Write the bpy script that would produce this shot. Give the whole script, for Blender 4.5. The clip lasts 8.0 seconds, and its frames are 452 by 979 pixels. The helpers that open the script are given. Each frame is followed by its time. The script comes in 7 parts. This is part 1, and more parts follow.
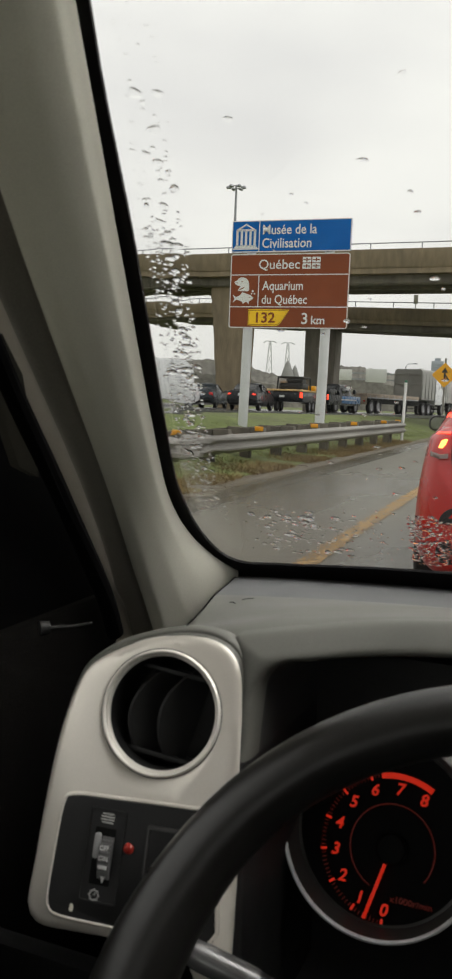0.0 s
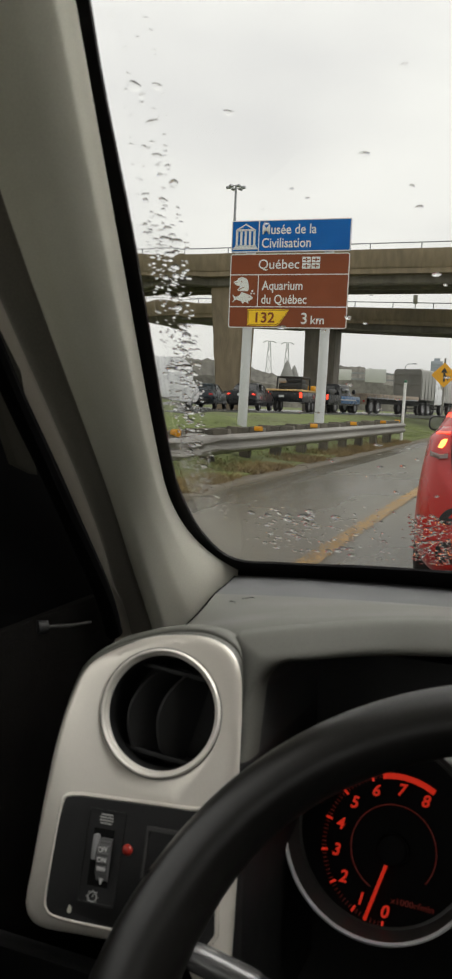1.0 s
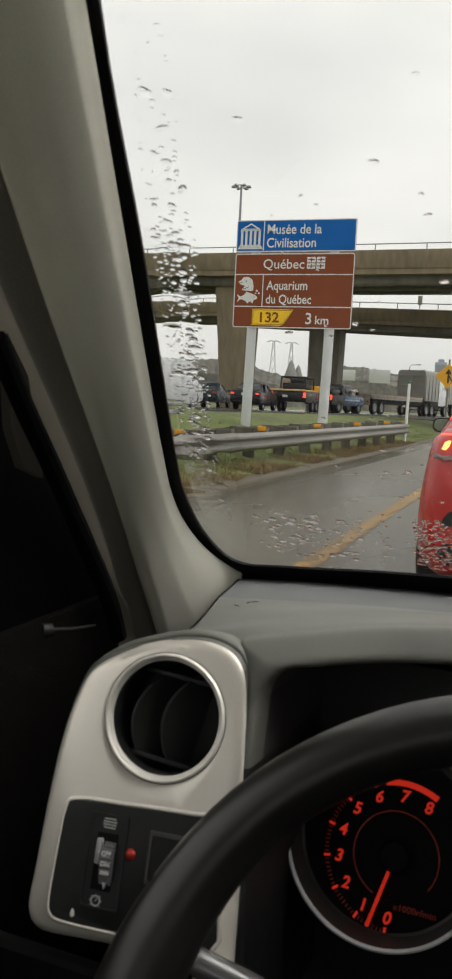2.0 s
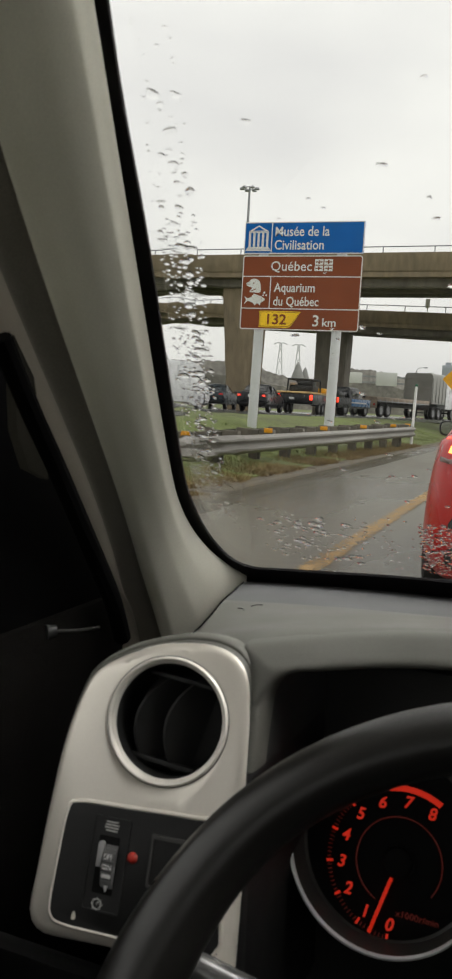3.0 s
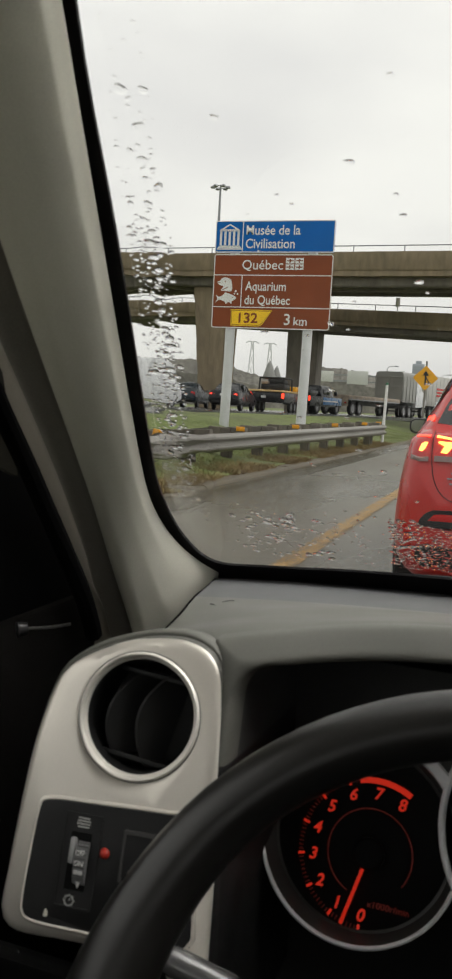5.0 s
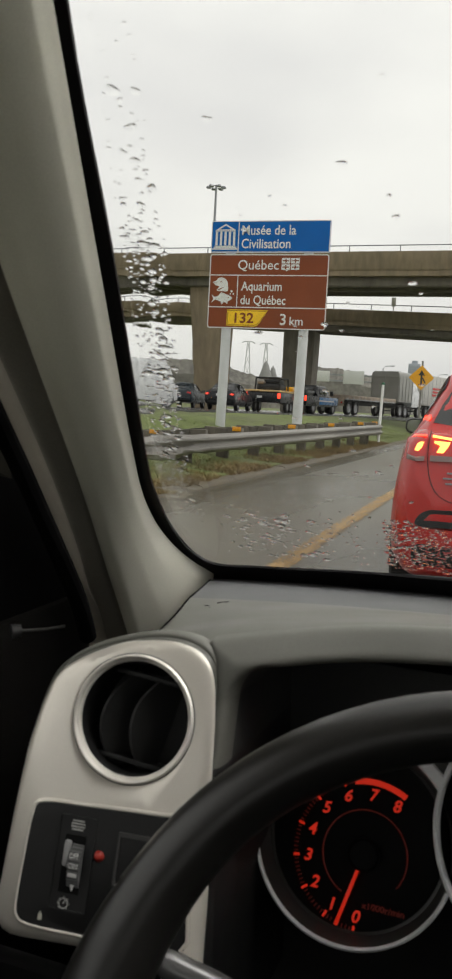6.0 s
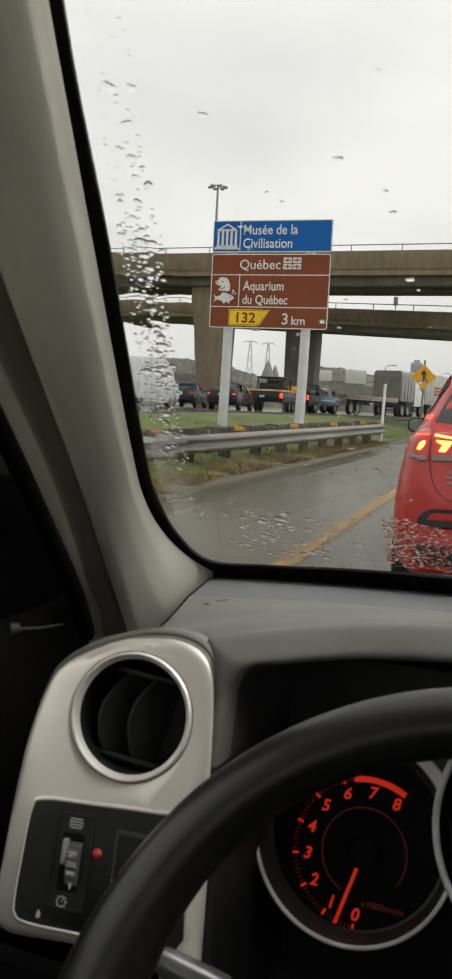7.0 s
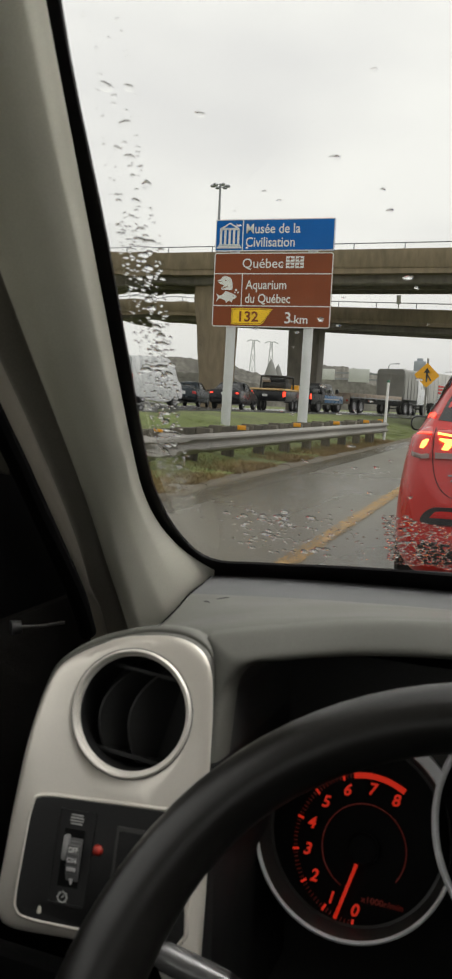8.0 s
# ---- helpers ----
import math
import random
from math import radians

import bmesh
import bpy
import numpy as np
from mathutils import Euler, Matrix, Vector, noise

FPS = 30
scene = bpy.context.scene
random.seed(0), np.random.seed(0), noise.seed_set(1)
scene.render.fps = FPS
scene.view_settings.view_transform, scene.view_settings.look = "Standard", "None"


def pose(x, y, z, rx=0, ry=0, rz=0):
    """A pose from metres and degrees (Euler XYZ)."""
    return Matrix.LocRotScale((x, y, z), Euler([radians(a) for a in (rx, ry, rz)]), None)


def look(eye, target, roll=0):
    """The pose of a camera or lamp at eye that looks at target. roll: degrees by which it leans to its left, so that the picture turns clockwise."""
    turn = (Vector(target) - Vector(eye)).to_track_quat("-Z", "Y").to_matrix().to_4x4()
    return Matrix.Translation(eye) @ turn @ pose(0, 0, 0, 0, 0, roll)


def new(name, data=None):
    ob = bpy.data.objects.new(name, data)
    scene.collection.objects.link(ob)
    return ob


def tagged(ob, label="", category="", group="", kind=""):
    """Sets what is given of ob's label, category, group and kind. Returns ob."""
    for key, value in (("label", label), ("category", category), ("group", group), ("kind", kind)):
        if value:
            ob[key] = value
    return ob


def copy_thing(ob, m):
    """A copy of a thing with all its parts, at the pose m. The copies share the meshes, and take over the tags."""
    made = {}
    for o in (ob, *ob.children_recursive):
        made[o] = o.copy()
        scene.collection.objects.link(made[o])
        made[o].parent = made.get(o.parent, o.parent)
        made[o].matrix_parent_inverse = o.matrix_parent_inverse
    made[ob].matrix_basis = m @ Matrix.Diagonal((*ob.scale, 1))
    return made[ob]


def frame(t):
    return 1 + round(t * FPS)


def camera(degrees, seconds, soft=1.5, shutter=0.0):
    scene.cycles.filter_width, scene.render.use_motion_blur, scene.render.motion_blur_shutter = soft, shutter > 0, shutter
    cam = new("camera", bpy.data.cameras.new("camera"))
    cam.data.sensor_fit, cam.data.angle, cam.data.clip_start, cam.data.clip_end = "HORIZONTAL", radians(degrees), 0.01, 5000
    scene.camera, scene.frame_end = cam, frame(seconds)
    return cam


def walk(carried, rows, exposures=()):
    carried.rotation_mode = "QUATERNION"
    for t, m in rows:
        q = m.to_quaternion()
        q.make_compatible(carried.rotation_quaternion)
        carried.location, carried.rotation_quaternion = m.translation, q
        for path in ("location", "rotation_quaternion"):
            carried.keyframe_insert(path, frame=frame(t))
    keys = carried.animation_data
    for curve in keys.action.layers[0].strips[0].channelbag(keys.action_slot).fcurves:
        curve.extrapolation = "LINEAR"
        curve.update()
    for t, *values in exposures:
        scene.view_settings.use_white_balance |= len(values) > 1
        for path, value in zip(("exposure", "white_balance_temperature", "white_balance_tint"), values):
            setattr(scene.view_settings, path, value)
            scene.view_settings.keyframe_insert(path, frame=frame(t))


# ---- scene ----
cam = camera(29.9, 8.0, soft=2.4)
# a phone's small lens, focused on the road: the cabin lies a little out of focus
cam.data.dof.use_dof, cam.data.dof.focus_distance = True, 4.5
cam.data.dof.aperture_fstop = cam.data.lens / 1.35
PATH = [
    (0, look((-0.0004, -0.0039, 1.1477), (-0.7233, 1.8499, 0.9460), 2.31)),
    (0.5, look((0.0006, -0.0027, 1.1475), (-0.7208, 1.8515, 0.9438), 2.28)),
    (1, look((-0.0023, 0.0003, 1.1459), (-0.7240, 1.8546, 0.9442), 2.34)),
    (1.5, look((-0.0038, -0.0010, 1.1478), (-0.7251, 1.8532, 0.9438), 2.58)),
    (3, look((-0.0044, 0.0011, 1.1503), (-0.7454, 1.8479, 0.9499), 3.23)),
    (3.5, look((-0.0033, 0.0011, 1.1497), (-0.7480, 1.8464, 0.9485), 3.19)),
    (4, look((-0.0016, -0.0003, 1.1496), (-0.7403, 1.8474, 0.9482), 3.19)),
    (4.5, look((-0.0026, -0.0005, 1.1484), (-0.7007, 1.8629, 0.9471), 3.37)),
    (6, look((-0.0013, 0.0012, 1.1494), (-0.6736, 1.8743, 0.9500), 3.00)),
    (6.5, look((-0.0002, -0.0000, 1.1500), (-0.6779, 1.8711, 0.9502), 2.83)),
    (7, look((0.0012, 0.0030, 1.1480), (-0.6765, 1.8740, 0.9478), 2.84)),
    (7.5, look((0.0031, 0.0022, 1.1483), (-0.6791, 1.8714, 0.9465), 2.74)),
    (8, look((0.0045, 0.0016, 1.1476), (-0.6804, 1.8697, 0.9448), 2.65)),
]
walk(cam, PATH, [(0.0, 0.03, 6610, 10.0), (8.0, 0.03, 6610, 10.0)])

# ---- daylight: a closed overcast sky ----
world = bpy.data.worlds.new("overcast_sky")
scene.world = world
world.use_nodes = True
wn, wl = world.node_tree.nodes, world.node_tree.links
wn.clear()
w_out = wn.new("ShaderNodeOutputWorld")
w_bg = wn.new("ShaderNodeBackground")
w_sky = wn.new("ShaderNodeTexSky")
w_sky.sky_type, w_sky.sun_disc = "NISHITA", False
w_sky.sun_elevation, w_sky.sun_rotation = radians(50), radians(70)
w_sky.dust_density = 6.0
w_grey = wn.new("ShaderNodeHueSaturation")
w_grey.inputs["Saturation"].default_value = 0.12
w_dim = wn.new("ShaderNodeMix")
w_dim.data_type, w_dim.blend_type = "RGBA", "MULTIPLY"
w_dim.inputs[0].default_value = 1.0
w_dim.inputs[7].default_value = (0.05, 0.05, 0.05, 1)
w_co = wn.new("ShaderNodeTexCoord")
w_map = wn.new("ShaderNodeMapping")
w_map.inputs["Scale"].default_value = (1.0, 1.0, 2.6)
w_noise = wn.new("ShaderNodeTexNoise")
w_noise.inputs["Scale"].default_value = 2.2
w_noise.inputs["Detail"].default_value = 5.0
w_noise.inputs["Roughness"].default_value = 0.45
w_ramp = wn.new("ShaderNodeValToRGB")
w_ramp.color_ramp.elements[0].position, w_ramp.color_ramp.elements[0].color = 0.34, (0.735, 0.735, 0.725, 1)
w_ramp.color_ramp.elements[1].position, w_ramp.color_ramp.elements[1].color = 0.58, (0.905, 0.905, 0.866, 1)
w_sep = wn.new("ShaderNodeSeparateXYZ")
w_el = wn.new("ShaderNodeMapRange")
w_el.inputs["From Min"].default_value, w_el.inputs["From Max"].default_value = 0.0, 0.42
w_el.inputs["To Min"].default_value, w_el.inputs["To Max"].default_value = 0.86, 1.0
w_mul = wn.new("ShaderNodeMix")
w_mul.data_type, w_mul.blend_type = "RGBA", "MULTIPLY"
w_mul.inputs[0].default_value = 1.0
w_mix = wn.new("ShaderNodeMix")
w_mix.data_type = "RGBA"
w_mix.inputs[0].default_value = 0.15
wl.new(w_co.outputs["Generated"], w_map.inputs["Vector"])
wl.new(w_map.outputs["Vector"], w_noise.inputs["Vector"])
wl.new(w_noise.outputs["Fac"], w_ramp.inputs["Fac"])
wl.new(w_co.outputs["Generated"], w_sep.inputs["Vector"])
wl.new(w_sep.outputs["Z"], w_el.inputs["Value"])
wl.new(w_ramp.outputs["Color"], w_mul.inputs[6])
wl.new(w_el.outputs["Result"], w_mul.inputs[7])
wl.new(w_sky.outputs["Color"], w_grey.inputs["Color"])
wl.new(w_grey.outputs["Color"], w_dim.inputs[6])
wl.new(w_mul.outputs[2], w_mix.inputs[6])
wl.new(w_dim.outputs[2], w_mix.inputs[7])
wl.new(w_mix.outputs[2], w_bg.inputs["Color"])
wl.new(w_bg.outputs["Background"], w_out.inputs["Surface"])
w_bg.inputs["Strength"].default_value = 1.22
scene.view_settings.exposure = 0.0

sun_data = bpy.data.lights.new("sun", "SUN")
sun_data.energy, sun_data.angle, sun_data.color = 1.6, radians(50), (1.0, 0.98, 0.95)
sun = new("sun", sun_data)
sun.matrix_world = look((24, 9, 31), (0, 0, 0))


# ---- materials ----
def mat(name, color, rough=0.6, metal=0.0, vary=0.15, scale=8.0, fine=0.08, fine_scale=120.0, bump=0.0, bump_scale=200.0,
        rough_vary=0.1, coat=0.0, spec=0.5, object_random=0.0, stretch=(1, 1, 1), tint=None):
    """A principled material with stains (scale) and grain (fine_scale) in its colour, uneven gloss and fine relief."""
    m = bpy.data.materials.new(name)
    m.use_nodes = True
    n, l = m.node_tree.nodes, m.node_tree.links
    b = n["Principled BSDF"]
    b.inputs["Metallic"].default_value = metal
    b.inputs["Coat Weight"].default_value = coat
    b.inputs["Coat Roughness"].default_value = 0.08
    b.inputs["Specular IOR Level"].default_value = spec
    co = n.new("ShaderNodeTexCoord")
    mp = n.new("ShaderNodeMapping")
    mp.inputs["Scale"].default_value = stretch
    l.new(co.outputs["Object"], mp.inputs["Vector"])
    big = n.new("ShaderNodeTexNoise")
    big.inputs["Scale"].default_value, big.inputs["Detail"].default_value = scale, 5.0
    small = n.new("ShaderNodeTexNoise")
    small.inputs["Scale"].default_value, small.inputs["Detail"].default_value = fine_scale, 3.0
    for t in (big, small):
        l.new(mp.outputs["Vector"], t.inputs["Vector"])
    r1 = n.new("ShaderNodeMapRange")
    r1.inputs["From Min"].default_value, r1.inputs["From Max"].default_value = 0.3, 0.7
    r1.inputs["To Min"].default_value, r1.inputs["To Max"].default_value = 1 - vary, 1 + vary
    l.new(big.outputs["Fac"], r1.inputs["Value"])
    r2 = n.new("ShaderNodeMapRange")
    r2.inputs["From Min"].default_value, r2.inputs["From Max"].default_value = 0.3, 0.7
    r2.inputs["To Min"].default_value, r2.inputs["To Max"].default_value = 1 - fine, 1 + fine
    l.new(small.outputs["Fac"], r2.inputs["Value"])
    mm = n.new("ShaderNodeMath")
    mm.operation = "MULTIPLY"
    l.new(r1.outputs["Result"], mm.inputs[0])
    l.new(r2.outputs["Result"], mm.inputs[1])
    value = mm.outputs["Value"]
    if object_random:
        info = n.new("ShaderNodeObjectInfo")
        r3 = n.new("ShaderNodeMapRange")
        r3.inputs["To Min"].default_value, r3.inputs["To Max"].default_value = 1 - object_random, 1 + object_random
        l.new(info.outputs["Random"], r3.inputs["Value"])
        m3 = n.new("ShaderNodeMath")
        m3.operation = "MULTIPLY"
        l.new(value, m3.inputs[0])
        l.new(r3.outputs["Result"], m3.inputs[1])
        value = m3.outputs["Value"]
    base = n.new("ShaderNodeMix")
    base.data_type = "RGBA"
    base.inputs[6].default_value = (*color, 1)
    base.inputs[7].default_value = (*(tint or color), 1)
    l.new(big.outputs["Fac"], base.inputs[0])
    cm = n.new("ShaderNodeMix")
    cm.data_type, cm.blend_type = "RGBA", "MULTIPLY"
    cm.inputs[0].default_value = 1.0
    l.new(base.outputs[2], cm.inputs[6])
    l.new(value, cm.inputs[7])
    l.new(cm.outputs[2], b.inputs["Base Color"])
    rr = n.new("ShaderNodeMapRange")
    rr.inputs["From Min"].default_value, rr.inputs["From Max"].default_value = 0.3, 0.7
    rr.inputs["To Min"].default_value, rr.inputs["To Max"].default_value = max(0.02, rough - rough_vary), min(1, rough + rough_vary)
    l.new(big.outputs["Fac"], rr.inputs["Value"])
    l.new(rr.outputs["Result"], b.inputs["Roughness"])
    if bump:
        bt = n.new("ShaderNodeTexNoise")
        bt.inputs["Scale"].default_value, bt.inputs["Detail"].default_value = bump_scale, 3.0
        l.new(mp.outputs["Vector"], bt.inputs["Vector"])
        bn = n.new("ShaderNodeBump")
        bn.inputs["Strength"].default_value, bn.inputs["Distance"].default_value = bump, 1.0 / bump_scale
        l.new(bt.outputs["Fac"], bn.inputs["Height"])
        l.new(bn.outputs["Normal"], b.inputs["Normal"])
    return m


def glow(name, color, strength, base=None):
    m = bpy.data.materials.new(name)
    m.use_nodes = True
    b = m.node_tree.nodes["Principled BSDF"]
    b.inputs["Base Color"].default_value = (*(base or color), 1)
    b.inputs["Roughness"].default_value = 0.3
    b.inputs["Emission Color"].default_value = (*color, 1)
    b.inputs["Emission Strength"].default_value = strength
    return m


def clear(name, ior, color=(1, 1, 1), rough=0.0):
    m = bpy.data.materials.new(name)
    m.use_nodes = True
    b = m.node_tree.nodes["Principled BSDF"]
    b.inputs["Base Color"].default_value = (*color, 1)
    b.inputs["Roughness"].default_value = rough
    b.inputs["IOR"].default_value = ior
    b.inputs["Transmission Weight"].default_value = 1.0
    return m


WET_ASPHALT = mat("wet_asphalt", (0.075, 0.069, 0.048), 0.30, vary=0.18, scale=0.35, fine=0.22, fine_scale=60, bump=0.18, bump_scale=90, rough_vary=0.14, tint=(0.090, 0.082, 0.057), stretch=(1, 0.35, 1))
GUTTER = mat("wet_gutter", (0.040, 0.035, 0.020), 0.22, vary=0.3, scale=0.8, fine=0.25, fine_scale=40, bump=0.1, bump_scale=60, rough_vary=0.12, tint=(0.058, 0.050, 0.029), stretch=(1, 0.3, 1))
FAR_ASPHALT = mat("far_asphalt", (0.06, 0.06, 0.06), 0.22, vary=0.2, scale=0.3, fine_scale=8, rough_vary=0.12)
YELLOW_PAINT = mat("road_line_yellow", (0.37, 0.21, 0.048), 0.45, vary=0.35, scale=3, fine=0.4, fine_scale=30, bump=0.3, bump_scale=60, tint=(0.27, 0.17, 0.065))
KERB = mat("kerb_concrete", (0.088, 0.070, 0.041), 0.6, vary=0.35, scale=2.0, fine=0.2, fine_scale=40, bump=0.3, bump_scale=40, tint=(0.062, 0.050, 0.028))
SOIL = mat("grass_soil", (0.105, 0.105, 0.036), 0.9, vary=0.3, scale=0.35, fine=0.35, fine_scale=5.0, tint=(0.090, 0.135, 0.024))
GRASS = mat("grass_blades", (0.100, 0.138, 0.028), 0.7, vary=0.3, scale=0.5, fine=0.3, fine_scale=9, tint=(0.125, 0.140, 0.040))
DRY_GRASS = mat("dry_weeds", (0.20, 0.125, 0.052), 0.8, vary=0.35, scale=1.5, tint=(0.15, 0.115, 0.045))
GALV = mat("galvanised_steel", (0.24, 0.23, 0.21), 0.5, 0.6, vary=0.25, scale=1.6, fine=0.12, fine_scale=30, rough_vary=0.12, stretch=(1, 0.25, 1))
TIMBER = mat("weathered_timber", (0.11, 0.097, 0.076), 0.8, vary=0.3, scale=3, fine=0.25, fine_scale=40, object_random=0.25, stretch=(1, 1, 0.2))
REFLECTOR = mat("amber_reflector", (0.75, 0.33, 0.02), 0.25, vary=0.05)
ALU = mat("aluminium_pole", (0.62, 0.63, 0.64), 0.38, 0.55, vary=0.08, scale=2, fine=0.05)
SIGN_BLUE = mat("sign_blue", (0.006, 0.125, 0.46), 0.45, vary=0.08, scale=1.5, fine=0.03, spec=0.12)
SIGN_BROWN = mat("sign_brown", (0.24, 0.068, 0.031), 0.45, vary=0.1, scale=1.5, fine=0.03, spec=0.12)
SIGN_WHITE = mat("sign_white", (0.75, 0.75, 0.74), 0.35, vary=0.05, scale=3)
SIGN_YELLOW = mat("sign_yellow", (0.93, 0.58, 0.008), 0.35, vary=0.06, scale=3)
SIGN_ORANGE = mat("sign_amber", (0.80, 0.38, 0.01), 0.35, vary=0.06, scale=3)
SIGN_BLACK = mat("sign_black", (0.02, 0.02, 0.02), 0.4, vary=0.1)
CONCRETE = mat("bridge_concrete", (0.26, 0.21, 0.14), 0.8, vary=0.28, scale=0.25, fine=0.18, fine_scale=3.0, bump=0.1, bump_scale=8, stretch=(1, 1, 0.35), tint=(0.20, 0.155, 0.098))
# stained concrete, darkened in colour for the shade under the decks
CONCRETE_SHADED = mat("shaded_bridge_concrete", (0.16, 0.145, 0.12), 0.85, vary=0.3, scale=0.3, fine=0.2, fine_scale=3.0, stretch=(1, 1, 0.3))
# pylon steel, with the rain haze painted in as a pale grey
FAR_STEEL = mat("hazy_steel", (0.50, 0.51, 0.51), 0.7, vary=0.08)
STEEL_GREY = mat("grey_steel", (0.28, 0.29, 0.30), 0.5, 0.5, vary=0.1)
# woods, hills and towers: rain haze put into paler, bluer base colours
WOODS = mat("hazed_bare_woods", (0.125, 0.122, 0.108), 0.9, vary=0.3, scale=0.08, fine=0.3, fine_scale=0.8, tint=(0.15, 0.14, 0.12))
HAZED_GREY = mat("hazed_hill", (0.22, 0.22, 0.21), 0.9, vary=0.15, scale=0.03, fine=0.15, fine_scale=0.3)
HAZED_BLUE = mat("hazed_tower", (0.33, 0.36, 0.40), 0.8, vary=0.06, scale=0.05)
BOARD_BACK = mat("sign_board_back", (0.56, 0.57, 0.55), 0.7, vary=0.1, scale=0.5)
HAZED_PALE = mat("hazed_pale", (0.66, 0.67, 0.66), 0.8, vary=0.06, scale=0.05)
# darker greys of the pillar moulding: shade of its rib and valley in the colour
RIB_SHADED = mat("pillar_rib_shaded", (0.42, 0.39, 0.335), 0.8, vary=0.06, scale=6, fine=0.05, fine_scale=900, bump=0.15, bump_scale=1500, spec=0.2)
VALLEY_SHADED = mat("pillar_valley_shaded", (0.24, 0.228, 0.198), 0.9, vary=0.06, scale=10, fine=0.1, fine_scale=900, spec=0.1)
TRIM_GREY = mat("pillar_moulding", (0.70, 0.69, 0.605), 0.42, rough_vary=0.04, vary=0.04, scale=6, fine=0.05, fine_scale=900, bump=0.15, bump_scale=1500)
DASH_UPPER = mat("defroster_vinyl", (0.098, 0.100, 0.101), 0.6, vary=0.05, scale=10, fine=0.06, fine_scale=900, bump=0.12, bump_scale=1300, spec=0.4)
DASH_GREY = mat("dash_vinyl", (0.124, 0.124, 0.108), 0.55, vary=0.05, scale=10, fine=0.06, fine_scale=900, bump=0.12, bump_scale=1300, spec=0.45)
# dark vinyl for inside the hood, the shade there put into its colour
HOOD_SHADE = mat("hood_shade_vinyl", (0.045, 0.045, 0.044), 0.55, vary=0.06, scale=10, fine=0.08, fine_scale=900, bump=0.3, bump_scale=1300, spec=0.4)
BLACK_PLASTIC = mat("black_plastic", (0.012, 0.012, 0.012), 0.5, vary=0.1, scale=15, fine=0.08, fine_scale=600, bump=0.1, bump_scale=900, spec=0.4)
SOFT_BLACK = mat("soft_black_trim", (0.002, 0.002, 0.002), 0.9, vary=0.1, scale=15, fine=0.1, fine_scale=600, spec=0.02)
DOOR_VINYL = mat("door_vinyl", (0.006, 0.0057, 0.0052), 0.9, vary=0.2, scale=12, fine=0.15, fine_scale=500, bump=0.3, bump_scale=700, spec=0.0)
BEZEL = mat("dial_bezel", (0.05, 0.048, 0.045), 0.4, vary=0.06, scale=10, fine=0.04, fine_scale=500, spec=0.4)
GLOSS_BLACK = mat("matt_black_dial", (0.004, 0.004, 0.004), 0.65, vary=0.05, spec=0.15)
FRIT = mat("black_glass_border", (0.006, 0.005, 0.006), 0.5, vary=0.05, spec=0.2)
SILVER = mat("silver_paint", (0.80, 0.755, 0.675), 0.36, 0.5, vary=0.03, scale=8, fine=0.03, fine_scale=1500, rough_vary=0.04, coat=0.15)
SATIN_SILVER = mat("satin_silver", (0.80, 0.765, 0.70), 0.5, 0.45, vary=0.03, scale=8, fine=0.03, fine_scale=1500, rough_vary=0.05)
BRIGHT_RING = mat("satin_chrome", (0.97, 0.97, 0.98), 0.30, 0.05, vary=0.03, rough_vary=0.05)
LEATHER = mat("wheel_leather", (0.010, 0.0093, 0.0082), 0.34, vary=0.1, scale=20, fine=0.15, fine_scale=600, bump=0.08, bump_scale=900, rough_vary=0.1, spec=0.6)
HEADLINER = mat("headliner", (0.62, 0.60, 0.55), 0.9, vary=0.04, fine=0.05, fine_scale=500)
GLASS = clear("windshield_glass", 1.22, (0.985, 0.995, 0.99))
WATER = clear("rain_water", 1.33)
DIAL_RED = glow("dial_red_light", (1.0, 0.035, 0.01), 0.36, (0.2, 0.01, 0.005))
DIAL_DIM = glow("dial_dim_red_light", (1.0, 0.04, 0.01), 0.035, (0.1, 0.01, 0.005))
LED_OFF = mat("red_led", (0.30, 0.02, 0.012), 0.3, vary=0.05)
ICON_PALE = mat("icon_pale", (0.75, 0.75, 0.73), 0.5, vary=0.05)
SWITCH_RIM = mat("switch_rim", (0.045, 0.043, 0.042), 0.45, vary=0.08)
ICON = mat("icon_grey", (0.45, 0.45, 0.43), 0.5, vary=0.05)

# ---- small builders ----
BASE = {}


def thing(name, m=None, label="", category="", group="", kind=""):
    ob = new(name)
    ob.empty_display_size = 0.1
    BASE[ob.name] = m or Matrix()
    ob.matrix_basis = BASE[ob.name]
    return tagged(ob, label, category, group, kind)


def link(name, bm, material, parent=None, label="", world=False, smooth=True, sharp=35):
    """One mesh object from a bmesh, under a thing or a part. world: the bmesh is in world coordinates."""
    if world and parent is not None:
        top = parent
        while top.parent is not None:
            top = top.parent
        bm.transform(BASE.get(top.name, Matrix()).inverted())
    bmesh.ops.recalc_face_normals(bm, faces=bm.faces[:])
    me = bpy.data.meshes.new(name)
    bm.to_mesh(me)
    bm.free()
    for mt in (material if isinstance(material, (list, tuple)) else (material,)):
        me.materials.append(mt)
    if smooth:
        me.shade_smooth()
        me.set_sharp_from_angle(angle=radians(sharp))
    ob = new(name, me)
    if parent is not None:
        ob.parent = parent
    if label:
        ob["label"] = label
    return ob


def part(name, bm, material, parent, label="", world=False, smooth=True, sharp=35):
    return link(name, bm, material, parent, label, world, smooth, sharp)


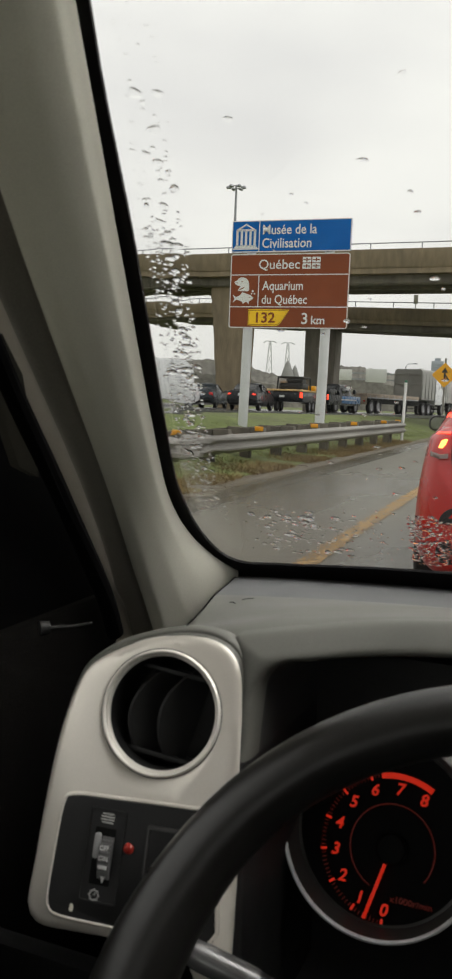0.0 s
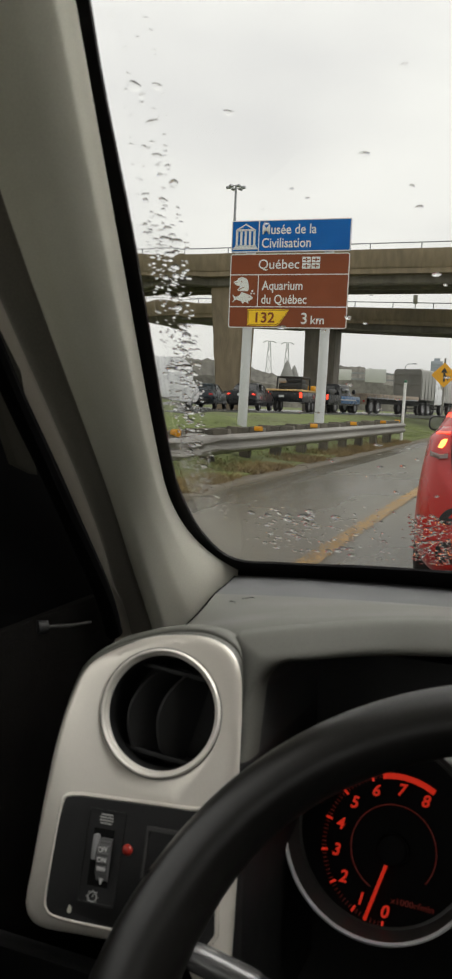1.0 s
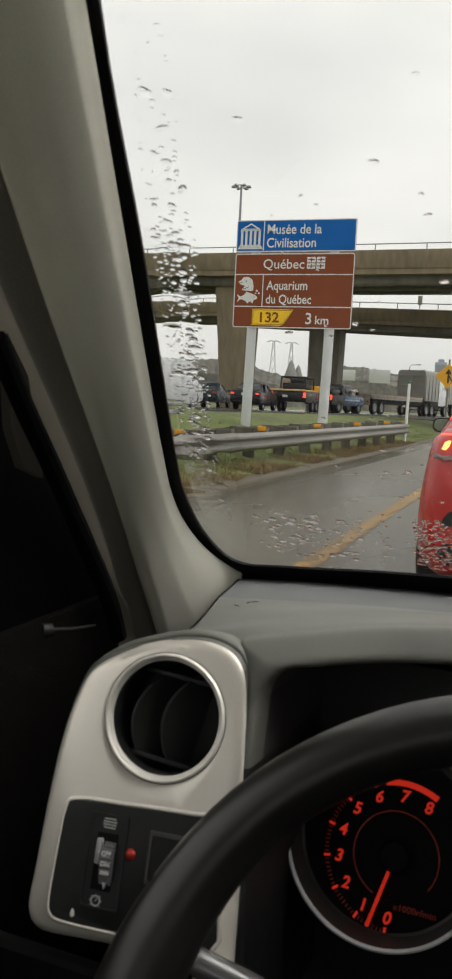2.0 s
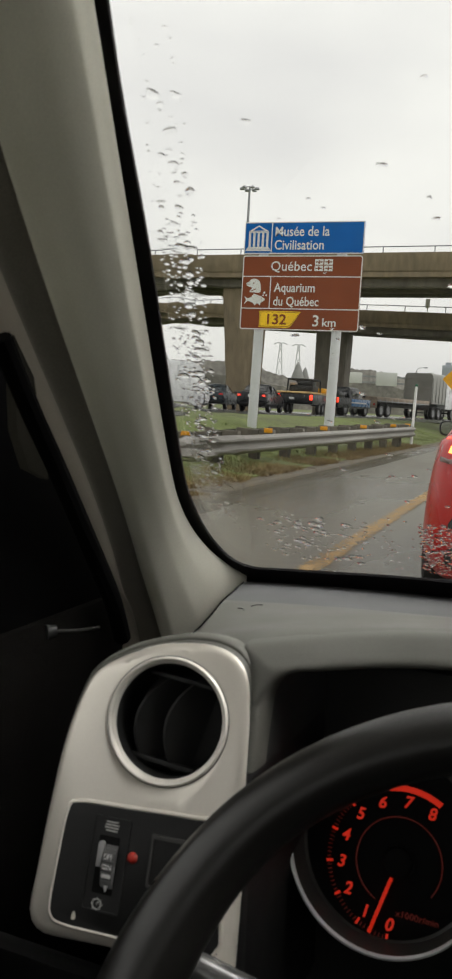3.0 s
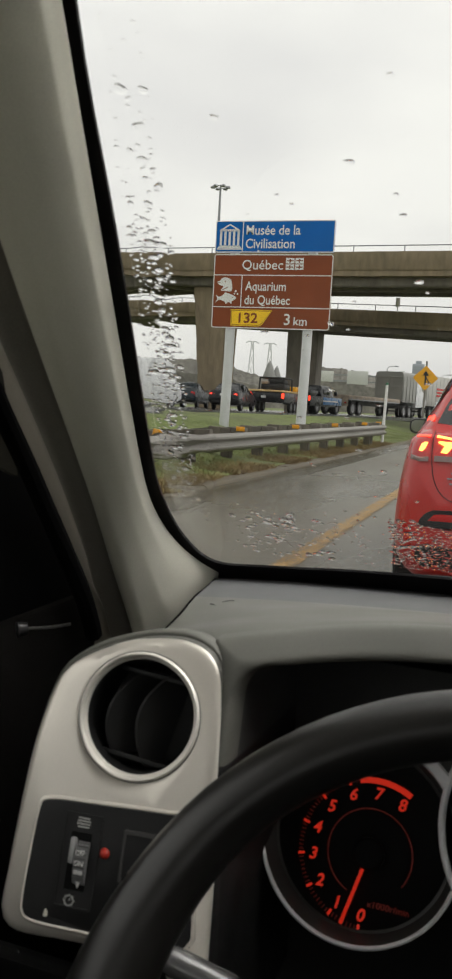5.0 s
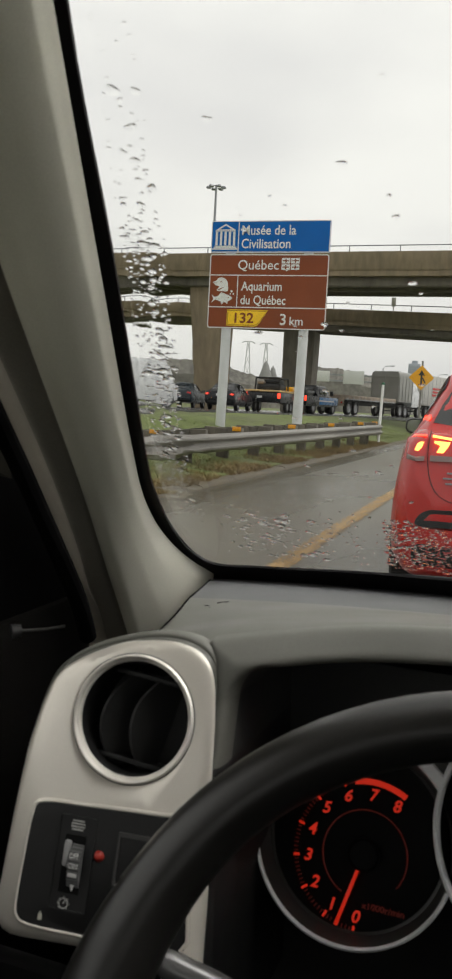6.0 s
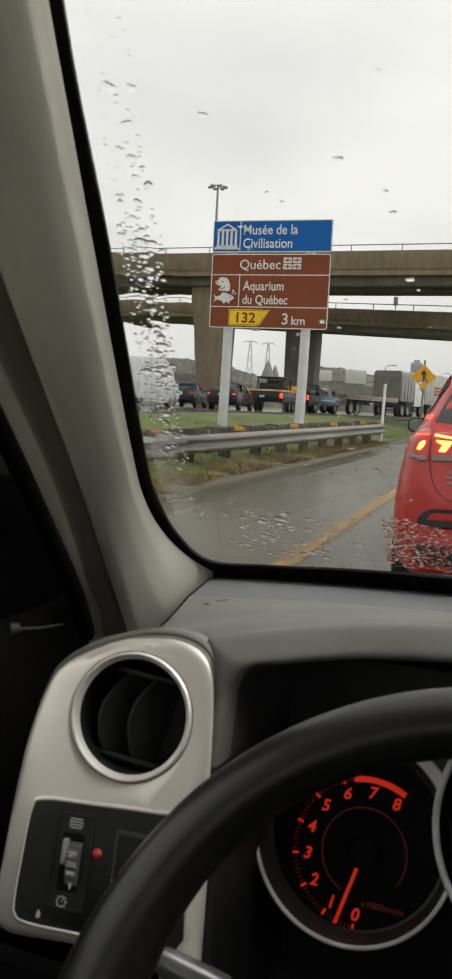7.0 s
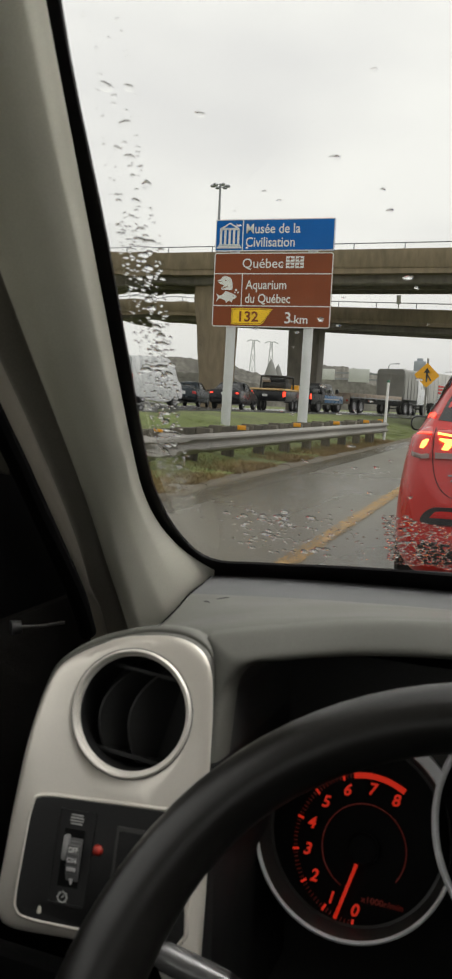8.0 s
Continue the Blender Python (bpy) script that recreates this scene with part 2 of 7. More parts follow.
def box(bm, x0, x1, y0, y1, z0, z1, bevel=0.0, m=None, seg=2):
    r = bmesh.ops.create_cube(bm, size=1.0)
    vs = r["verts"]
    for v in vs:
        v.co = Vector(((x0 + x1) / 2 + v.co.x * (x1 - x0), (y0 + y1) / 2 + v.co.y * (y1 - y0), (z0 + z1) / 2 + v.co.z * (z1 - z0)))
    es = list({e for v in vs for e in v.link_edges})
    if bevel:
        r2 = bmesh.ops.bevel(bm, geom=es, offset=bevel, segments=seg, profile=0.5, affect="EDGES")
        vs = list({v for f in r2["faces"] for v in f.verts} | {v for v in vs if v.is_valid})
    if m is not None:
        bmesh.ops.transform(bm, matrix=m, verts=vs)
    return vs


def boxed(*a, **k):
    bm = bmesh.new()
    box(bm, *a, **k)
    return bm


def loft(bm, rings, closed=True, caps=True):
    """Skin between rings of equally many points."""
    vr = [[bm.verts.new(p) for p in ring] for ring in rings]
    k = len(vr[0])
    for a, b in zip(vr, vr[1:]):
        for i in range(k if closed else k - 1):
            j = (i + 1) % k
            bm.faces.new((a[i], a[j], b[j], b[i]))
    if caps and closed:
        bm.faces.new(list(reversed(vr[0])))
        bm.faces.new(vr[-1])
    return vr


def tube(bm, pts, r, seg=8, close=False, squash=1.0):
    """A round bar along points; r may be a list."""
    pts = [Vector(p) for p in pts]
    rings = []
    up = Vector((0, 0, 1))
    k = len(pts)
    for i, p in enumerate(pts):
        a = pts[(i - 1) % k] if close or i > 0 else p
        b = pts[(i + 1) % k] if close or i < k - 1 else p
        d = (b - a).normalized()
        ref = up if abs(d.dot(up)) < 0.95 else Vector((1, 0, 0))
        s = d.cross(ref).normalized()
        t = s.cross(d)
        rad = r[i] if isinstance(r, (list, tuple)) else r
        rings.append([p + (s * math.cos(2 * math.pi * q / seg) + t * math.sin(2 * math.pi * q / seg) * squash) * rad for q in range(seg)])
    if close:
        rings.append(rings[0])
    vr = loft(bm, rings, True, not close)
    if close:
        bmesh.ops.remove_doubles(bm, verts=[v for q in (vr[0], vr[-1]) for v in q], dist=1e-6)


def prism(bm, outline, d0, d1, m=None, bevel=0.0, seg=2):
    """A plate with a given outline in its own xy plane, from height d0 to d1."""
    lo = [bm.verts.new((x, y, d0)) for x, y in outline]
    hi = [bm.verts.new((x, y, d1)) for x, y in outline]
    k = len(lo)
    bm.faces.new(list(reversed(lo)))
    top = bm.faces.new(hi)
    for i in range(k):
        j = (i + 1) % k
        bm.faces.new((lo[i], lo[j], hi[j], hi[i]))
    vs = lo + hi
    if bevel:
        r = bmesh.ops.bevel(bm, geom=list(top.edges), offset=bevel, segments=seg, profile=0.5, affect="EDGES")
        vs = list({v for f in r["faces"] for v in f.verts} | {v for v in vs if v.is_valid})
    if m is not None:
        bmesh.ops.transform(bm, matrix=m, verts=vs)


def rounded(x0, x1, y0, y1, r, seg=4):
    """Outline of a rounded rectangle, anticlockwise."""
    pts = []
    for cx, cy, a0 in ((x1 - r, y1 - r, 0), (x0 + r, y1 - r, 90), (x0 + r, y0 + r, 180), (x1 - r, y0 + r, 270)):
        for i in range(seg + 1):
            a = radians(a0 + 90 * i / seg)
            pts.append((cx + r * math.cos(a), cy + r * math.sin(a)))
    return pts


def smooth_path(pts, per=6, close=False):
    """Catmull-Rom points through a few corners."""
    p = [Vector(q) for q in pts]
    k = len(p)
    out = []
    for i in range(k if close else k - 1):
        a, b, c, d = (p[(i - 1) % k] if close or i else p[0], p[i], p[(i + 1) % k], p[(i + 2) % k] if close or i + 2 < k else p[-1])
        for j in range(per):
            t = j / per
            out.append(0.5 * ((2 * b) + (c - a) * t + (2 * a - 5 * b + 4 * c - d) * t * t + (3 * b - a - 3 * c + d) * t ** 3))
    if not close:
        out.append(p[-1])
    return out


def lathe(bm, profile, seg=48, m=None, a0=0.0, a1=360.0):
    """Turn a profile of (radius, height) about the z axis, wholly or over an arc."""
    full = abs(a1 - a0) >= 359.9
    k = seg if full else seg + 1
    rings = []
    for i in range(k):
        a = radians(a0 + (a1 - a0) * i / seg)
        rings.append([bm.verts.new((r * math.cos(a), r * math.sin(a), h)) for r, h in profile])
    n = len(profile)
    for i in range(k if full else k - 1):
        a, b = rings[i], rings[(i + 1) % k]
        for j in range(n - 1):
            if (a[j].co - a[j + 1].co).length > 1e-7:
                bm.faces.new((a[j], b[j], b[j + 1], a[j + 1]))
    bmesh.ops.remove_doubles(bm, verts=[v for q in rings for v in q], dist=1e-6)
    if m is not None:
        bmesh.ops.transform(bm, matrix=m, verts=bm.verts[:])


def lettering(text, size, m, bold=0.0, squeeze=1.0, depth=0.0, align="LEFT"):
    """A bmesh of letters in the built-in font, lying in the xy plane of m."""
    cu = bpy.data.curves.new("letters", "FONT")
    cu.body, cu.size, cu.offset, cu.extrude, cu.align_x = text, size, bold, depth, align
    cu.resolution_u = 3
    ob = new("letters", cu)
    bpy.context.view_layer.update()
    me = bpy.data.meshes.new_from_object(ob.evaluated_get(bpy.context.evaluated_depsgraph_get()))
    bm = bmesh.new()
    bm.from_mesh(me)
    bpy.data.objects.remove(ob)
    bpy.data.curves.remove(cu)
    bpy.data.meshes.remove(me)
    bm.transform(m @ Matrix.Diagonal((squeeze, 1, 1, 1)))
    return bm


def axes(origin, u, v, n):
    m = Matrix.Identity(4)
    for i, a in enumerate((u, v, n)):
        for j in range(3):
            m[j][i] = a[j]
    m.translation = origin
    return m



# ---- ground, carriageways, kerb ----
LANE = -0.0285          # the carriageway drifts this much to the side per metre ahead


def side(off, y):
    return off + LANE * y


def land(x, y):
    """Height of the ground: flat carriageway, a grass verge that climbs to the far carriageway."""
    o = x - LANE * y
    if o > -4.0:
        return -0.05
    if o > -9.5:
        t = max(0.0, (-4.06 - o) / 5.44)
        return 0.09 + 0.69 * (t * t * (3 - 2 * t))
    return 0.78


def graded(a, b, fine_a, fine_b, step, grow=1.35):
    xs = [fine_a]
    while xs[-1] < fine_b:
        xs.append(xs[-1] + step)
    s = step
    while xs[-1] < b:
        s *= grow
        xs.append(xs[-1] + s)
    s = step
    while xs[0] > a:
        s *= grow
        xs.insert(0, xs[0] - s)
    return xs


bm = bmesh.new()
gx, gy = sorted(graded(-2500, 2500, -16, -3.0, 0.4) + [-4.04, -3.97]), graded(-2500, 3500, 4, 48, 1.0)
gv = []
for y in gy:
    row = []
    for o in gx:
        x = o + LANE * min(y, 120) if abs(y) < 2000 else o
        h = land(o + LANE * y, y)
        if h > 0.11:
            h += 0.05 * noise.noise(Vector((x * 0.6, y * 0.6, 0)))
        row.append(bm.verts.new((x, y, h)))
    gv.append(row)
for a, b in zip(gv, gv[1:]):
    for i in range(len(gx) - 1):
        bm.faces.new((a[i], a[i + 1], b[i + 1], b[i]))
tagged(link("ground", bm, SOIL), "wet grass and bare soil of the highway verge", "ground", kind="structure")

bm = bmesh.new()
ys = [-40 + 4 * i for i in range(70)]
loft(bm, [[(side(o, y), y, z) for o, z in ((-3.88, 0.0), (-1.0, 0.02), (2.2, 0.03), (8.0, 0.0), (8.0, -0.2), (-3.88, -0.2))] for y in ys])
tagged(link("road", bm, WET_ASPHALT), "wet grey asphalt carriageway with a paved shoulder", "road", kind="structure")

bm = bmesh.new()
rnd = random.Random(3)
k = 16
y = -5.0
while y < 60:
    step = 0.03 if 4.5 < y < 13 else 0.12
    for c in range(k):
        o = -1.562 + 0.175 * (c + 0.5) / k
        rim = abs(c - (k - 1) / 2) / k * 2
        worn = 0.35 * noise.noise(Vector((o * 14, y * 2.5, 0))) + 0.30 * noise.noise(Vector((o * 90, y * 30, 4))) + rnd.uniform(-0.38, 0.38)
        if worn > 0.24 - 0.40 * rim ** 2:
            continue
        a, b = 0.175 / k * 0.52, step * 0.52
        bm.faces.new([bm.verts.new((side(o + u, y + v), y + v, 0.0245)) for u, v in ((-a, -b), (a, -b), (a, b), (-a, b))])
    y += step
tagged(link("road_line", bm, YELLOW_PAINT, smooth=False), "worn yellow edge line painted on the wet asphalt", "road marking", kind="structure")

kerb = thing("kerb", Matrix.Translation((side(-3.95, 20), 20, 0)), "low weathered concrete kerb along the shoulder", "kerb", kind="structure")
bm = bmesh.new()
prof = ((-3.80, -0.05), (-3.81, 0.012), (-3.83, 0.050), (-3.86, 0.066), (-3.90, 0.072), (-4.05, 0.074), (-4.10, 0.070), (-4.10, -0.05))
for i in range(28):
    y0 = 6 + i * 1.5
    bm = bmesh.new()
    loft(bm, [[(side(o, y), y, z + 0.004 * math.sin(i * 2.3)) for o, z in prof] for y in (y0 + 0.006, y0 + 1.494)])
    part("kerbstone", bm, KERB, kerb, world=True)
bm = bmesh.new()
loft(bm, [[(side(o + 0.03 * noise.noise(Vector((0, y * 0.35, 8.0))) * (o > -3.6), y), y, z) for o, z in ((-3.83, -0.05), (-3.83, 0.014), (-3.36, 0.0115), (-3.30, 0.0070), (-3.30, -0.05))] for y in [-6 + 1.0 * i for i in range(56)]])
tagged(link("gutter", bm, GUTTER), "dark wet gutter along the kerb with silt", "gutter", kind="structure")

# far carriageway, behind the verge
FAR = [(-19.5, 5), (-17.6, 20), (-16.2, 32), (-15.2, 42), (-14.0, 51), (-12.7, 61), (-11.0, 74), (-9.2, 88), (-5.5, 110), (4, 150), (40, 240)]
far_line = smooth_path([(x, y, 0.80) for x, y in FAR], 5)
bm = bmesh.new()
rings = []
for i, p in enumerate(far_line):
    d = (far_line[min(i + 1, len(far_line) - 1)] - far_line[max(i - 1, 0)]).normalized()
    n = Vector((d.y, -d.x, 0))
    rings.append([p + n * 3.0, p - n * 8.5, p - n * 8.5 - Vector((0, 0, 0.2)), p + n * 3.0 - Vector((0, 0, 0.2))])
loft(bm, [[tuple(v + Vector((0, 0, 0.05))) for v in r] for r in rings])
tagged(link("road", bm, FAR_ASPHALT), "wet asphalt of the far carriageway with queueing traffic", "road", kind="structure")

# grass on the verge
bm = bmesh.new()
rnd = random.Random(5)
for i in range(30000):
    y = rnd.uniform(8.0, 46)
    o = -4.06 - abs(rnd.gauss(0, 2.2))
    if o < -10.2:
        continue
    x = side(o, y)
    z = land(x, y) - 0.02
    h = rnd.uniform(0.02, 0.055) * (1.3 if o > -5.0 and rnd.random() < 0.3 else 1.0)
    a = rnd.uniform(0, math.pi)
    w = rnd.uniform(0.006, 0.013)
    lean = Vector((rnd.gauss(0, 0.05), rnd.gauss(0, 0.05), h))
    p = Vector((x, y, z))
    s = Vector((math.cos(a) * w, math.sin(a) * w, 0))
    v = [bm.verts.new(p - s), bm.verts.new(p + s), bm.verts.new(p + lean)]
    bm.faces.new(v)
tagged(link("grass", bm, GRASS, smooth=False), "short wet green grass on the verge behind the kerb", "grass", kind="stuff")
bm = bmesh.new()
for i in range(22000):
    y = rnd.uniform(8.0, 30)
    clump = noise.noise(Vector((0.0, y * 0.7, 2.0)))
    if clump < -0.25:
        continue
    x = side(-3.93 - abs(rnd.gauss(0, 0.48)), y)
    z = max(land(x, y), 0.08) - 0.02
    h = rnd.uniform(0.03, 0.11) * (1.0 + 0.8 * max(0.0, clump))
    a = rnd.uniform(0, math.pi)
    w = 0.007
    p = Vector((x, y, z))
    s = Vector((math.cos(a) * w, math.sin(a) * w, 0))
    bm.faces.new([bm.verts.new(p - s), bm.verts.new(p + s), bm.verts.new(p + Vector((rnd.gauss(0, 0.1), rnd.gauss(0, 0.1), h)))])
tagged(link("weeds", bm, DRY_GRASS, smooth=False), "dry brown weeds along the kerb under the guardrail", "weeds", kind="stuff")

# ---- guardrail ----
RAIL_A, RAIL_B = Vector((-5.23, 8.0, 0)), Vector((-4.64, 27.3, 0))


def rail_top(y):
    return 0.62 + 0.0085 * (y - 10)


rail_dir = (RAIL_B - RAIL_A).normalized()
rail_left = Vector((-rail_dir.y, rail_dir.x, 0))
guard = thing("guardrail", Matrix.Translation((-4.9, 17, 0.12)), "galvanised steel guardrail on timber posts with amber reflectors", "guardrail")


def w_beam(shift, drop, a0, a1):
    """A W-shaped steel beam along the rail line."""
    prof = [(0.0, 0.0), (-0.02, -0.012), (-0.075, -0.05), (-0.08, -0.085), (-0.02, -0.13), (-0.012, -0.155), (-0.02, -0.18), (-0.08, -0.225),
            (-0.075, -0.26), (-0.02, -0.30), (0.0, -0.312)]
    prof = prof + [(u + 0.004, w) for u, w in reversed(prof)]
    bm = bmesh.new()
    rings = []
    k = 40
    for i in range(k + 1):
        t = a0 + (a1 - a0) * i / k
        p = RAIL_A.lerp(RAIL_B, t)
        rings.append([tuple(p + rail_left * (shift + (u if shift < 0.4 else -u)) + Vector((0, 0, rail_top(p.y) + drop + w))) for u, w in prof])
    loft(bm, rings)
    return bm


part("rail_beam", w_beam(0.0, 0.0, 0.0, 1.0), GALV, guard, "weathered galvanised W-beam", world=True)
part("rail_beam", w_beam(0.87, 0.03, 0.0, 0.99), GALV, guard, "rear galvanised W-beam", world=True)
bm = bmesh.new()
p = RAIL_B
pts = [p + rail_left * (0.01 + 0.18 * (1 - math.cos(a))) + rail_dir * 0.30 * math.sin(a) for a in [math.pi * i / 10 for i in range(11)]]
zt = rail_top(p.y)
loft(bm, [[tuple(q + Vector((0, 0, zt))), tuple(q + Vector((0, 0, zt - 0.31))), tuple(q + rail_left * 0.01 + Vector((0, 0, zt - 0.31))), tuple(q + rail_left * 0.01 + Vector((0, 0, zt)))] for q in pts])
part("rail_end", bm, GALV, guard, "rounded end shoe of the rail", world=True)
turn = Matrix.Rotation(math.atan2(-rail_dir.x, rail_dir.y), 4, "Z")
for i in range(13):
    q = RAIL_A + rail_dir * min(0.1 + 1.715 * i, 19.25) + rail_left * 0.47
    top = rail_top(q.y)
    m = Matrix.Translation((q.x, q.y, 0)) @ turn
    part("post", boxed(-0.10, 0.10, -0.09, 0.09, 0.0, top + 0.05, 0.012, m), TIMBER, guard, world=True)
    for x0, x1 in ((0.104, 0.385), (-0.385, -0.104)):
        part("spacer_block", boxed(x0, x1, -0.078, 0.078, top - 0.34, top + 0.065, 0.012, m), TIMBER, guard, world=True)
    if i % 2 == 0:
        part("reflector", boxed(0.21, 0.38, -0.094, -0.079, top + 0.005, top + 0.09, 0.006, m), REFLECTOR, guard, "amber reflector", world=True)

marker = thing("marker_post", Matrix.Translation((-4.74, 27.6, 0.2)), "white marker post with a green cap at the guardrail end", "marker post")
bm = bmesh.new()
tube(bm, [(0, 0, 0), (0.03, 0, 1.85)], 0.045, 10)
part("shaft", bm, SIGN_WHITE, marker)
bm = bmesh.new()
tube(bm, [(0.03, 0, 1.85), (0.03, 0, 1.90), (0.03, 0, 1.93)], [0.05, 0.05, 0.02], 10)
part("cap", bm, mat("green_cap", (0.02, 0.13, 0.07), 0.5), marker, "green plastic cap")

# ---- large tourist sign on two poles ----
SIGN_U = Vector((2.865, 0.18, 0)).normalized()
SIGN_N = Vector((SIGN_U.y, -SIGN_U.x, 0))
SIGN_M = axes(Vector((-8.534, 21.582, 6.000)), SIGN_U, Vector((0, 0, 1)), SIGN_N) @ Matrix.Scale(1.12, 4)
sign = thing("highway_sign", Matrix.Translation((-6.95, 21.6, 0.2)), "blue and brown tourist information sign on two aluminium poles", "road sign")
W = 2.87


def cap_of(text_size=1.0):
    b = lettering("H", text_size, Matrix())
    h = max(v.co.y for v in b.verts)
    b.free()
    return h


CAP = cap_of()


def words(name, text, x0, x1, base, cap, parent, material, m, height=0.006, bold=0.012, world=True):
    """Letters between x0 and x1 with a given capital height, on the plane of m."""
    size = cap / CAP
    b = lettering(text, size, Matrix(), bold * size)
    lo, hi = min(v.co.x for v in b.verts), max(v.co.x for v in b.verts)
    s = (x1 - x0) / (hi - lo)
    b.transform(m @ Matrix.Translation((x0 - lo * s, base, height)) @ Matrix.Diagonal((s, 1, 1, 1)))
    return part(name, b, material, parent, world=world, smooth=False)


def plate(name, x0, x1, z0, z1, material, r=0.05, d=0.03, m=SIGN_M, parent=sign, lift=0.0, label=""):
    bm = bmesh.new()
    prism(bm, rounded(x0, x1, z0, z1, r), -d + lift, lift, m)
    return part(name, bm, material, parent, label, world=True)


def frame_line(parent, x0, x1, z0, z1, r, w, m, lift=0.004, name="border"):
    bm = bmesh.new()
    out, inn = rounded(x0, x1, z0, z1, r), rounded(x0 + w, x1 - w, z0 + w, z1 - w, max(0.005, r - w))
    a = [bm.verts.new((*p, lift)) for p in out]
    b = [bm.verts.new((*p, lift)) for p in inn]
    for i in range(len(a)):
        j = (i + 1) % len(a)
        bm.faces.new((a[i], a[j], b[j], b[i]))
    bm.transform(m)
    return part(name, bm, SIGN_WHITE, parent, world=True, smooth=False)


def flat(name, polys, material, parent, m, lift=0.006):
    bm = bmesh.new()
    for poly in polys:
        bm.faces.new([bm.verts.new((x, y, lift)) for x, y in poly])
    bm.transform(m)
    return part(name, bm, material, parent, world=True, smooth=False)


def rect(x0, x1, y0, y1):
    return [(x0, y0), (x1, y0), (x1, y1), (x0, y1)]


blue = plate("blue_panel", 0, W, -0.735, 0.0, SIGN_BLUE, 0.02, label="blue museum panel")
frame_line(blue, 0, W, -0.735, 0, 0.02, 0.022, SIGN_M)
flat("divider", [rect(0.665, 0.69, -0.72, -0.02)], SIGN_WHITE, blue, SIGN_M)
words("words", "Musée de la", 0.76, 2.06, -0.325, 0.215, blue, SIGN_WHITE, SIGN_M)
words("words", "Civilisation", 0.755, 1.94, -0.635, 0.215, blue, SIGN_WHITE, SIGN_M)
temple = [[(0.10, -0.215), (0.60, -0.215), (0.35, -0.07)], rect(0.10, 0.60, -0.245, -0.222), rect(0.09, 0.61, -0.60, -0.575), rect(0.065, 0.635, -0.635, -0.605), rect(0.04, 0.66, -0.67, -0.64)]
temple += [rect(0.135 + 0.108 * i - 0.028, 0.135 + 0.108 * i + 0.028, -0.57, -0.25) for i in range(5)]
flat("museum_symbol", temple, SIGN_WHITE, blue, SIGN_M)
flat("museum_symbol", [[(0.20, -0.198), (0.50, -0.198), (0.35, -0.108)]], SIGN_BLUE, blue, SIGN_M, 0.009)

brown = plate("brown_panel", -0.0, W, -2.505, -0.775, SIGN_BROWN, 0.06, label="brown destination panel")
frame_line(brown, 0, W, -2.505, -0.775, 0.06, 0.022, SIGN_M)
flat("divider", [rect(0.02, W - 0.02, -1.272, -1.25), rect(0.02, W - 0.02, -2.02, -1.998), rect(0.70, 0.722, -1.998, -1.272)], SIGN_WHITE, brown, SIGN_M)
words("words", "Québec", 0.70, 1.69, -1.125, 0.215, brown, SIGN_WHITE, SIGN_M, bold=0.006)
flags = []
for i in range(2):
    for j in range(2):
        x, y = 1.755 + 0.225 * i, -1.13 + 0.145 * j
        flags += [rect(x, x + 0.085, y, y + 0.05), rect(x + 0.115, x + 0.20, y, y + 0.05), rect(x, x + 0.085, y + 0.075, y + 0.125), rect(x + 0.115, x + 0.20, y + 0.075, y + 0.125),
                  rect(x + 0.085, x + 0.115, y, y + 0.018), rect(x + 0.085, x + 0.115, y + 0.107, y + 0.125), rect(x, x + 0.018, y + 0.05, y + 0.075), rect(x + 0.182, x + 0.20, y + 0.05, y + 0.075)]
flat("flag_squares", flags, SIGN_WHITE, brown, SIGN_M)
words("words", "Aquarium", 0.80, 1.79, -1.615, 0.205, brown, SIGN_WHITE, SIGN_M)
words("words", "du Québec", 0.80, 1.90, -1.935, 0.205, brown, SIGN_WHITE, SIGN_M)


def blob(pts, per=5):
    return [(p.x, p.y) for p in smooth_path([(x, y, 0) for x, y in pts], per, True)]


bear = blob([(0.10, -1.43), (0.18, -1.39), (0.22, -1.335), (0.33, -1.32), (0.43, -1.37), (0.47, -1.47), (0.47, -1.63), (0.34, -1.64), (0.20, -1.62), (0.26, -1.53), (0.17, -1.50)])
fish = blob([(0.08, -1.73), (0.17, -1.775), (0.30, -1.715), (0.40, -1.70), (0.52, -1.74), (0.59, -1.80), (0.52, -1.86), (0.40, -1.90), (0.28, -1.875), (0.17, -1.845), (0.08, -1.91), (0.12, -1.82)])
bubbles = [[(cx + r * math.cos(a * 0.785), cy + r * math.sin(a * 0.785)) for a in range(8)] for cx, cy, r in ((0.57, -1.64, 0.028), (0.62, -1.70, 0.022), (0.545, -1.70, 0.02))]
fins = [[(0.26, -1.73), (0.31, -1.665), (0.42, -1.70)], [(0.30, -1.88), (0.34, -1.945), (0.40, -1.89)], [(0.42, -1.895), (0.48, -1.94), (0.49, -1.87)]]
for poly in [bear, fish] + fins + bubbles:
    flat("sea_life_symbol", [poly], SIGN_WHITE, brown, SIGN_M)
for poly in ([rect(0.11, 0.20, -1.452, -1.440), [(0.505 + 0.014 * math.cos(a), -1.785 + 0.014 * math.sin(a)) for a in range(6)], [(0.22, -1.60), (0.36, -1.545), (0.37, -1.56), (0.24, -1.615)]]):
    flat("sea_life_symbol", [poly], SIGN_BROWN, brown, SIGN_M, 0.009)
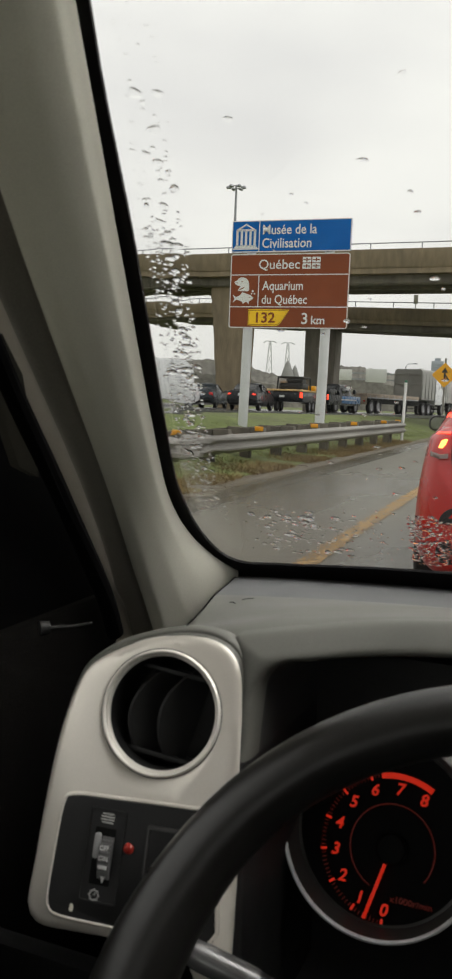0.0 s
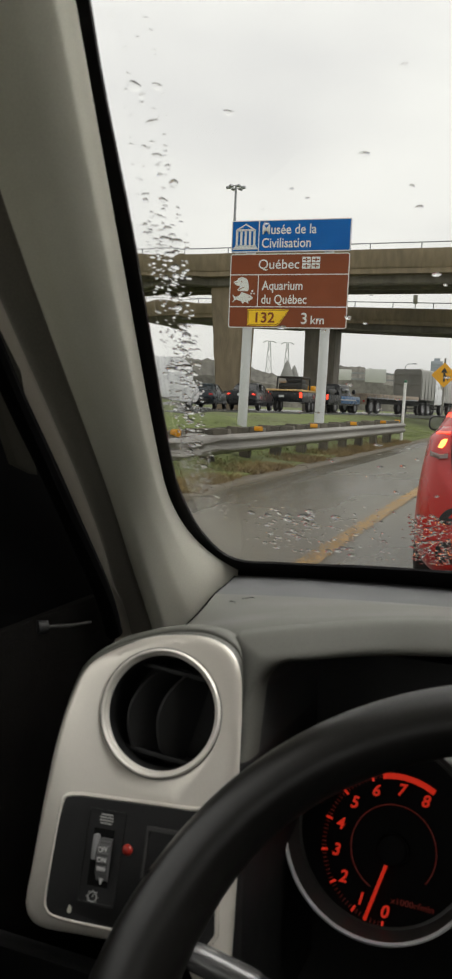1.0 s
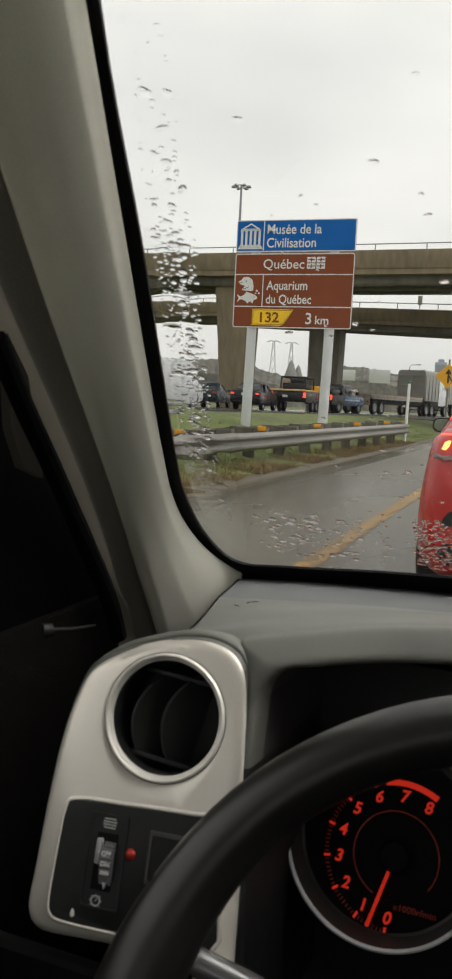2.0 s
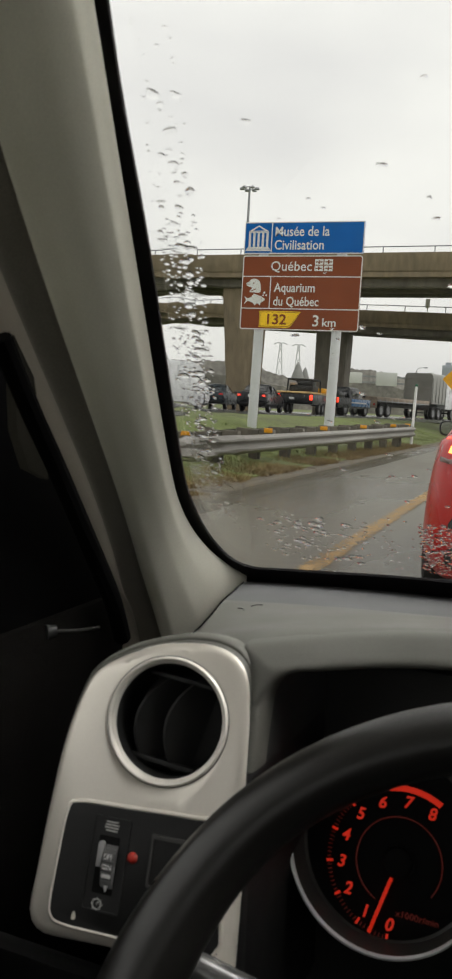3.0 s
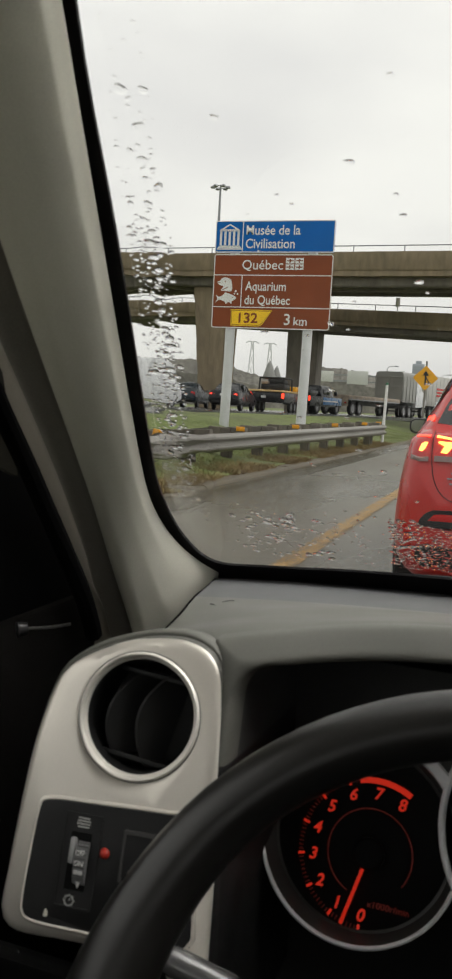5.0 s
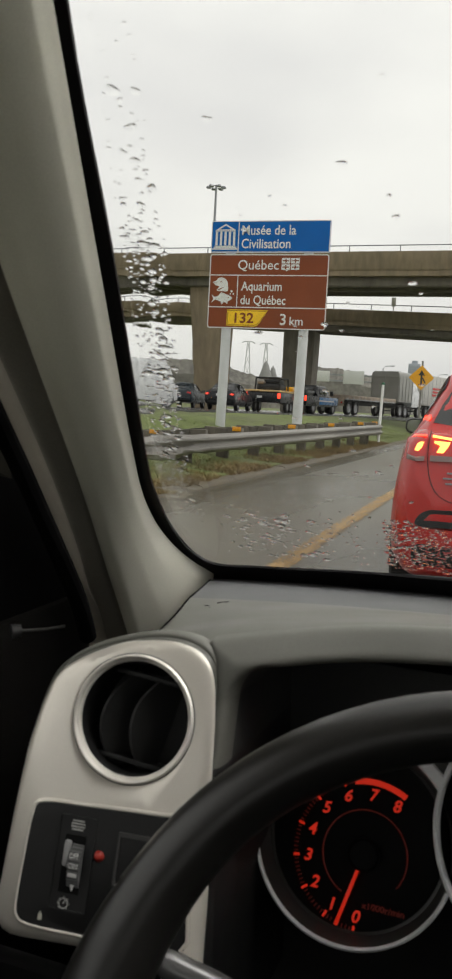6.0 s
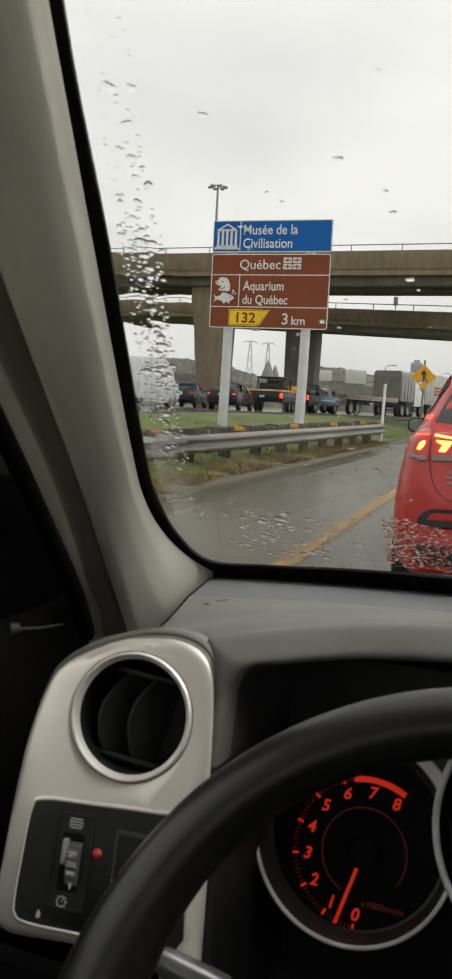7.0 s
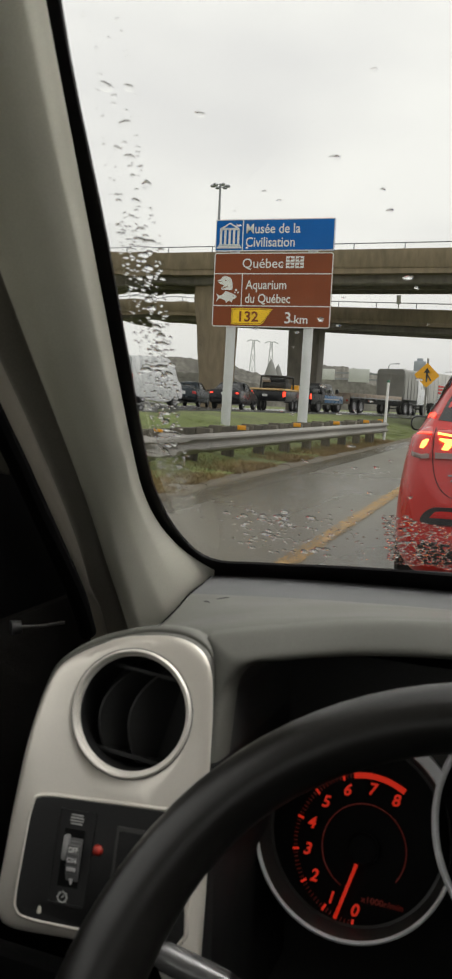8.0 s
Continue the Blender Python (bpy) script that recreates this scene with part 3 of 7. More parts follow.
flat("sea_life_symbol", [[(0.30 + 0.018 * math.cos(a), -1.42 + 0.018 * math.sin(a)) for a in range(6)]], SIGN_BROWN, brown, SIGN_M, 0.009)
SHIELD = blob([(0.50, -2.07), (0.95, -2.065), (1.46, -2.075), (1.47, -2.10), (1.36, -2.27), (1.22, -2.44), (0.95, -2.45), (0.51, -2.445), (0.485, -2.40), (0.485, -2.12)], 4)


def inset(poly, cx, cy, fx, fy):
    return [(cx + (x - cx) * fx, cy + (y - cy) * fy) for x, y in poly]


flat("route_shield", [SHIELD], SIGN_YELLOW, brown, SIGN_M)
flat("route_shield", [inset(SHIELD, 0.94, -2.258, 0.965, 0.90)], SIGN_BROWN, brown, SIGN_M, 0.008)
flat("route_shield", [inset(SHIELD, 0.94, -2.258, 0.942, 0.84)], SIGN_YELLOW, brown, SIGN_M, 0.010)
words("words", "132", 0.68, 1.15, -2.372, 0.225, brown, SIGN_BROWN, SIGN_M, 0.013, bold=0.022)
words("words", "3", 1.79, 1.93, -2.40, 0.25, brown, SIGN_WHITE, SIGN_M)
words("words", "km", 2.02, 2.34, -2.40, 0.185, brown, SIGN_WHITE, SIGN_M)
for u in (0.44, 2.34):
    bm = bmesh.new()
    p = SIGN_M @ Vector((u, 0, -0.16))
    tube(bm, [(p.x - 0.048, p.y, 0.05), (p.x - 0.012, p.y, 2.10), (p.x + 0.022, p.y, 5.85)], [0.134, 0.130, 0.126], 20)
    part("pole", bm, ALU, sign, "round aluminium pole", world=True)
for z in (-0.2, -0.55, -1.0, -1.6, -2.3):
    m = SIGN_M @ Matrix.Translation((0, z, -0.05))
    part("back_rail", boxed(0.15, W - 0.15, -0.03, 0.03, -0.02, 0.015, 0, m), ALU, sign, world=True)

# ---- merge sign ----
merge = thing("merge_sign", Matrix.Translation((-4.435, 34.9, 0.3)), "yellow diamond merge warning sign on a steel post", "road sign")
D_M = axes(Vector((-4.435, 34.85, 2.63)), Vector((0.98, 0.2, 0)).normalized(), Vector((0, 0, 1)), Vector((0.2, -0.98, 0)).normalized())
bm = bmesh.new()
prism(bm, [(x * 0.7071 - y * 0.7071, x * 0.7071 + y * 0.7071) for x, y in rounded(-0.355, 0.355, -0.355, 0.355, 0.05)], -0.006, 0.0, D_M)
diamond = part("panel", bm, SIGN_ORANGE, merge, "amber diamond panel", world=True)
arrow = [[(-0.035, -0.27), (0.035, -0.27), (0.035, 0.12), (-0.035, 0.12)], [(-0.13, 0.09), (0.13, 0.09), (0.0, 0.30)], [(0.035, -0.05), (0.14, -0.22), (0.18, -0.19), (0.035, 0.05)]]
flat("arrow", arrow, SIGN_BLACK, diamond, D_M, 0.004)
part("post", boxed(-0.035, 0.035, 0.01, 0.06, 0.0, 3.0), GALV, merge)

# ---- overpasses ----
def railing(thing_ob, p0, p1, n, h, r=0.035):
    """Posts and a top pipe along a parapet."""
    p0, p1 = Vector(p0), Vector(p1)
    bm = bmesh.new()
    tube(bm, [p0 + Vector((0, 0, h)), p1 + Vector((0, 0, h))], r, 6)
    rail = part("handrail", bm, STEEL_GREY, thing_ob, world=True)
    for i in range(n + 1):
        q = p0.lerp(p1, i / n)
        bm = bmesh.new()
        tube(bm, [q, q + Vector((0, 0, h))], r, 6)
        part("rail_post", bm, STEEL_GREY, rail, world=True)


def deck(name, p0, p1, width, par, slab, girder, label):
    """A bridge deck from p0 to p1 (top of its near parapet): parapet, slab edge and recessed girders."""
    p0, p1 = Vector(p0), Vector(p1)
    ob = thing(name, Matrix.Translation((p0.x * 0.5 + p1.x * 0.5, p0.y * 0.5 + p1.y * 0.5, 0.8)), label, "overpass")
    d = (p1 - p0)
    d.z = 0
    d.normalize()
    n = Vector((-d.y, d.x, 0))
    if n.y < 0:
        n = -n

    def run(prof):
        bm = bmesh.new()
        k = 24
        loft(bm, [[tuple(p0.lerp(p1, i / k) + n * u + Vector((0, 0, z))) for u, z in prof] for i in range(k + 1)])
        return bm
    part("parapet", run([(0, 0), (0.0, -par + 0.10), (0.06, -par), (0.30, -par), (0.36, -0.3), (0.25, 0)]), CONCRETE, ob, "stained concrete parapet", world=True)
    part("parapet", run([(width, 0), (width, -par), (width - 0.3, -par), (width - 0.25, 0)]), CONCRETE, ob, world=True)
    part("deck_slab", run([(0.10, -par), (0.10, -par - slab), (width - 0.1, -par - slab), (width - 0.1, -par)]), CONCRETE, ob, world=True)
    zt, zb = -par - slab, -par - slab - girder
    k = 3
    for i in range(k):
        u = 0.7 + (width - 2.1) * i / (k - 1)
        part("girder", run([(u, zt), (u, zb + 0.1), (u + 0.08, zb), (u + 0.6, zb), (u + 0.68, zb + 0.1), (u + 0.68, zt)]), CONCRETE_SHADED, ob, "stained concrete girder, underside shade in its colour", world=True)
    return ob


upper = deck("overpass", (-110, 51.0, 10.70), (70, 51.8, 10.72), 6.0, 1.10, 0.32, 0.55, "stained concrete highway overpass on tapered piers")
railing(upper, (-45, 51.4, 10.70), (10, 51.6, 10.71), 18, 0.36)
lower = deck("overpass", (-79.0, 83.0, 12.6), (14.0, 49.9, 6.45), 5.5, 0.85, 0.25, 0.45, "lower concrete ramp overpass sloping down behind the first")
railing(lower, (-43.0, 70.3, 10.2), (-2.6, 56.0, 7.6), 14, 0.36)


def pier(parent, x0, x1, xt0, xt1, y0, y1, z1, material, cap_w=0.0):
    bm = bmesh.new()
    rings = []
    for z, a, b in ((0.0, x0, x1), (0.4 * z1, x0 + 0.4 * (xt0 - x0), x1 + 0.4 * (xt1 - x1)), (z1 - 1.0, xt0, xt1), (z1, xt0 - cap_w, xt1 + cap_w)):
        c = 0.12
        rings.append([(a + c, y0, z), (b - c, y0, z), (b, y0 + c, z), (b, y1 - c, z), (b - c, y1, z), (a + c, y1, z), (a, y1 - c, z), (a, y0 + c, z)])
    loft(bm, rings)
    return part("pier", bm, material, parent, "tapered concrete pier", world=True)


pier(upper, -21.4, -19.85, -22.1, -19.6, 52.4, 54.6, 8.74, CONCRETE)
pier(lower, -18.45, -16.20, -18.5, -16.1, 62.6, 64.6, 7.2, CONCRETE_SHADED)
pier(upper, 22.0, 24.2, 21.0, 25.0, 52.4, 54.6, 8.74, CONCRETE)
pier(upper, -62.0, -59.8, -63.0, -59.0, 52.4, 54.6, 8.74, CONCRETE)
pier(lower, -57.0, -54.7, -57.3, -54.4, 76.8, 78.8, 9.6, CONCRETE_SHADED)
bm = bmesh.new()
box(bm, -9.76, -9.46, 58.2, 58.24, 8.30, 8.90, 0.02)
box(bm, -9.64, -9.58, 58.24, 58.30, 7.95, 8.90)
sm = thing("parapet_marker", Matrix.Translation((-9.61, 58.3, 7.95)), "small white plate standing on the ramp parapet", "road sign")
part("plate", bm, SIGN_WHITE, sm, world=True)

# ---- high lamp mast ----
mast = thing("lamp_mast", Matrix.Translation((-33.9, 86.4, 0.6)), "tall steel mast with a ring of floodlights", "street lamp")
bm = bmesh.new()
tube(bm, [(0, 0, 0), (0, 0, 12), (0, 0, 23.7)], [0.30, 0.2, 0.11], 12)
part("mast", bm, STEEL_GREY, mast)
bm = bmesh.new()
tube(bm, [(0.62 * math.cos(a * 0.5236), 0.62 * math.sin(a * 0.5236), 23.5) for a in range(12)], 0.05, 6, True)
part("ring", bm, STEEL_GREY, mast)
for i in range(6):
    a = radians(60 * i + 12)
    m = Matrix.Translation((0.80 * math.cos(a), 0.80 * math.sin(a), 23.45)) @ Matrix.Rotation(a, 4, "Z")
    bm = bmesh.new()
    loft(bm, [[(m @ Vector((x * s, y * s, z)))[:] for x, y in rounded(-0.27, 0.27, -0.19, 0.19, 0.09, 3)] for z, s in ((-0.12, 0.75), (-0.06, 1.0), (0.06, 0.9), (0.15, 0.5))])
    part("floodlight", bm, STEEL_GREY, mast)

# ==== vehicles ====
CAR_RED = mat("red_car_paint", (0.46, 0.012, 0.009), 0.30, 0.0, vary=0.06, scale=3, fine=0.03, coat=0.3, rough_vary=0.06)
CAR_BLACK = mat("black_car_paint", (0.006, 0.007, 0.009), 0.3, vary=0.1, scale=3, coat=0.15, spec=0.35)
CAR_SLATE = mat("slate_car_paint", (0.012, 0.02, 0.026), 0.3, vary=0.1, scale=3, coat=0.15, spec=0.35)
CAR_BLUE = mat("blue_truck_paint", (0.03, 0.14, 0.34), 0.3, vary=0.1, scale=3, coat=0.15)
CAR_WHITE = mat("white_van_paint", (0.50, 0.51, 0.52), 0.3, vary=0.06, scale=2, coat=0.4)
TRUCK_GREY = mat("grey_tarpaulin", (0.25, 0.25, 0.235), 0.6, vary=0.15, scale=1.2)
TRUCK_WHITE = mat("white_trailer", (0.47, 0.46, 0.43), 0.5, vary=0.12, scale=0.8, tint=(0.40, 0.39, 0.37))
RUST = mat("rusty_steel", (0.25, 0.20, 0.155), 0.75, vary=0.35, scale=2.5, fine=0.2, fine_scale=15)
PLANK = mat("timber_planks", (0.62, 0.42, 0.19), 0.7, vary=0.25, scale=3, stretch=(4, 0.3, 1))
TYRE = mat("tyre_rubber", (0.016, 0.016, 0.016), 0.8, vary=0.15)
RIM = mat("wheel_alloy", (0.20, 0.20, 0.21), 0.35, 0.8, vary=0.08)
CAR_GLASS = mat("tinted_car_glass", (0.012, 0.014, 0.015), 0.06, vary=0.05, rough_vary=0.02, spec=0.7)
LAMP_RED = mat("tail_lamp_red", (0.45, 0.012, 0.012), 0.15, vary=0.05, coat=0.5)
LAMP_WHITE = mat("lamp_clear", (0.19, 0.12, 0.11), 0.15, vary=0.05, coat=0.5)
LIT_RED = glow("lit_brake_light", (1.0, 0.05, 0.02), 2.2)
LIT_AMBER = glow("lit_brake_core", (1.0, 0.38, 0.08), 3.0)
MIRROR_GREY = mat("mirror_glass_dark", (0.30, 0.30, 0.30), 0.08, 1.0, vary=0.05, rough_vary=0.03)
PLATE_PALE = mat("plate_pale", (0.6, 0.6, 0.6), 0.5)


def spline(p, q, r, s, t):
    return 0.5 * (2 * q + (r - p) * t + (2 * p - 5 * q + 4 * r - s) * t * t + (3 * q - p - 3 * r + s) * t ** 3)


class Shell:
    """A car body skinned over stations along its length: Y, low edge, low and middle half-widths, belt height and half-width, roof height and half-width."""

    def __init__(self, stations):
        self.st = stations

    def at(self, s):
        k = len(self.st)
        i = min(int(s), k - 2)
        t = s - i
        rows = [self.st[max(0, min(k - 1, i + d))] for d in (-1, 0, 1, 2)]
        return [spline(*(row[j] for row in rows), t) for j in range(8)]

    def half(self, s, per=4):
        y, zl, wl, wm, zb, wb, zr, wr = self.at(s)
        c = [(0, zl), (wl * 0.8, zl), (wl, zl + 0.02), (wm, zl + 0.17), (wm * 1.005, zl + (zb - zl) * 0.55), (wb + (wm - wb) * 0.45, zb - 0.06), (wb, zb), (wr + (wb - wr) * 0.45, zb + (zr - zb) * 0.55), (wr * 1.02, zr - 0.05 * min(1, (zr - zb) * 4)), (wr * 0.72, zr), (0, zr + 0.012)]
        return y, [(max(0.0, p.x), p.y) for p in smooth_path([(a, b, 0) for a, b in c], per)]

    def ring(self, s):
        y, h = self.half(s)
        return [(x, y, z) for x, z in h] + [(-x, y, z) for x, z in reversed(h[1:-1])]

    def mesh(self, per=7):
        bm = bmesh.new()
        n = (len(self.st) - 1) * per
        loft(bm, [self.ring(i / per) for i in range(n + 1)])
        return bm

    def inside(self, s, x, z):
        y, h = self.half(s, 2)
        x = abs(x)
        hit = False
        pts = h + [(0, h[-1][1])]
        for (x1, z1), (x2, z2) in zip(pts, pts[1:]):
            if (z1 > z) != (z2 > z) and x < (x2 - x1) * (z - z1) / (z2 - z1) + x1:
                hit = not hit
        return hit

    def rear(self, x, z):
        """How far forward the rear face lies at (x, z)."""
        s = 0.0
        while s < 6.0 and not self.inside(s, x, z):
            s += 0.05
        lo, hi = max(0, s - 0.05), s
        for _ in range(6):
            m = (lo + hi) / 2
            if self.inside(m, x, z):
                hi = m
            else:
                lo = m
        return self.at(hi)[0]

    def on_rear(self, outline, lift=0.006, rings=5, depth=0.02):
        """A plate with an outline in (x, z) that follows the rear face."""
        bm = bmesh.new()
        cx, cz = sum(p[0] for p in outline) / len(outline), sum(p[1] for p in outline) / len(outline)
        rows = []
        for i in range(rings):
            k = 1 - i / rings
            rows.append([bm.verts.new((cx + (x - cx) * k, self.rear(cx + (x - cx) * k, cz + (z - cz) * k) - lift, cz + (z - cz) * k)) for x, z in outline])
        mid = bm.verts.new((cx, self.rear(cx, cz) - lift, cz))
        back = [bm.verts.new((v.co.x, v.co.y + depth + lift, v.co.z)) for v in rows[0]]
        k = len(outline)
        for a, b in zip([back] + rows, rows):
            for i in range(k):
                bm.faces.new((a[i], a[(i + 1) % k], b[(i + 1) % k], b[i]))
        for i in range(k):
            bm.faces.new((rows[-1][i], rows[-1][(i + 1) % k], mid))
        return bm

    def on_side(self, s0, s1, t0, t1, sgn, lift=0.008, n=14, k=6):
        """A pane that follows the side of the body, from station s0 to s1 and from t0 to t1 of the way up it."""
        bm = bmesh.new()
        rows = []
        for i in range(n + 1):
            y, h = self.half(s0 + (s1 - s0) * i / n, 6)
            row = []
            for j in range(k + 1):
                f = (t0 + (t1 - t0) * j / k) * (len(h) - 1)
                a = int(f)
                b = min(a + 1, len(h) - 1)
                x = h[a][0] + (h[b][0] - h[a][0]) * (f - a) + lift
                z = h[a][1] + (h[b][1] - h[a][1]) * (f - a)
                row.append(bm.verts.new((x * sgn, y, z)))
            rows.append(row)
        for a, b in zip(rows, rows[1:]):
            for j in range(k):
                bm.faces.new((a[j], a[j + 1], b[j + 1], b[j]))
        bmesh.ops.solidify(bm, geom=bm.faces[:], thickness=0.004)
        return bm


def wheel_parts(parent, x, y, r, w=0.20, twin=False):
    m = Matrix.Translation((x, y, r)) @ Matrix.Rotation(radians(90), 4, "Y")
    bm = bmesh.new()
    hw = w / 2
    lathe(bm, [(r * 0.62, -hw * 0.9), (r * 0.9, -hw), (r * 0.98, -hw * 0.8), (r, -hw * 0.4), (r, hw * 0.4), (r * 0.98, hw * 0.8), (r * 0.9, hw), (r * 0.62, hw * 0.9)], 28, m)
    ty = part("wheel", bm, TYRE, parent, "black tyre on a wheel")
    bm = bmesh.new()
    lathe(bm, [(r * 0.64, -hw * 0.8), (r * 0.60, -hw * 0.86), (r * 0.5, -hw * 0.6), (r * 0.18, -hw * 0.7), (0, -hw * 0.75)], 20, m)
    part("rim", bm, RIM, ty)
    bm = bmesh.new()
    lathe(bm, [(r * 0.64, hw * 0.8), (r * 0.60, hw * 0.86), (r * 0.5, hw * 0.6), (r * 0.18, hw * 0.7), (0, hw * 0.75)], 20, m)
    part("rim", bm, RIM, ty)


HATCH = [(0, 0.33, 0.477, 0.573, 0.62, 0.55, 0.66, 0.42), (0.03, 0.26, 0.592, 0.7019, 0.78, 0.66, 0.8, 0.55), (0.08, 0.22, 0.649, 0.7544, 0.94, 0.685, 0.98, 0.58),
         (0.18, 0.19, 0.697, 0.7926, 0.99, 0.725, 1.05, 0.60), (0.36, 0.17, 0.726, 0.8175, 0.99, 0.745, 1.24, 0.555), (0.6, 0.17, 0.735, 0.8232, 0.98, 0.762, 1.41, 0.53),
         (0.8, 0.17, 0.745, 0.8237, 0.965, 0.775, 1.445, 0.54), (1.6, 0.24, 0.745, 0.8237, 0.945, 0.78, 1.46, 0.56), (2.5, 0.24, 0.745, 0.8237, 0.935, 0.775, 1.4, 0.55),
         (3.15, 0.24, 0.745, 0.8213, 0.92, 0.77, 1.03, 0.62), (3.8, 0.26, 0.707, 0.7831, 0.8, 0.72, 0.86, 0.6), (4.05, 0.34, 0.573, 0.6303, 0.66, 0.58, 0.7, 0.45)]
SEDAN = [(0.00, 0.40, 0.55, 0.64, 0.66, 0.60, 0.72, 0.50), (0.04, 0.32, 0.66, 0.78, 0.86, 0.72, 0.92, 0.60), (0.14, 0.28, 0.74, 0.84, 0.97, 0.76, 1.02, 0.62),
         (0.62, 0.25, 0.77, 0.88, 0.98, 0.80, 1.07, 0.62), (1.00, 0.24, 0.78, 0.89, 0.97, 0.81, 1.26, 0.58), (1.45, 0.24, 0.79, 0.89, 0.96, 0.82, 1.43, 0.56), (2.1, 0.24, 0.79, 0.89, 0.95, 0.82, 1.455, 0.575),
         (2.8, 0.24, 0.79, 0.89, 0.94, 0.81, 1.38, 0.56), (3.4, 0.24, 0.79, 0.88, 0.93, 0.80, 1.04, 0.64), (4.3, 0.26, 0.75, 0.84, 0.80, 0.74, 0.86, 0.62), (4.65, 0.34, 0.62, 0.70, 0.66, 0.60, 0.70, 0.48)]


def mirrored(poly):
    return [(-x, z) for x, z in reversed(poly)]


def car(name, stations, paint, m, label, lamps, wheel_y, lit, plate_z, glass_poly, detail=False):
    """A passenger car: body, windows, lamps, bumper, mirrors and wheels."""
    ob = thing(name, m, label, "car")
    sh = Shell(stations)
    body = part("body", sh.mesh(), paint, ob, sharp=60)
    part("rear_window", sh.on_rear(glass_poly, 0.007), CAR_GLASS, ob, "dark tinted rear window")
    last = len(stations)
    for sgn in (1, -1):
        part("side_window", sh.on_side(4.6, 8.3, 0.63, 0.78, sgn), CAR_GLASS, ob)
    for poly in lamps:
        for q in (poly, mirrored(poly)):
            lamp = part("tail_lamp", sh.on_rear(q, 0.012), LAMP_RED, ob, "red tail lamp, lit")
            if lit and not detail:
                cx, cz = sum(p[0] for p in q) / len(q), sum(p[1] for p in q) / len(q)
                part("lit_strip", sh.on_rear([(cx + (x - cx) * 0.55, cz + (z - cz) * 0.5) for x, z in q], 0.022), LIT_RED, lamp)
    part("number_plate", sh.on_rear(rect(-0.16, 0.16, plate_z, plate_z + 0.13), 0.012), PLATE_PALE, ob, "pale plate")
    part("bumper", sh.on_rear(rounded(-0.665, 0.665, 0.27, 0.40 if detail else 0.488, 0.05), 0.010), BLACK_PLASTIC, ob, "black lower bumper")
    for x in (-1, 1):
        for y in wheel_y:
            wheel_parts(ob, x * 0.735, y, 0.315)
        b = bmesh.new()
        mx, my = x * 0.93, stations[-1][0] * 0.645
        loft(b, [[(mx + px * s, my + yy, 1.02 + pz * s) for px, pz in rounded(-0.105, 0.105, -0.065, 0.065, 0.05, 4)] for yy, s in ((-0.02, 0.92), (0.0, 1.0), (0.05, 0.9), (0.10, 0.55))])
        mir = part("mirror", b, BLACK_PLASTIC, ob, "black door mirror")
        b = bmesh.new()
        prism(b, [(mx + px, 1.02 + pz) for px, pz in rounded(-0.088, 0.088, -0.05, 0.05, 0.04, 4)], 0, 0.003, axes(Vector((0, my - 0.022, 0)), Vector((1, 0, 0)), Vector((0, 0, 1)), Vector((0, -1, 0))))
        part("mirror_glass", b, MIRROR_GREY, mir)
        b = bmesh.new()
        tube(b, [(x * 0.80, my + 0.05, 0.97), (x * 0.88, my + 0.04, 0.99)], 0.025, 8)
        part("mirror_arm", b, BLACK_PLASTIC, mir)
    return ob, sh


# red hatchback just ahead
RED_M = Matrix.Translation((0.068, 4.78, 0.035)) @ Matrix.Rotation(0.0285, 4, "Z")
outer_lamp = [(-0.735, 0.865), (-0.735, 0.95), (-0.721, 1.005), (-0.684, 1.035), (-0.633, 1.035), (-0.623, 0.99), (-0.626, 0.865), (-0.677, 0.855)]
red, rsh = car("red_hatchback", HATCH, CAR_RED, RED_M, "glossy red compact hatchback with lit brake lights, stopped on wet asphalt", [outer_lamp], (0.72, 3.3), True, 0.50,
               [(-0.61, 1.075), (-0.575, 1.18), (-0.50, 1.33), (-0.43, 1.375), (0.43, 1.375), (0.50, 1.33), (0.575, 1.18), (0.61, 1.075), (0.4, 1.05), (-0.4, 1.05)], True)
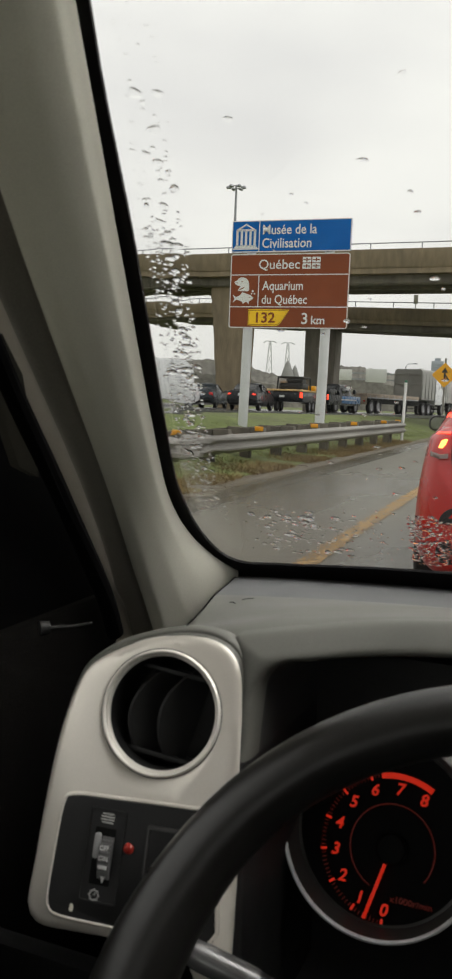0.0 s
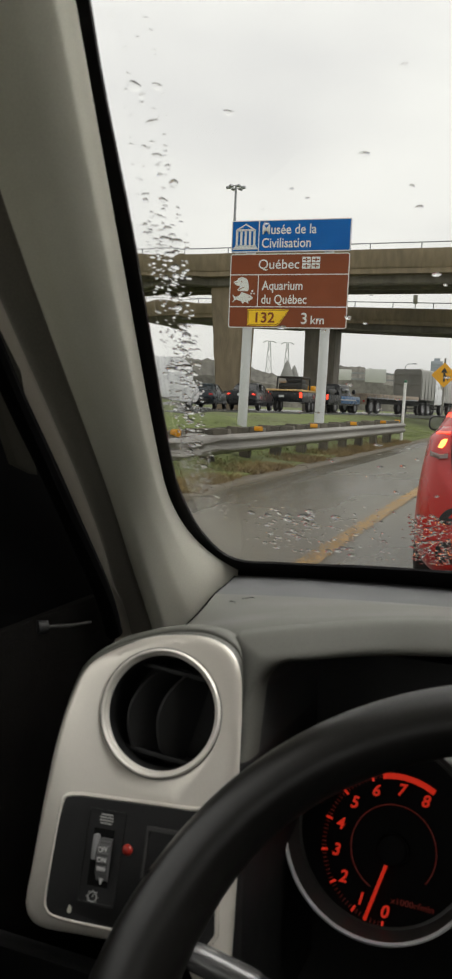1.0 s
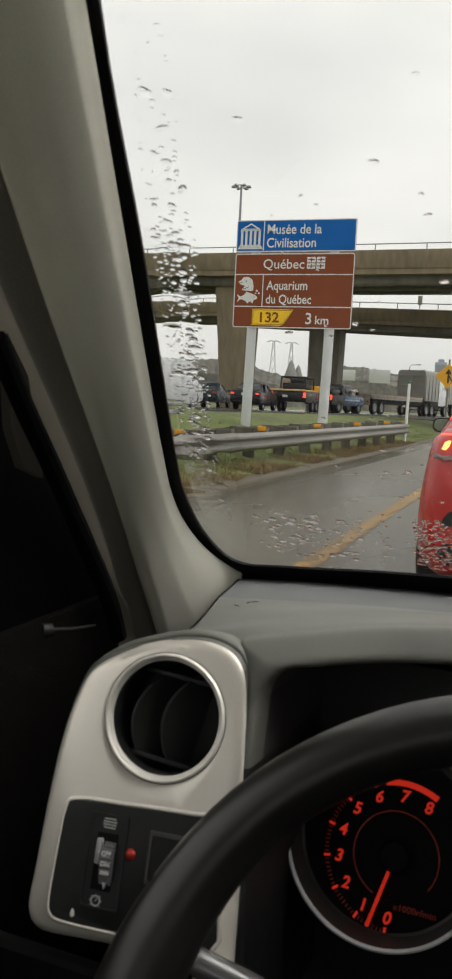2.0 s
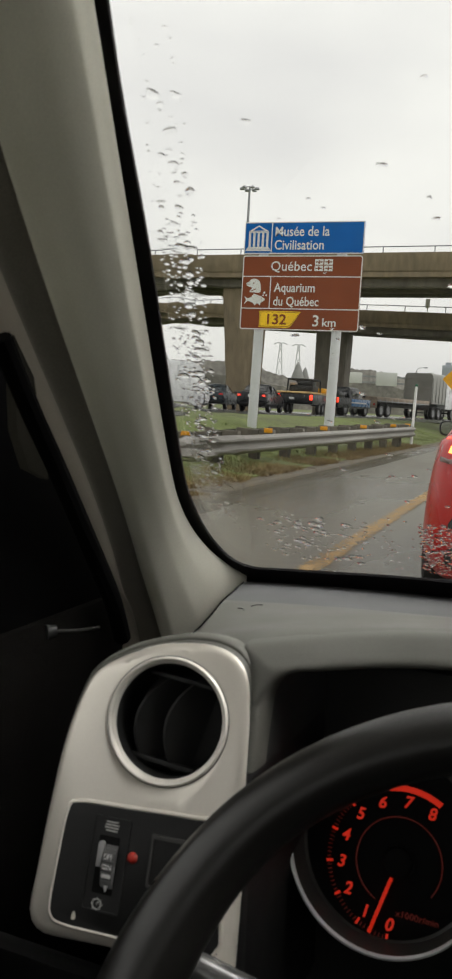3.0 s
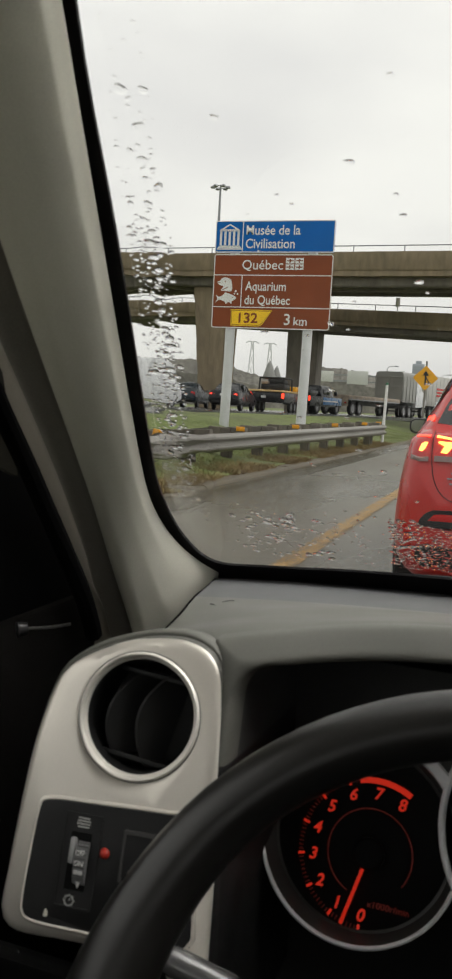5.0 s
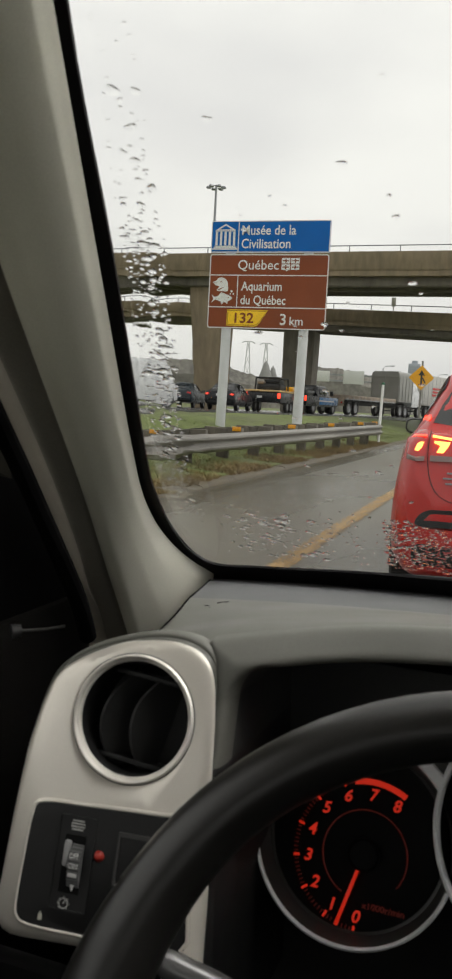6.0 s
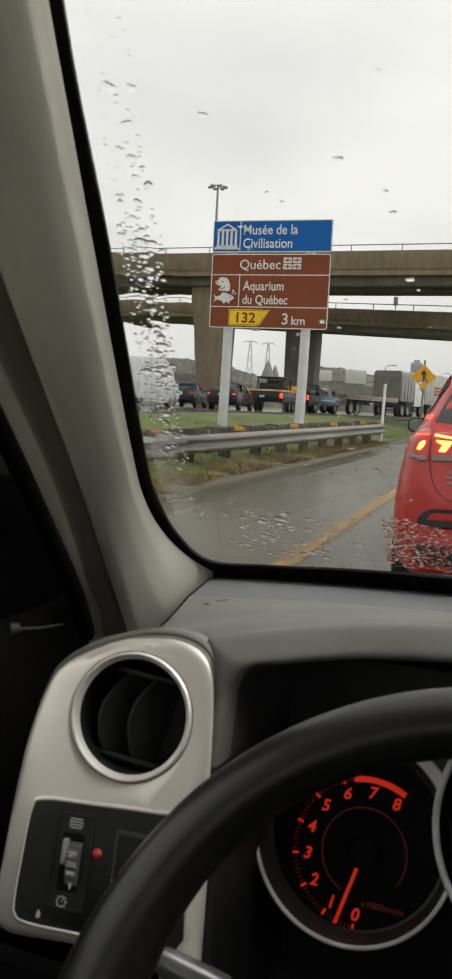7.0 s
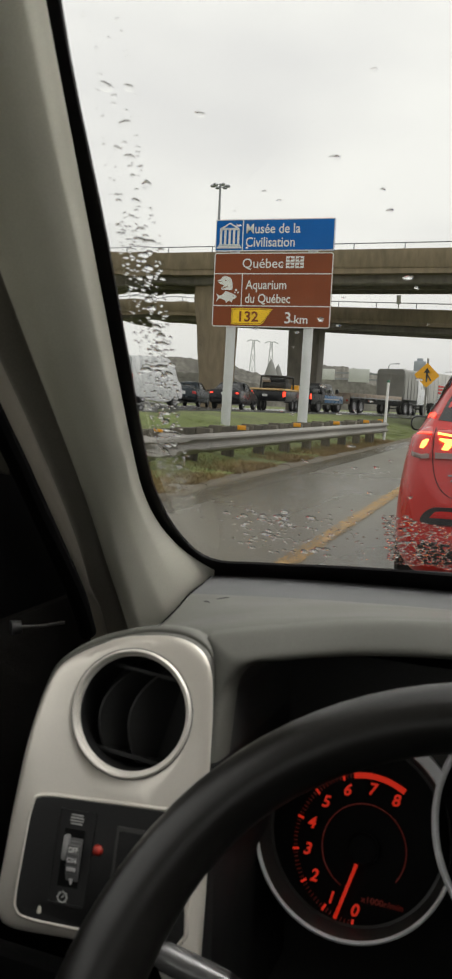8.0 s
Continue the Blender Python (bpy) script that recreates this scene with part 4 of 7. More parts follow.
for f in (lambda q: q, mirrored):
    part("lit_strip", rsh.on_rear(f([(-0.715, 0.992), (-0.704, 1.005), (-0.633, 1.008), (-0.633, 0.996)]), 0.018), LIT_RED, red, "lit red strip")
    part("lit_core", rsh.on_rear(f([(-0.689, 0.918), (-0.677, 0.955), (-0.657, 0.968), (-0.641, 0.966), (-0.651, 0.935), (-0.667, 0.915)]), 0.018), LIT_AMBER, red, "bright brake light")
    part("reversing_lamp", rsh.on_rear(f([(-0.734, 0.868), (-0.734, 0.895), (-0.630, 0.888), (-0.630, 0.862), (-0.677, 0.857)]), 0.018), LAMP_WHITE, red, "clear reversing lamp")
    inner = part("tail_lamp", rsh.on_rear(f([(-0.602, 0.865), (-0.607, 1.02), (-0.552, 1.025), (-0.412, 1.0), (-0.382, 0.96), (-0.412, 0.875)]), 0.012), LAMP_RED, red, "red hatch lamp, lit")
    part("lit_strip", rsh.on_rear(f([(-0.597, 0.995), (-0.597, 1.008), (-0.412, 0.985), (-0.412, 0.972)]), 0.018), LIT_AMBER, inner)
    part("lit_core", rsh.on_rear(f([(-0.567, 0.912), (-0.549, 0.952), (-0.587, 0.966), (-0.582, 0.975), (-0.497, 0.972), (-0.507, 0.945), (-0.532, 0.910)]), 0.019), LIT_AMBER, inner)
    part("reversing_lamp", rsh.on_rear(f([(-0.599, 0.862), (-0.600, 0.895), (-0.422, 0.895), (-0.432, 0.866)]), 0.018), LAMP_WHITE, inner)
    part("bumper_grille", rsh.on_rear(f([(p.x, p.y) for p in smooth_path([(-0.655, 0.522, 0), (-0.635, 0.560, 0), (-0.595, 0.588, 0), (-0.53, 0.598, 0), (-0.20, 0.600, 0), (-0.18, 0.56, 0), (-0.20, 0.510, 0), (-0.50, 0.500, 0), (-0.60, 0.498, 0), (-0.645, 0.505, 0)], 4, True)]), 0.010), BLACK_PLASTIC, red, "black bumper insert")
    part("reflector", rsh.on_rear(f([(-0.605, 0.535), (-0.575, 0.570), (-0.54, 0.577), (-0.22, 0.577), (-0.22, 0.538)]), 0.014), LAMP_RED, red, "red bumper reflector")
    bm = bmesh.new()
    seam = [(-0.612, 1.03), (-0.615, 0.95), (-0.611, 0.86), (-0.590, 0.76), (-0.54, 0.68), (-0.44, 0.64), (-0.2, 0.625)]
    seam = [(p.x, p.y) for p in smooth_path([(a, b, 0) for a, b in seam], 4)]
    sg = 1 if f([(1.0, 0.0)])[0][0] > 0 else -1
    tube(bm, [(x * sg, rsh.rear(x, z) - 0.002, z) for x, z in seam], 0.0024, 6)
    part("hatch_seam", bm, BLACK_PLASTIC, red, "dark seam of the hatch")
part("badge", rsh.on_rear(rect(-0.500, -0.430, 0.798, 0.807), 0.010), RIM, red, "small chrome badge bars")
part("badge", rsh.on_rear(rect(-0.520, -0.390, 0.769, 0.778), 0.010), RIM, red, "small chrome badge bars")
# added glow for a red light whose source is not known
part("lit_strip", rsh.on_rear(rounded(-0.70, -0.63, 1.085, 1.118, 0.012), 0.012), LIT_RED, red, "small glowing red patch added on the shoulder")
part("badge", rsh.on_rear(rect(-0.505, -0.360, 0.741, 0.749), 0.010), RIM, red, "small chrome badge bars")
bm = bmesh.new()
loft(bm, [[(x, 0.50 + yy, 1.425 + zz) for yy, zz in ((-0.10, -0.012), (-0.10, 0.004), (0.16, 0.028), (0.16, -0.02))] for x in (-0.50, -0.3, 0.3, 0.50)])
part("spoiler", bm, CAR_RED, red, "red roof spoiler")

FAR_Z = 0.85
s_lamp = [(-0.80, 0.76), (-0.79, 0.88), (-0.60, 0.90), (-0.55, 0.80)]
s_glass = [(-0.58, 1.08), (-0.52, 1.36), (0.52, 1.36), (0.58, 1.08)]
car("black_sedan", SEDAN, CAR_BLACK, Matrix.Translation((-15.45, 41.2, FAR_Z)) @ Matrix.Rotation(radians(6), 4, "Z"), "black sedan with lit tail lamps in the queue", [s_lamp], (0.95, 3.7), True, 0.74, s_glass)
car("dark_sedan", SEDAN, CAR_SLATE, Matrix.Translation((-19.5, 45.0, FAR_Z)) @ Matrix.Rotation(radians(10), 4, "Z"), "dark slate sedan behind the rain-streaked glass", [s_lamp], (0.95, 3.7), False, 0.74, s_glass)


def boxy(parent, name, x0, x1, y0, y1, z0, z1, material, bevel=0.05, label=""):
    return part(name, boxed(x0, x1, y0, y1, z0, z1, bevel), material, parent, label)


def tail_pair(parent, x, y, z, material, w=0.14, h=0.12):
    for sx in (-1, 1):
        part("tail_lamp", boxed(sx * x - w / 2, sx * x + w / 2, y - 0.03, y + 0.02, z - h / 2, z + h / 2, 0.02), material, parent, "red tail lamp")


# white van
van = thing("white_van", Matrix.Translation((-16.25, 30.4, 0.83)) @ Matrix.Rotation(radians(1), 4, "Z"), "white panel van behind the rain-streaked glass", "van")
bm = bmesh.new()
loft(bm, [[(x * w, y, z0 + (z - 0.35) * hs) for x, z in ((-0.95, 0.35), (0.95, 0.35), (1.0, 0.6), (0.99, 1.2), (0.90, 2.0), (0.80, 2.15), (-0.80, 2.15), (-0.90, 2.0), (-0.99, 1.2), (-1.0, 0.6))] for y, w, z0, hs in ((0, 0.97, 0.35, 0.98), (0.1, 1.0, 0.35, 1.0), (3.6, 1.0, 0.35, 1.0), (4.2, 0.97, 0.35, 0.86), (4.6, 0.95, 0.35, 0.55), (5.3, 0.85, 0.38, 0.42))])
part("body", bm, CAR_WHITE, van, sharp=50)
for sx in (-1, 1):
    boxy(van, "rear_window", sx * 0.42 - 0.32, sx * 0.42 + 0.32, -0.02, 0.03, 1.35, 1.90, CAR_GLASS, 0.015)
    for y in (0.9, 4.3):
        wheel_parts(van, sx * 0.86, y, 0.34)
tail_pair(van, 0.88, 0.0, 1.1, LAMP_RED, 0.12, 0.35)

# pickup with a loaded trailer
trailer = thing("flat_trailer", Matrix.Translation((-14.9, 47.0, FAR_Z)) @ Matrix.Rotation(radians(2), 4, "Z"), "black box trailer loaded with timber and a black frame", "trailer")
boxy(trailer, "box", -1.05, 1.05, 0, 4.2, 0.55, 1.15, CAR_BLACK, 0.03, "black trailer box")
for i in range(5):
    boxy(trailer, "plank", -1.08 + 0.43 * i, -1.08 + 0.43 * i + 0.40, -0.15, 4.3, 1.17 + 0.004 * (i % 2), 1.27, PLANK, 0.012)
boxy(trailer, "number_plate", -0.35, -0.05, -0.02, 0.01, 0.80, 0.93, PLATE_PALE, 0.005)
tail_pair(trailer, 0.95, 0.0, 0.95, LIT_RED, 0.16, 0.30)
for sx in (-1, 1):
    for y in (1.7, 2.6):
        wheel_parts(trailer, sx * 0.98, y, 0.34)
cage = [(0.75, 0.9), (0.75, 2.9), (-0.75, 2.9), (-0.75, 0.9)]
for i, (x, y) in enumerate(cage):
    b = bmesh.new()
    tube(b, [(x, y, 1.25), (x * 0.95, y, 2.0)], 0.05, 8)
    part("frame_bar", b, BLACK_PLASTIC, trailer)
    x2, y2 = cage[(i + 1) % 4]
    b = bmesh.new()
    tube(b, [(x * 0.95, y, 2.0), (x2 * 0.95, y2, 2.0)], 0.05, 8)
    part("frame_bar", b, BLACK_PLASTIC, trailer)
boxy(trailer, "load", -0.7, 0.7, 1.0, 2.7, 1.27, 1.66, BLACK_PLASTIC, 0.1, "black load strapped on the planks")
boxy(trailer, "load", -0.3, 0.65, 1.3, 2.3, 1.64, 1.92, BLACK_PLASTIC, 0.08, "black engine housing")
boxy(trailer, "load", 0.45, 0.95, 3.3, 3.9, 1.27, 1.58, SIGN_ORANGE, 0.08, "amber machine part")
boxy(trailer, "load", -0.65, -0.25, 0.9, 1.6, 1.64, 1.80, RUST, 0.05, "rusty block")

pickup = thing("pickup_truck", Matrix.Translation((-14.75, 52.8, FAR_Z)) @ Matrix.Rotation(radians(-9), 4, "Z"), "blue and black pickup truck towing a trailer", "pickup truck")
bm = bmesh.new()
loft(bm, [[(x * w, y, z) for x, z in ((-0.98, 0.5), (0.98, 0.5), (1.0, 0.8), (0.97, 1.15), (-0.97, 1.15), (-1.0, 0.8))] for y, w in ((0, 0.97), (0.1, 1.0), (5.0, 1.0), (5.6, 0.93))])
part("body", bm, CAR_BLACK, pickup, "black lower body", sharp=40)
for sx in (-1, 1):
    boxy(pickup, "side_panel", sx * 0.995 - 0.012, sx * 0.995 + 0.012, 2.1, 5.3, 0.62, 1.10, CAR_BLUE, 0.005, "bright blue door and wing")
bm = bmesh.new()
loft(bm, [[(x * w, y, 1.15 + z * h) for x, z in ((-0.92, 0), (0.92, 0), (0.80, 0.62), (0.66, 0.72), (-0.66, 0.72), (-0.80, 0.62))] for y, w, h in ((1.9, 1.0, 0.5), (2.1, 1.0, 1.0), (3.6, 1.0, 1.0), (4.3, 1.0, 0.1))])
part("cab", bm, CAR_BLACK, pickup, "dark cab")
boxy(pickup, "rear_window", -0.6, 0.6, 1.86, 2.02, 1.35, 1.72, CAR_GLASS, 0.02)
boxy(pickup, "tailgate", -0.85, 0.85, -0.04, 0.02, 0.62, 1.12, CAR_BLACK, 0.02, "black tailgate")
tail_pair(pickup, 0.91, 0.0, 0.98, LIT_RED, 0.12, 0.32)
boxy(pickup, "tool_box", -0.8, 0.8, 0.3, 1.7, 1.15, 1.50, CAR_BLACK, 0.05, "black load in the bed")
for sx in (-1, 1):
    boxy(pickup, "side_window", sx * 0.88 - 0.02, sx * 0.88 + 0.02, 2.3, 3.5, 1.25, 1.62, CAR_GLASS, 0.01)
    boxy(pickup, "mirror", sx * 1.15 - 0.10, sx * 1.15 + 0.10, 3.7, 3.85, 1.25, 1.55, CAR_BLACK, 0.03)
    boxy(pickup, "stripe", sx * 1.0 - 0.016, sx * 1.0 + 0.016, 2.0, 4.6, 0.82, 0.90, CAR_WHITE, 0.004, "white side stripe")
    for y in (1.2, 4.6):
        wheel_parts(pickup, sx * 0.88, y, 0.40, 0.26)

# flatbed lorry
flatbed = thing("flatbed_truck", Matrix.Translation((-14.2, 60.8, FAR_Z)) @ Matrix.Rotation(radians(-13), 4, "Z"), "grey lorry with a covered body pulling a rusty flatbed", "truck")
boxy(flatbed, "flatbed", -1.2, 1.2, 0, 9.9, 1.15, 1.45, RUST, 0.03, "rusty flatbed deck")
boxy(flatbed, "tail_board", -1.2, 1.2, -0.05, 0.02, 0.65, 1.30, RUST, 0.02, "weathered tail board")
for i in range(9):
    boxy(flatbed, "rub_rail_post", 1.195, 1.225, 0.5 + 1.05 * i, 0.58 + 1.05 * i, 1.02, 1.30, STEEL_GREY, 0.008)
boxy(flatbed, "rub_rail", 1.215, 1.25, 0.1, 9.6, 1.10, 1.18, STEEL_GREY, 0.008)
boxy(flatbed, "chassis", -0.45, 0.45, 0, 15.5, 0.75, 1.15, BLACK_PLASTIC, 0.03)
bm = bmesh.new()
loft(bm, [[(x, y, 1.25 + z) for x, z in ((-1.22, 0), (1.22, 0), (1.25, 2.0), (1.18, 2.35), (1.0, 2.48), (-1.0, 2.48), (-1.18, 2.35), (-1.25, 2.0))] for y in (10.2, 10.3, 13.2, 13.3)])
cover = part("covered_body", bm, TRUCK_GREY, flatbed, "grey rounded covered body", sharp=30)
for i in range(5):
    part("rib", boxed(1.235, 1.275, 10.25 + 0.72 * i, 10.33 + 0.72 * i, 1.27, 3.35, 0.01), TRUCK_GREY, cover)
for z in (1.45, 2.45, 3.25):
    part("rib", boxed(-1.22, 1.22, 10.14, 10.21, z, z + 0.09, 0.01), TRUCK_GREY, cover)
for x in (-1.2, -0.02, 1.16):
    part("rib", boxed(x, x + 0.05, 10.13, 10.20, 1.3, 3.4, 0.01), TRUCK_GREY, cover)
bm = bmesh.new()
loft(bm, [[(x * w, y, 0.9 + z * h) for x, z in ((-1.15, 0), (1.15, 0), (1.18, 1.2), (1.0, 2.4), (-1.0, 2.4), (-1.18, 1.2))] for y, w, h in ((13.5, 1, 1), (14.6, 1, 1), (15.2, 0.98, 0.6), (16.3, 0.85, 0.5))])
part("cab", bm, CAR_WHITE, flatbed, "pale cab", sharp=30)
for y in (0.9, 2.1, 10.9, 12.1, 15.2):
    for sx in (-1, 1):
        wheel_parts(flatbed, sx * 1.05, y, 0.5, 0.30)
tail_pair(flatbed, 1.0, -0.04, 0.9, LAMP_RED)

# box trailers
def semi(m, body_mat, label, stripe):
    ob = thing("semi_trailer", m, label, "truck")
    boxy(ob, "box_body", -1.28, 1.28, 0, 13.5, 1.15, 3.95, body_mat, 0.04, "tall box body")
    for i in range(13):
        boxy(ob, "rib", 1.27, 1.30, 0.3 + 1.05 * i, 0.36 + 1.05 * i, 1.2, 3.9, STEEL_GREY, 0.004)
    boxy(ob, "chassis", -0.5, 0.5, 0, 13.0, 0.85, 1.15, BLACK_PLASTIC, 0.03)
    boxy(ob, "underride_bar", -1.2, 1.2, 0.0, 0.12, 0.50, 0.64, BLACK_PLASTIC, 0.01)
    if stripe is not None:
        for i in range(3):
            boxy(ob, "lettering_bar", 1.301, 1.308, 2.5, 6.8, 2.65 - 0.30 * i, 2.85 - 0.30 * i, stripe, 0.002, "red lettering bar")
    tail_pair(ob, 1.05, -0.02, 1.0, LIT_RED, 0.22, 0.16)
    for sx in (-1, 1):
        for y in (1.4, 2.7):
            wheel_parts(ob, sx * 1.05, y, 0.5, 0.30)
    return ob


semi(Matrix.Translation((-11.0, 79.0, FAR_Z)) @ Matrix.Rotation(radians(-12), 4, "Z"), TRUCK_WHITE, "pale box semi-trailer with red lettering bars in the queue", LAMP_RED)
semi(Matrix.Translation((-16.5, 96.0, FAR_Z)) @ Matrix.Rotation(radians(-14), 4, "Z"), TRUCK_GREY, "grey semi-trailer further along the queue", None)

# ==== the cabin ====
# ---- windshield: a raked pane with a black printed border ----
W0 = Vector((-0.296, 0.795, 0.989))
RAKE = radians(40)
WX, WS, WN = Vector((1, 0, 0)), Vector((0, -math.cos(RAKE), math.sin(RAKE))), Vector((0, math.sin(RAKE), math.cos(RAKE)))
WS_M = axes(Vector((0, W0.y, W0.z)), WX, WS, WN)      # x across the car, s up the glass, height outward
INNER = [(-0.176, 0.72), (-0.2288, 0.548), (-0.2605, 0.398), (-0.308, 0.187), (-0.3195, 0.118), (-0.318, 0.050), (-0.296, 0.006), (-0.231, 0.010), (-0.061, 0.027), (0.37, 0.034), (0.80, 0.027), (1.03, 0.01)]


def inner_x(s):
    """Where the clear glass begins beside the pillar, at height s up the glass."""
    for (xa, sa), (xb, sb) in zip(INNER[:6], INNER[1:6]):
        if sb <= s <= sa:
            return xb + (xa - xb) * (s - sb) / (sa - sb)
    return INNER[0][0] if s > INNER[0][1] else INNER[5][0] + 0.02 * (0.05 - s) / 0.05


shield = thing("windshield", Matrix.Translation(W0), "raked car windshield wet with rain, with a black border", "windshield", kind="structure")
bm = bmesh.new()
prism(bm, [(-0.36, -0.06), (1.10, -0.06), (0.98, 0.70), (-0.25, 0.70)], 0.0, 0.005, WS_M)
pane = part("pane", bm, GLASS, shield, "clear windshield glass", world=True, smooth=False)
pane.visible_shadow = False
path_in = smooth_path([(x, s, 0) for x, s in INNER], 5)
bm = bmesh.new()
ring_a, ring_b = [], []
for i, p in enumerate(path_in):
    d = path_in[min(i + 1, len(path_in) - 1)] - path_in[max(i - 1, 0)]
    d.normalize()
    out = Vector((d.y, -d.x, 0))
    if out.x > 0 and i < 20:
        out = -out
    if i > 34:
        out = Vector((0, -1, 0))
    ring_a.append(p)
    ring_b.append(p + out * 0.055)
rows = [[tuple(a + Vector((0, 0, -0.0015))), tuple(b + Vector((0, 0, -0.0015))), tuple(b + Vector((0, 0, -0.004))), tuple(a + Vector((0, 0, -0.004)))] for a, b in zip(ring_a, ring_b)]
loft(bm, rows)
bm.transform(WS_M)
part("black_border", bm, FRIT, shield, "black printed glass border", world=True)

# ---- pillar trim ----
EDGE = [(-0.154, 0.82, 0.796), (-0.194, 0.7, 0.796), (-0.23, 0.548, 0.87), (-0.265, 0.398, 0.85), (-0.31, 0.204, 0.735), (-0.327, 0.11, 0.731), (-0.324, 0.044, 0.853), (-0.314, 0.0, 1.009), (-0.3025, -0.031, 1.123), (-0.298, -0.08, 1.257), (-0.298, -0.135, 1.37)]
edge = [(WS_M @ Vector((x, s, -0.010)), k) for x, s, k in EDGE]
edge_pts = smooth_path([(*e[0],) for e in edge], 6)
edge_k = smooth_path([(e[1], 0, 0) for e in edge], 6)
FOOT = (Vector((-0.2977, 0.8030, 0.9767)), Vector((-0.3263, 0.7430, 0.9280)))     # ends of the line on which the moulding meets the dashboard
PL, PN = Vector((-0.12, -0.993, 0.0)) * 1.75, Vector((0.96, -0.12, 0.2)).normalized()
SECTION = [(0.0, -0.030), (0.0, -0.007), (0.0012, -0.0025), (0.010, 0.0018), (0.0185, 0.0057), (0.022, 0.0060), (0.0265, 0.0042), (0.032, 0.0005), (0.037, -0.0055), (0.0405, -0.0115), (0.0430, -0.0170), (0.0440, -0.0230)]
VALLEY = 0.016
BAND = [(0.0600, -0.0455), (0.0625, -0.0428), (0.0655, -0.0425), (0.0690, -0.0435), (0.0720, -0.0455), (0.0750, -0.0490), (0.0770, -0.0540), (0.078, -0.060)]


def pillar_trim():
    """The main moulding: it follows the glass, then flares into a foot that stands on the dashboard."""
    sec = smooth_path([(a, b, 0) for a, b in SECTION], 4)

    def foot_at(q):
        f = (q.x - 0.0012) / 0.035 if q.x > 0.0012 else 0.0
        return FOOT[0].lerp(FOOT[1], f) - PN * 0.9 * (max(0.0, q.x - 0.033) + (max(0.0, -0.0025 - q.y) if q.x < 0.0012 else 0.0))

    rows = []
    for i in range(27):
        p, k = edge_pts[i], edge_k[i].x
        rows.append([p + (PL * q.x + PN * q.y) * k for q in sec])
    start, before = rows[26], rows[23]
    for j in range(1, 29):
        t = j / 28
        row = []
        for q, p0, p1 in zip(sec, start, before):
            c = p0 + (p0 - p1) * (1.75 - 0.5 * min(1.0, max(0.0, q.x) / 0.05))
            row.append(p0 * (1 - t) ** 2 + c * 2 * t * (1 - t) + foot_at(q) * t * t)
        rows.append(row)
    # the moulding goes on through a soft valley to a narrower rib by the door, which fades towards the foot
    n0 = len(sec)
    for i, row in enumerate(rows):
        p, k = edge_pts[i], edge_k[i].x
        w = 1.0 if i < 22 else max(0.05, 1.0 - (i - 22) / 24)
        rib = [p + (PL * (BAND[0][0] + (a - BAND[0][0]) * w) + PN * (b - 0.008 * (1 - w))) * k for a, b in BAND]
        rim = row[-1]
        row += [rim.lerp(rib[0], t) - PN * VALLEY * math.sin(math.pi * t) * k for t in [q / 10 for q in range(1, 10)]] + rib
        for turn in range(6):
            eased = [row[q].lerp((row[q - 1] + row[q + 1]) / 2, 0.6) for q in range(n0 - 14, len(row) - 3)]
            row[n0 - 14:len(row) - 3] = eased
    rows.append([p + Vector((0.0, 0.0, -0.012)) for p in rows[-1]])
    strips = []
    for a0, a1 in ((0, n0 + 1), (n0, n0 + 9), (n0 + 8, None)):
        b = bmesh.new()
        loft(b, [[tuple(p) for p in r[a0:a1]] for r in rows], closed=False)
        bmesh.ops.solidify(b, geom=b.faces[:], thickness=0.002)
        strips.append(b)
    return strips


pillar = thing("pillar_trim", Matrix.Translation((-0.33, 0.7, 0.95)), "grey moulded trim of the windshield pillar", "pillar trim", kind="structure")
moulding, valley, rib = pillar_trim()
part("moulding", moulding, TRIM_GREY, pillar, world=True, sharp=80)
# valley and rib belong to the same moulding; darker greys paint their shade
part("shaded_valley", valley, VALLEY_SHADED, pillar, "valley of the moulding, its shade in the darker grey", world=True, sharp=80)
part("door_rib", rib, RIB_SHADED, pillar, "brownish grey rib of the moulding, darkened for shade", world=True, sharp=80)

# ---- shell of the cabin: door, roof, rear and far side ----
door = thing("car_door", Matrix.Translation((-0.42, 0.0, 0.3)), "closed car door with a black upper panel", "car door", kind="structure")
bm = bmesh.new()
box(bm, -0.50, -0.415, -0.80, 0.92, 0.30, 0.955, 0.02)
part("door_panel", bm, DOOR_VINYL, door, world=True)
bm = bmesh.new()
prism(bm, [(0.30, 0.90), (0.92, 0.90), (0.92, 1.06), (0.72, 1.18), (0.58, 1.28), (0.46, 1.36), (0.30, 1.40), (0.28, 1.30), (0.40, 1.15), (0.44, 1.02)], 0.0, 0.02, axes(Vector((-0.445, 0, 0)), Vector((0, 1, 0)), Vector((0, 0, 1)), Vector((1, 0, 0))), 0.005)
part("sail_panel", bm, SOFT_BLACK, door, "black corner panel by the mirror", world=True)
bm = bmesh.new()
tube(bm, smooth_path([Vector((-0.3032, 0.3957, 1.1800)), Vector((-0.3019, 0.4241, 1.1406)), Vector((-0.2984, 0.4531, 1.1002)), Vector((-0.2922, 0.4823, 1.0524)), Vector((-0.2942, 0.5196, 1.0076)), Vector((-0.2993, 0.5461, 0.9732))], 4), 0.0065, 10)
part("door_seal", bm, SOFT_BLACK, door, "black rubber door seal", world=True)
bm = bmesh.new()
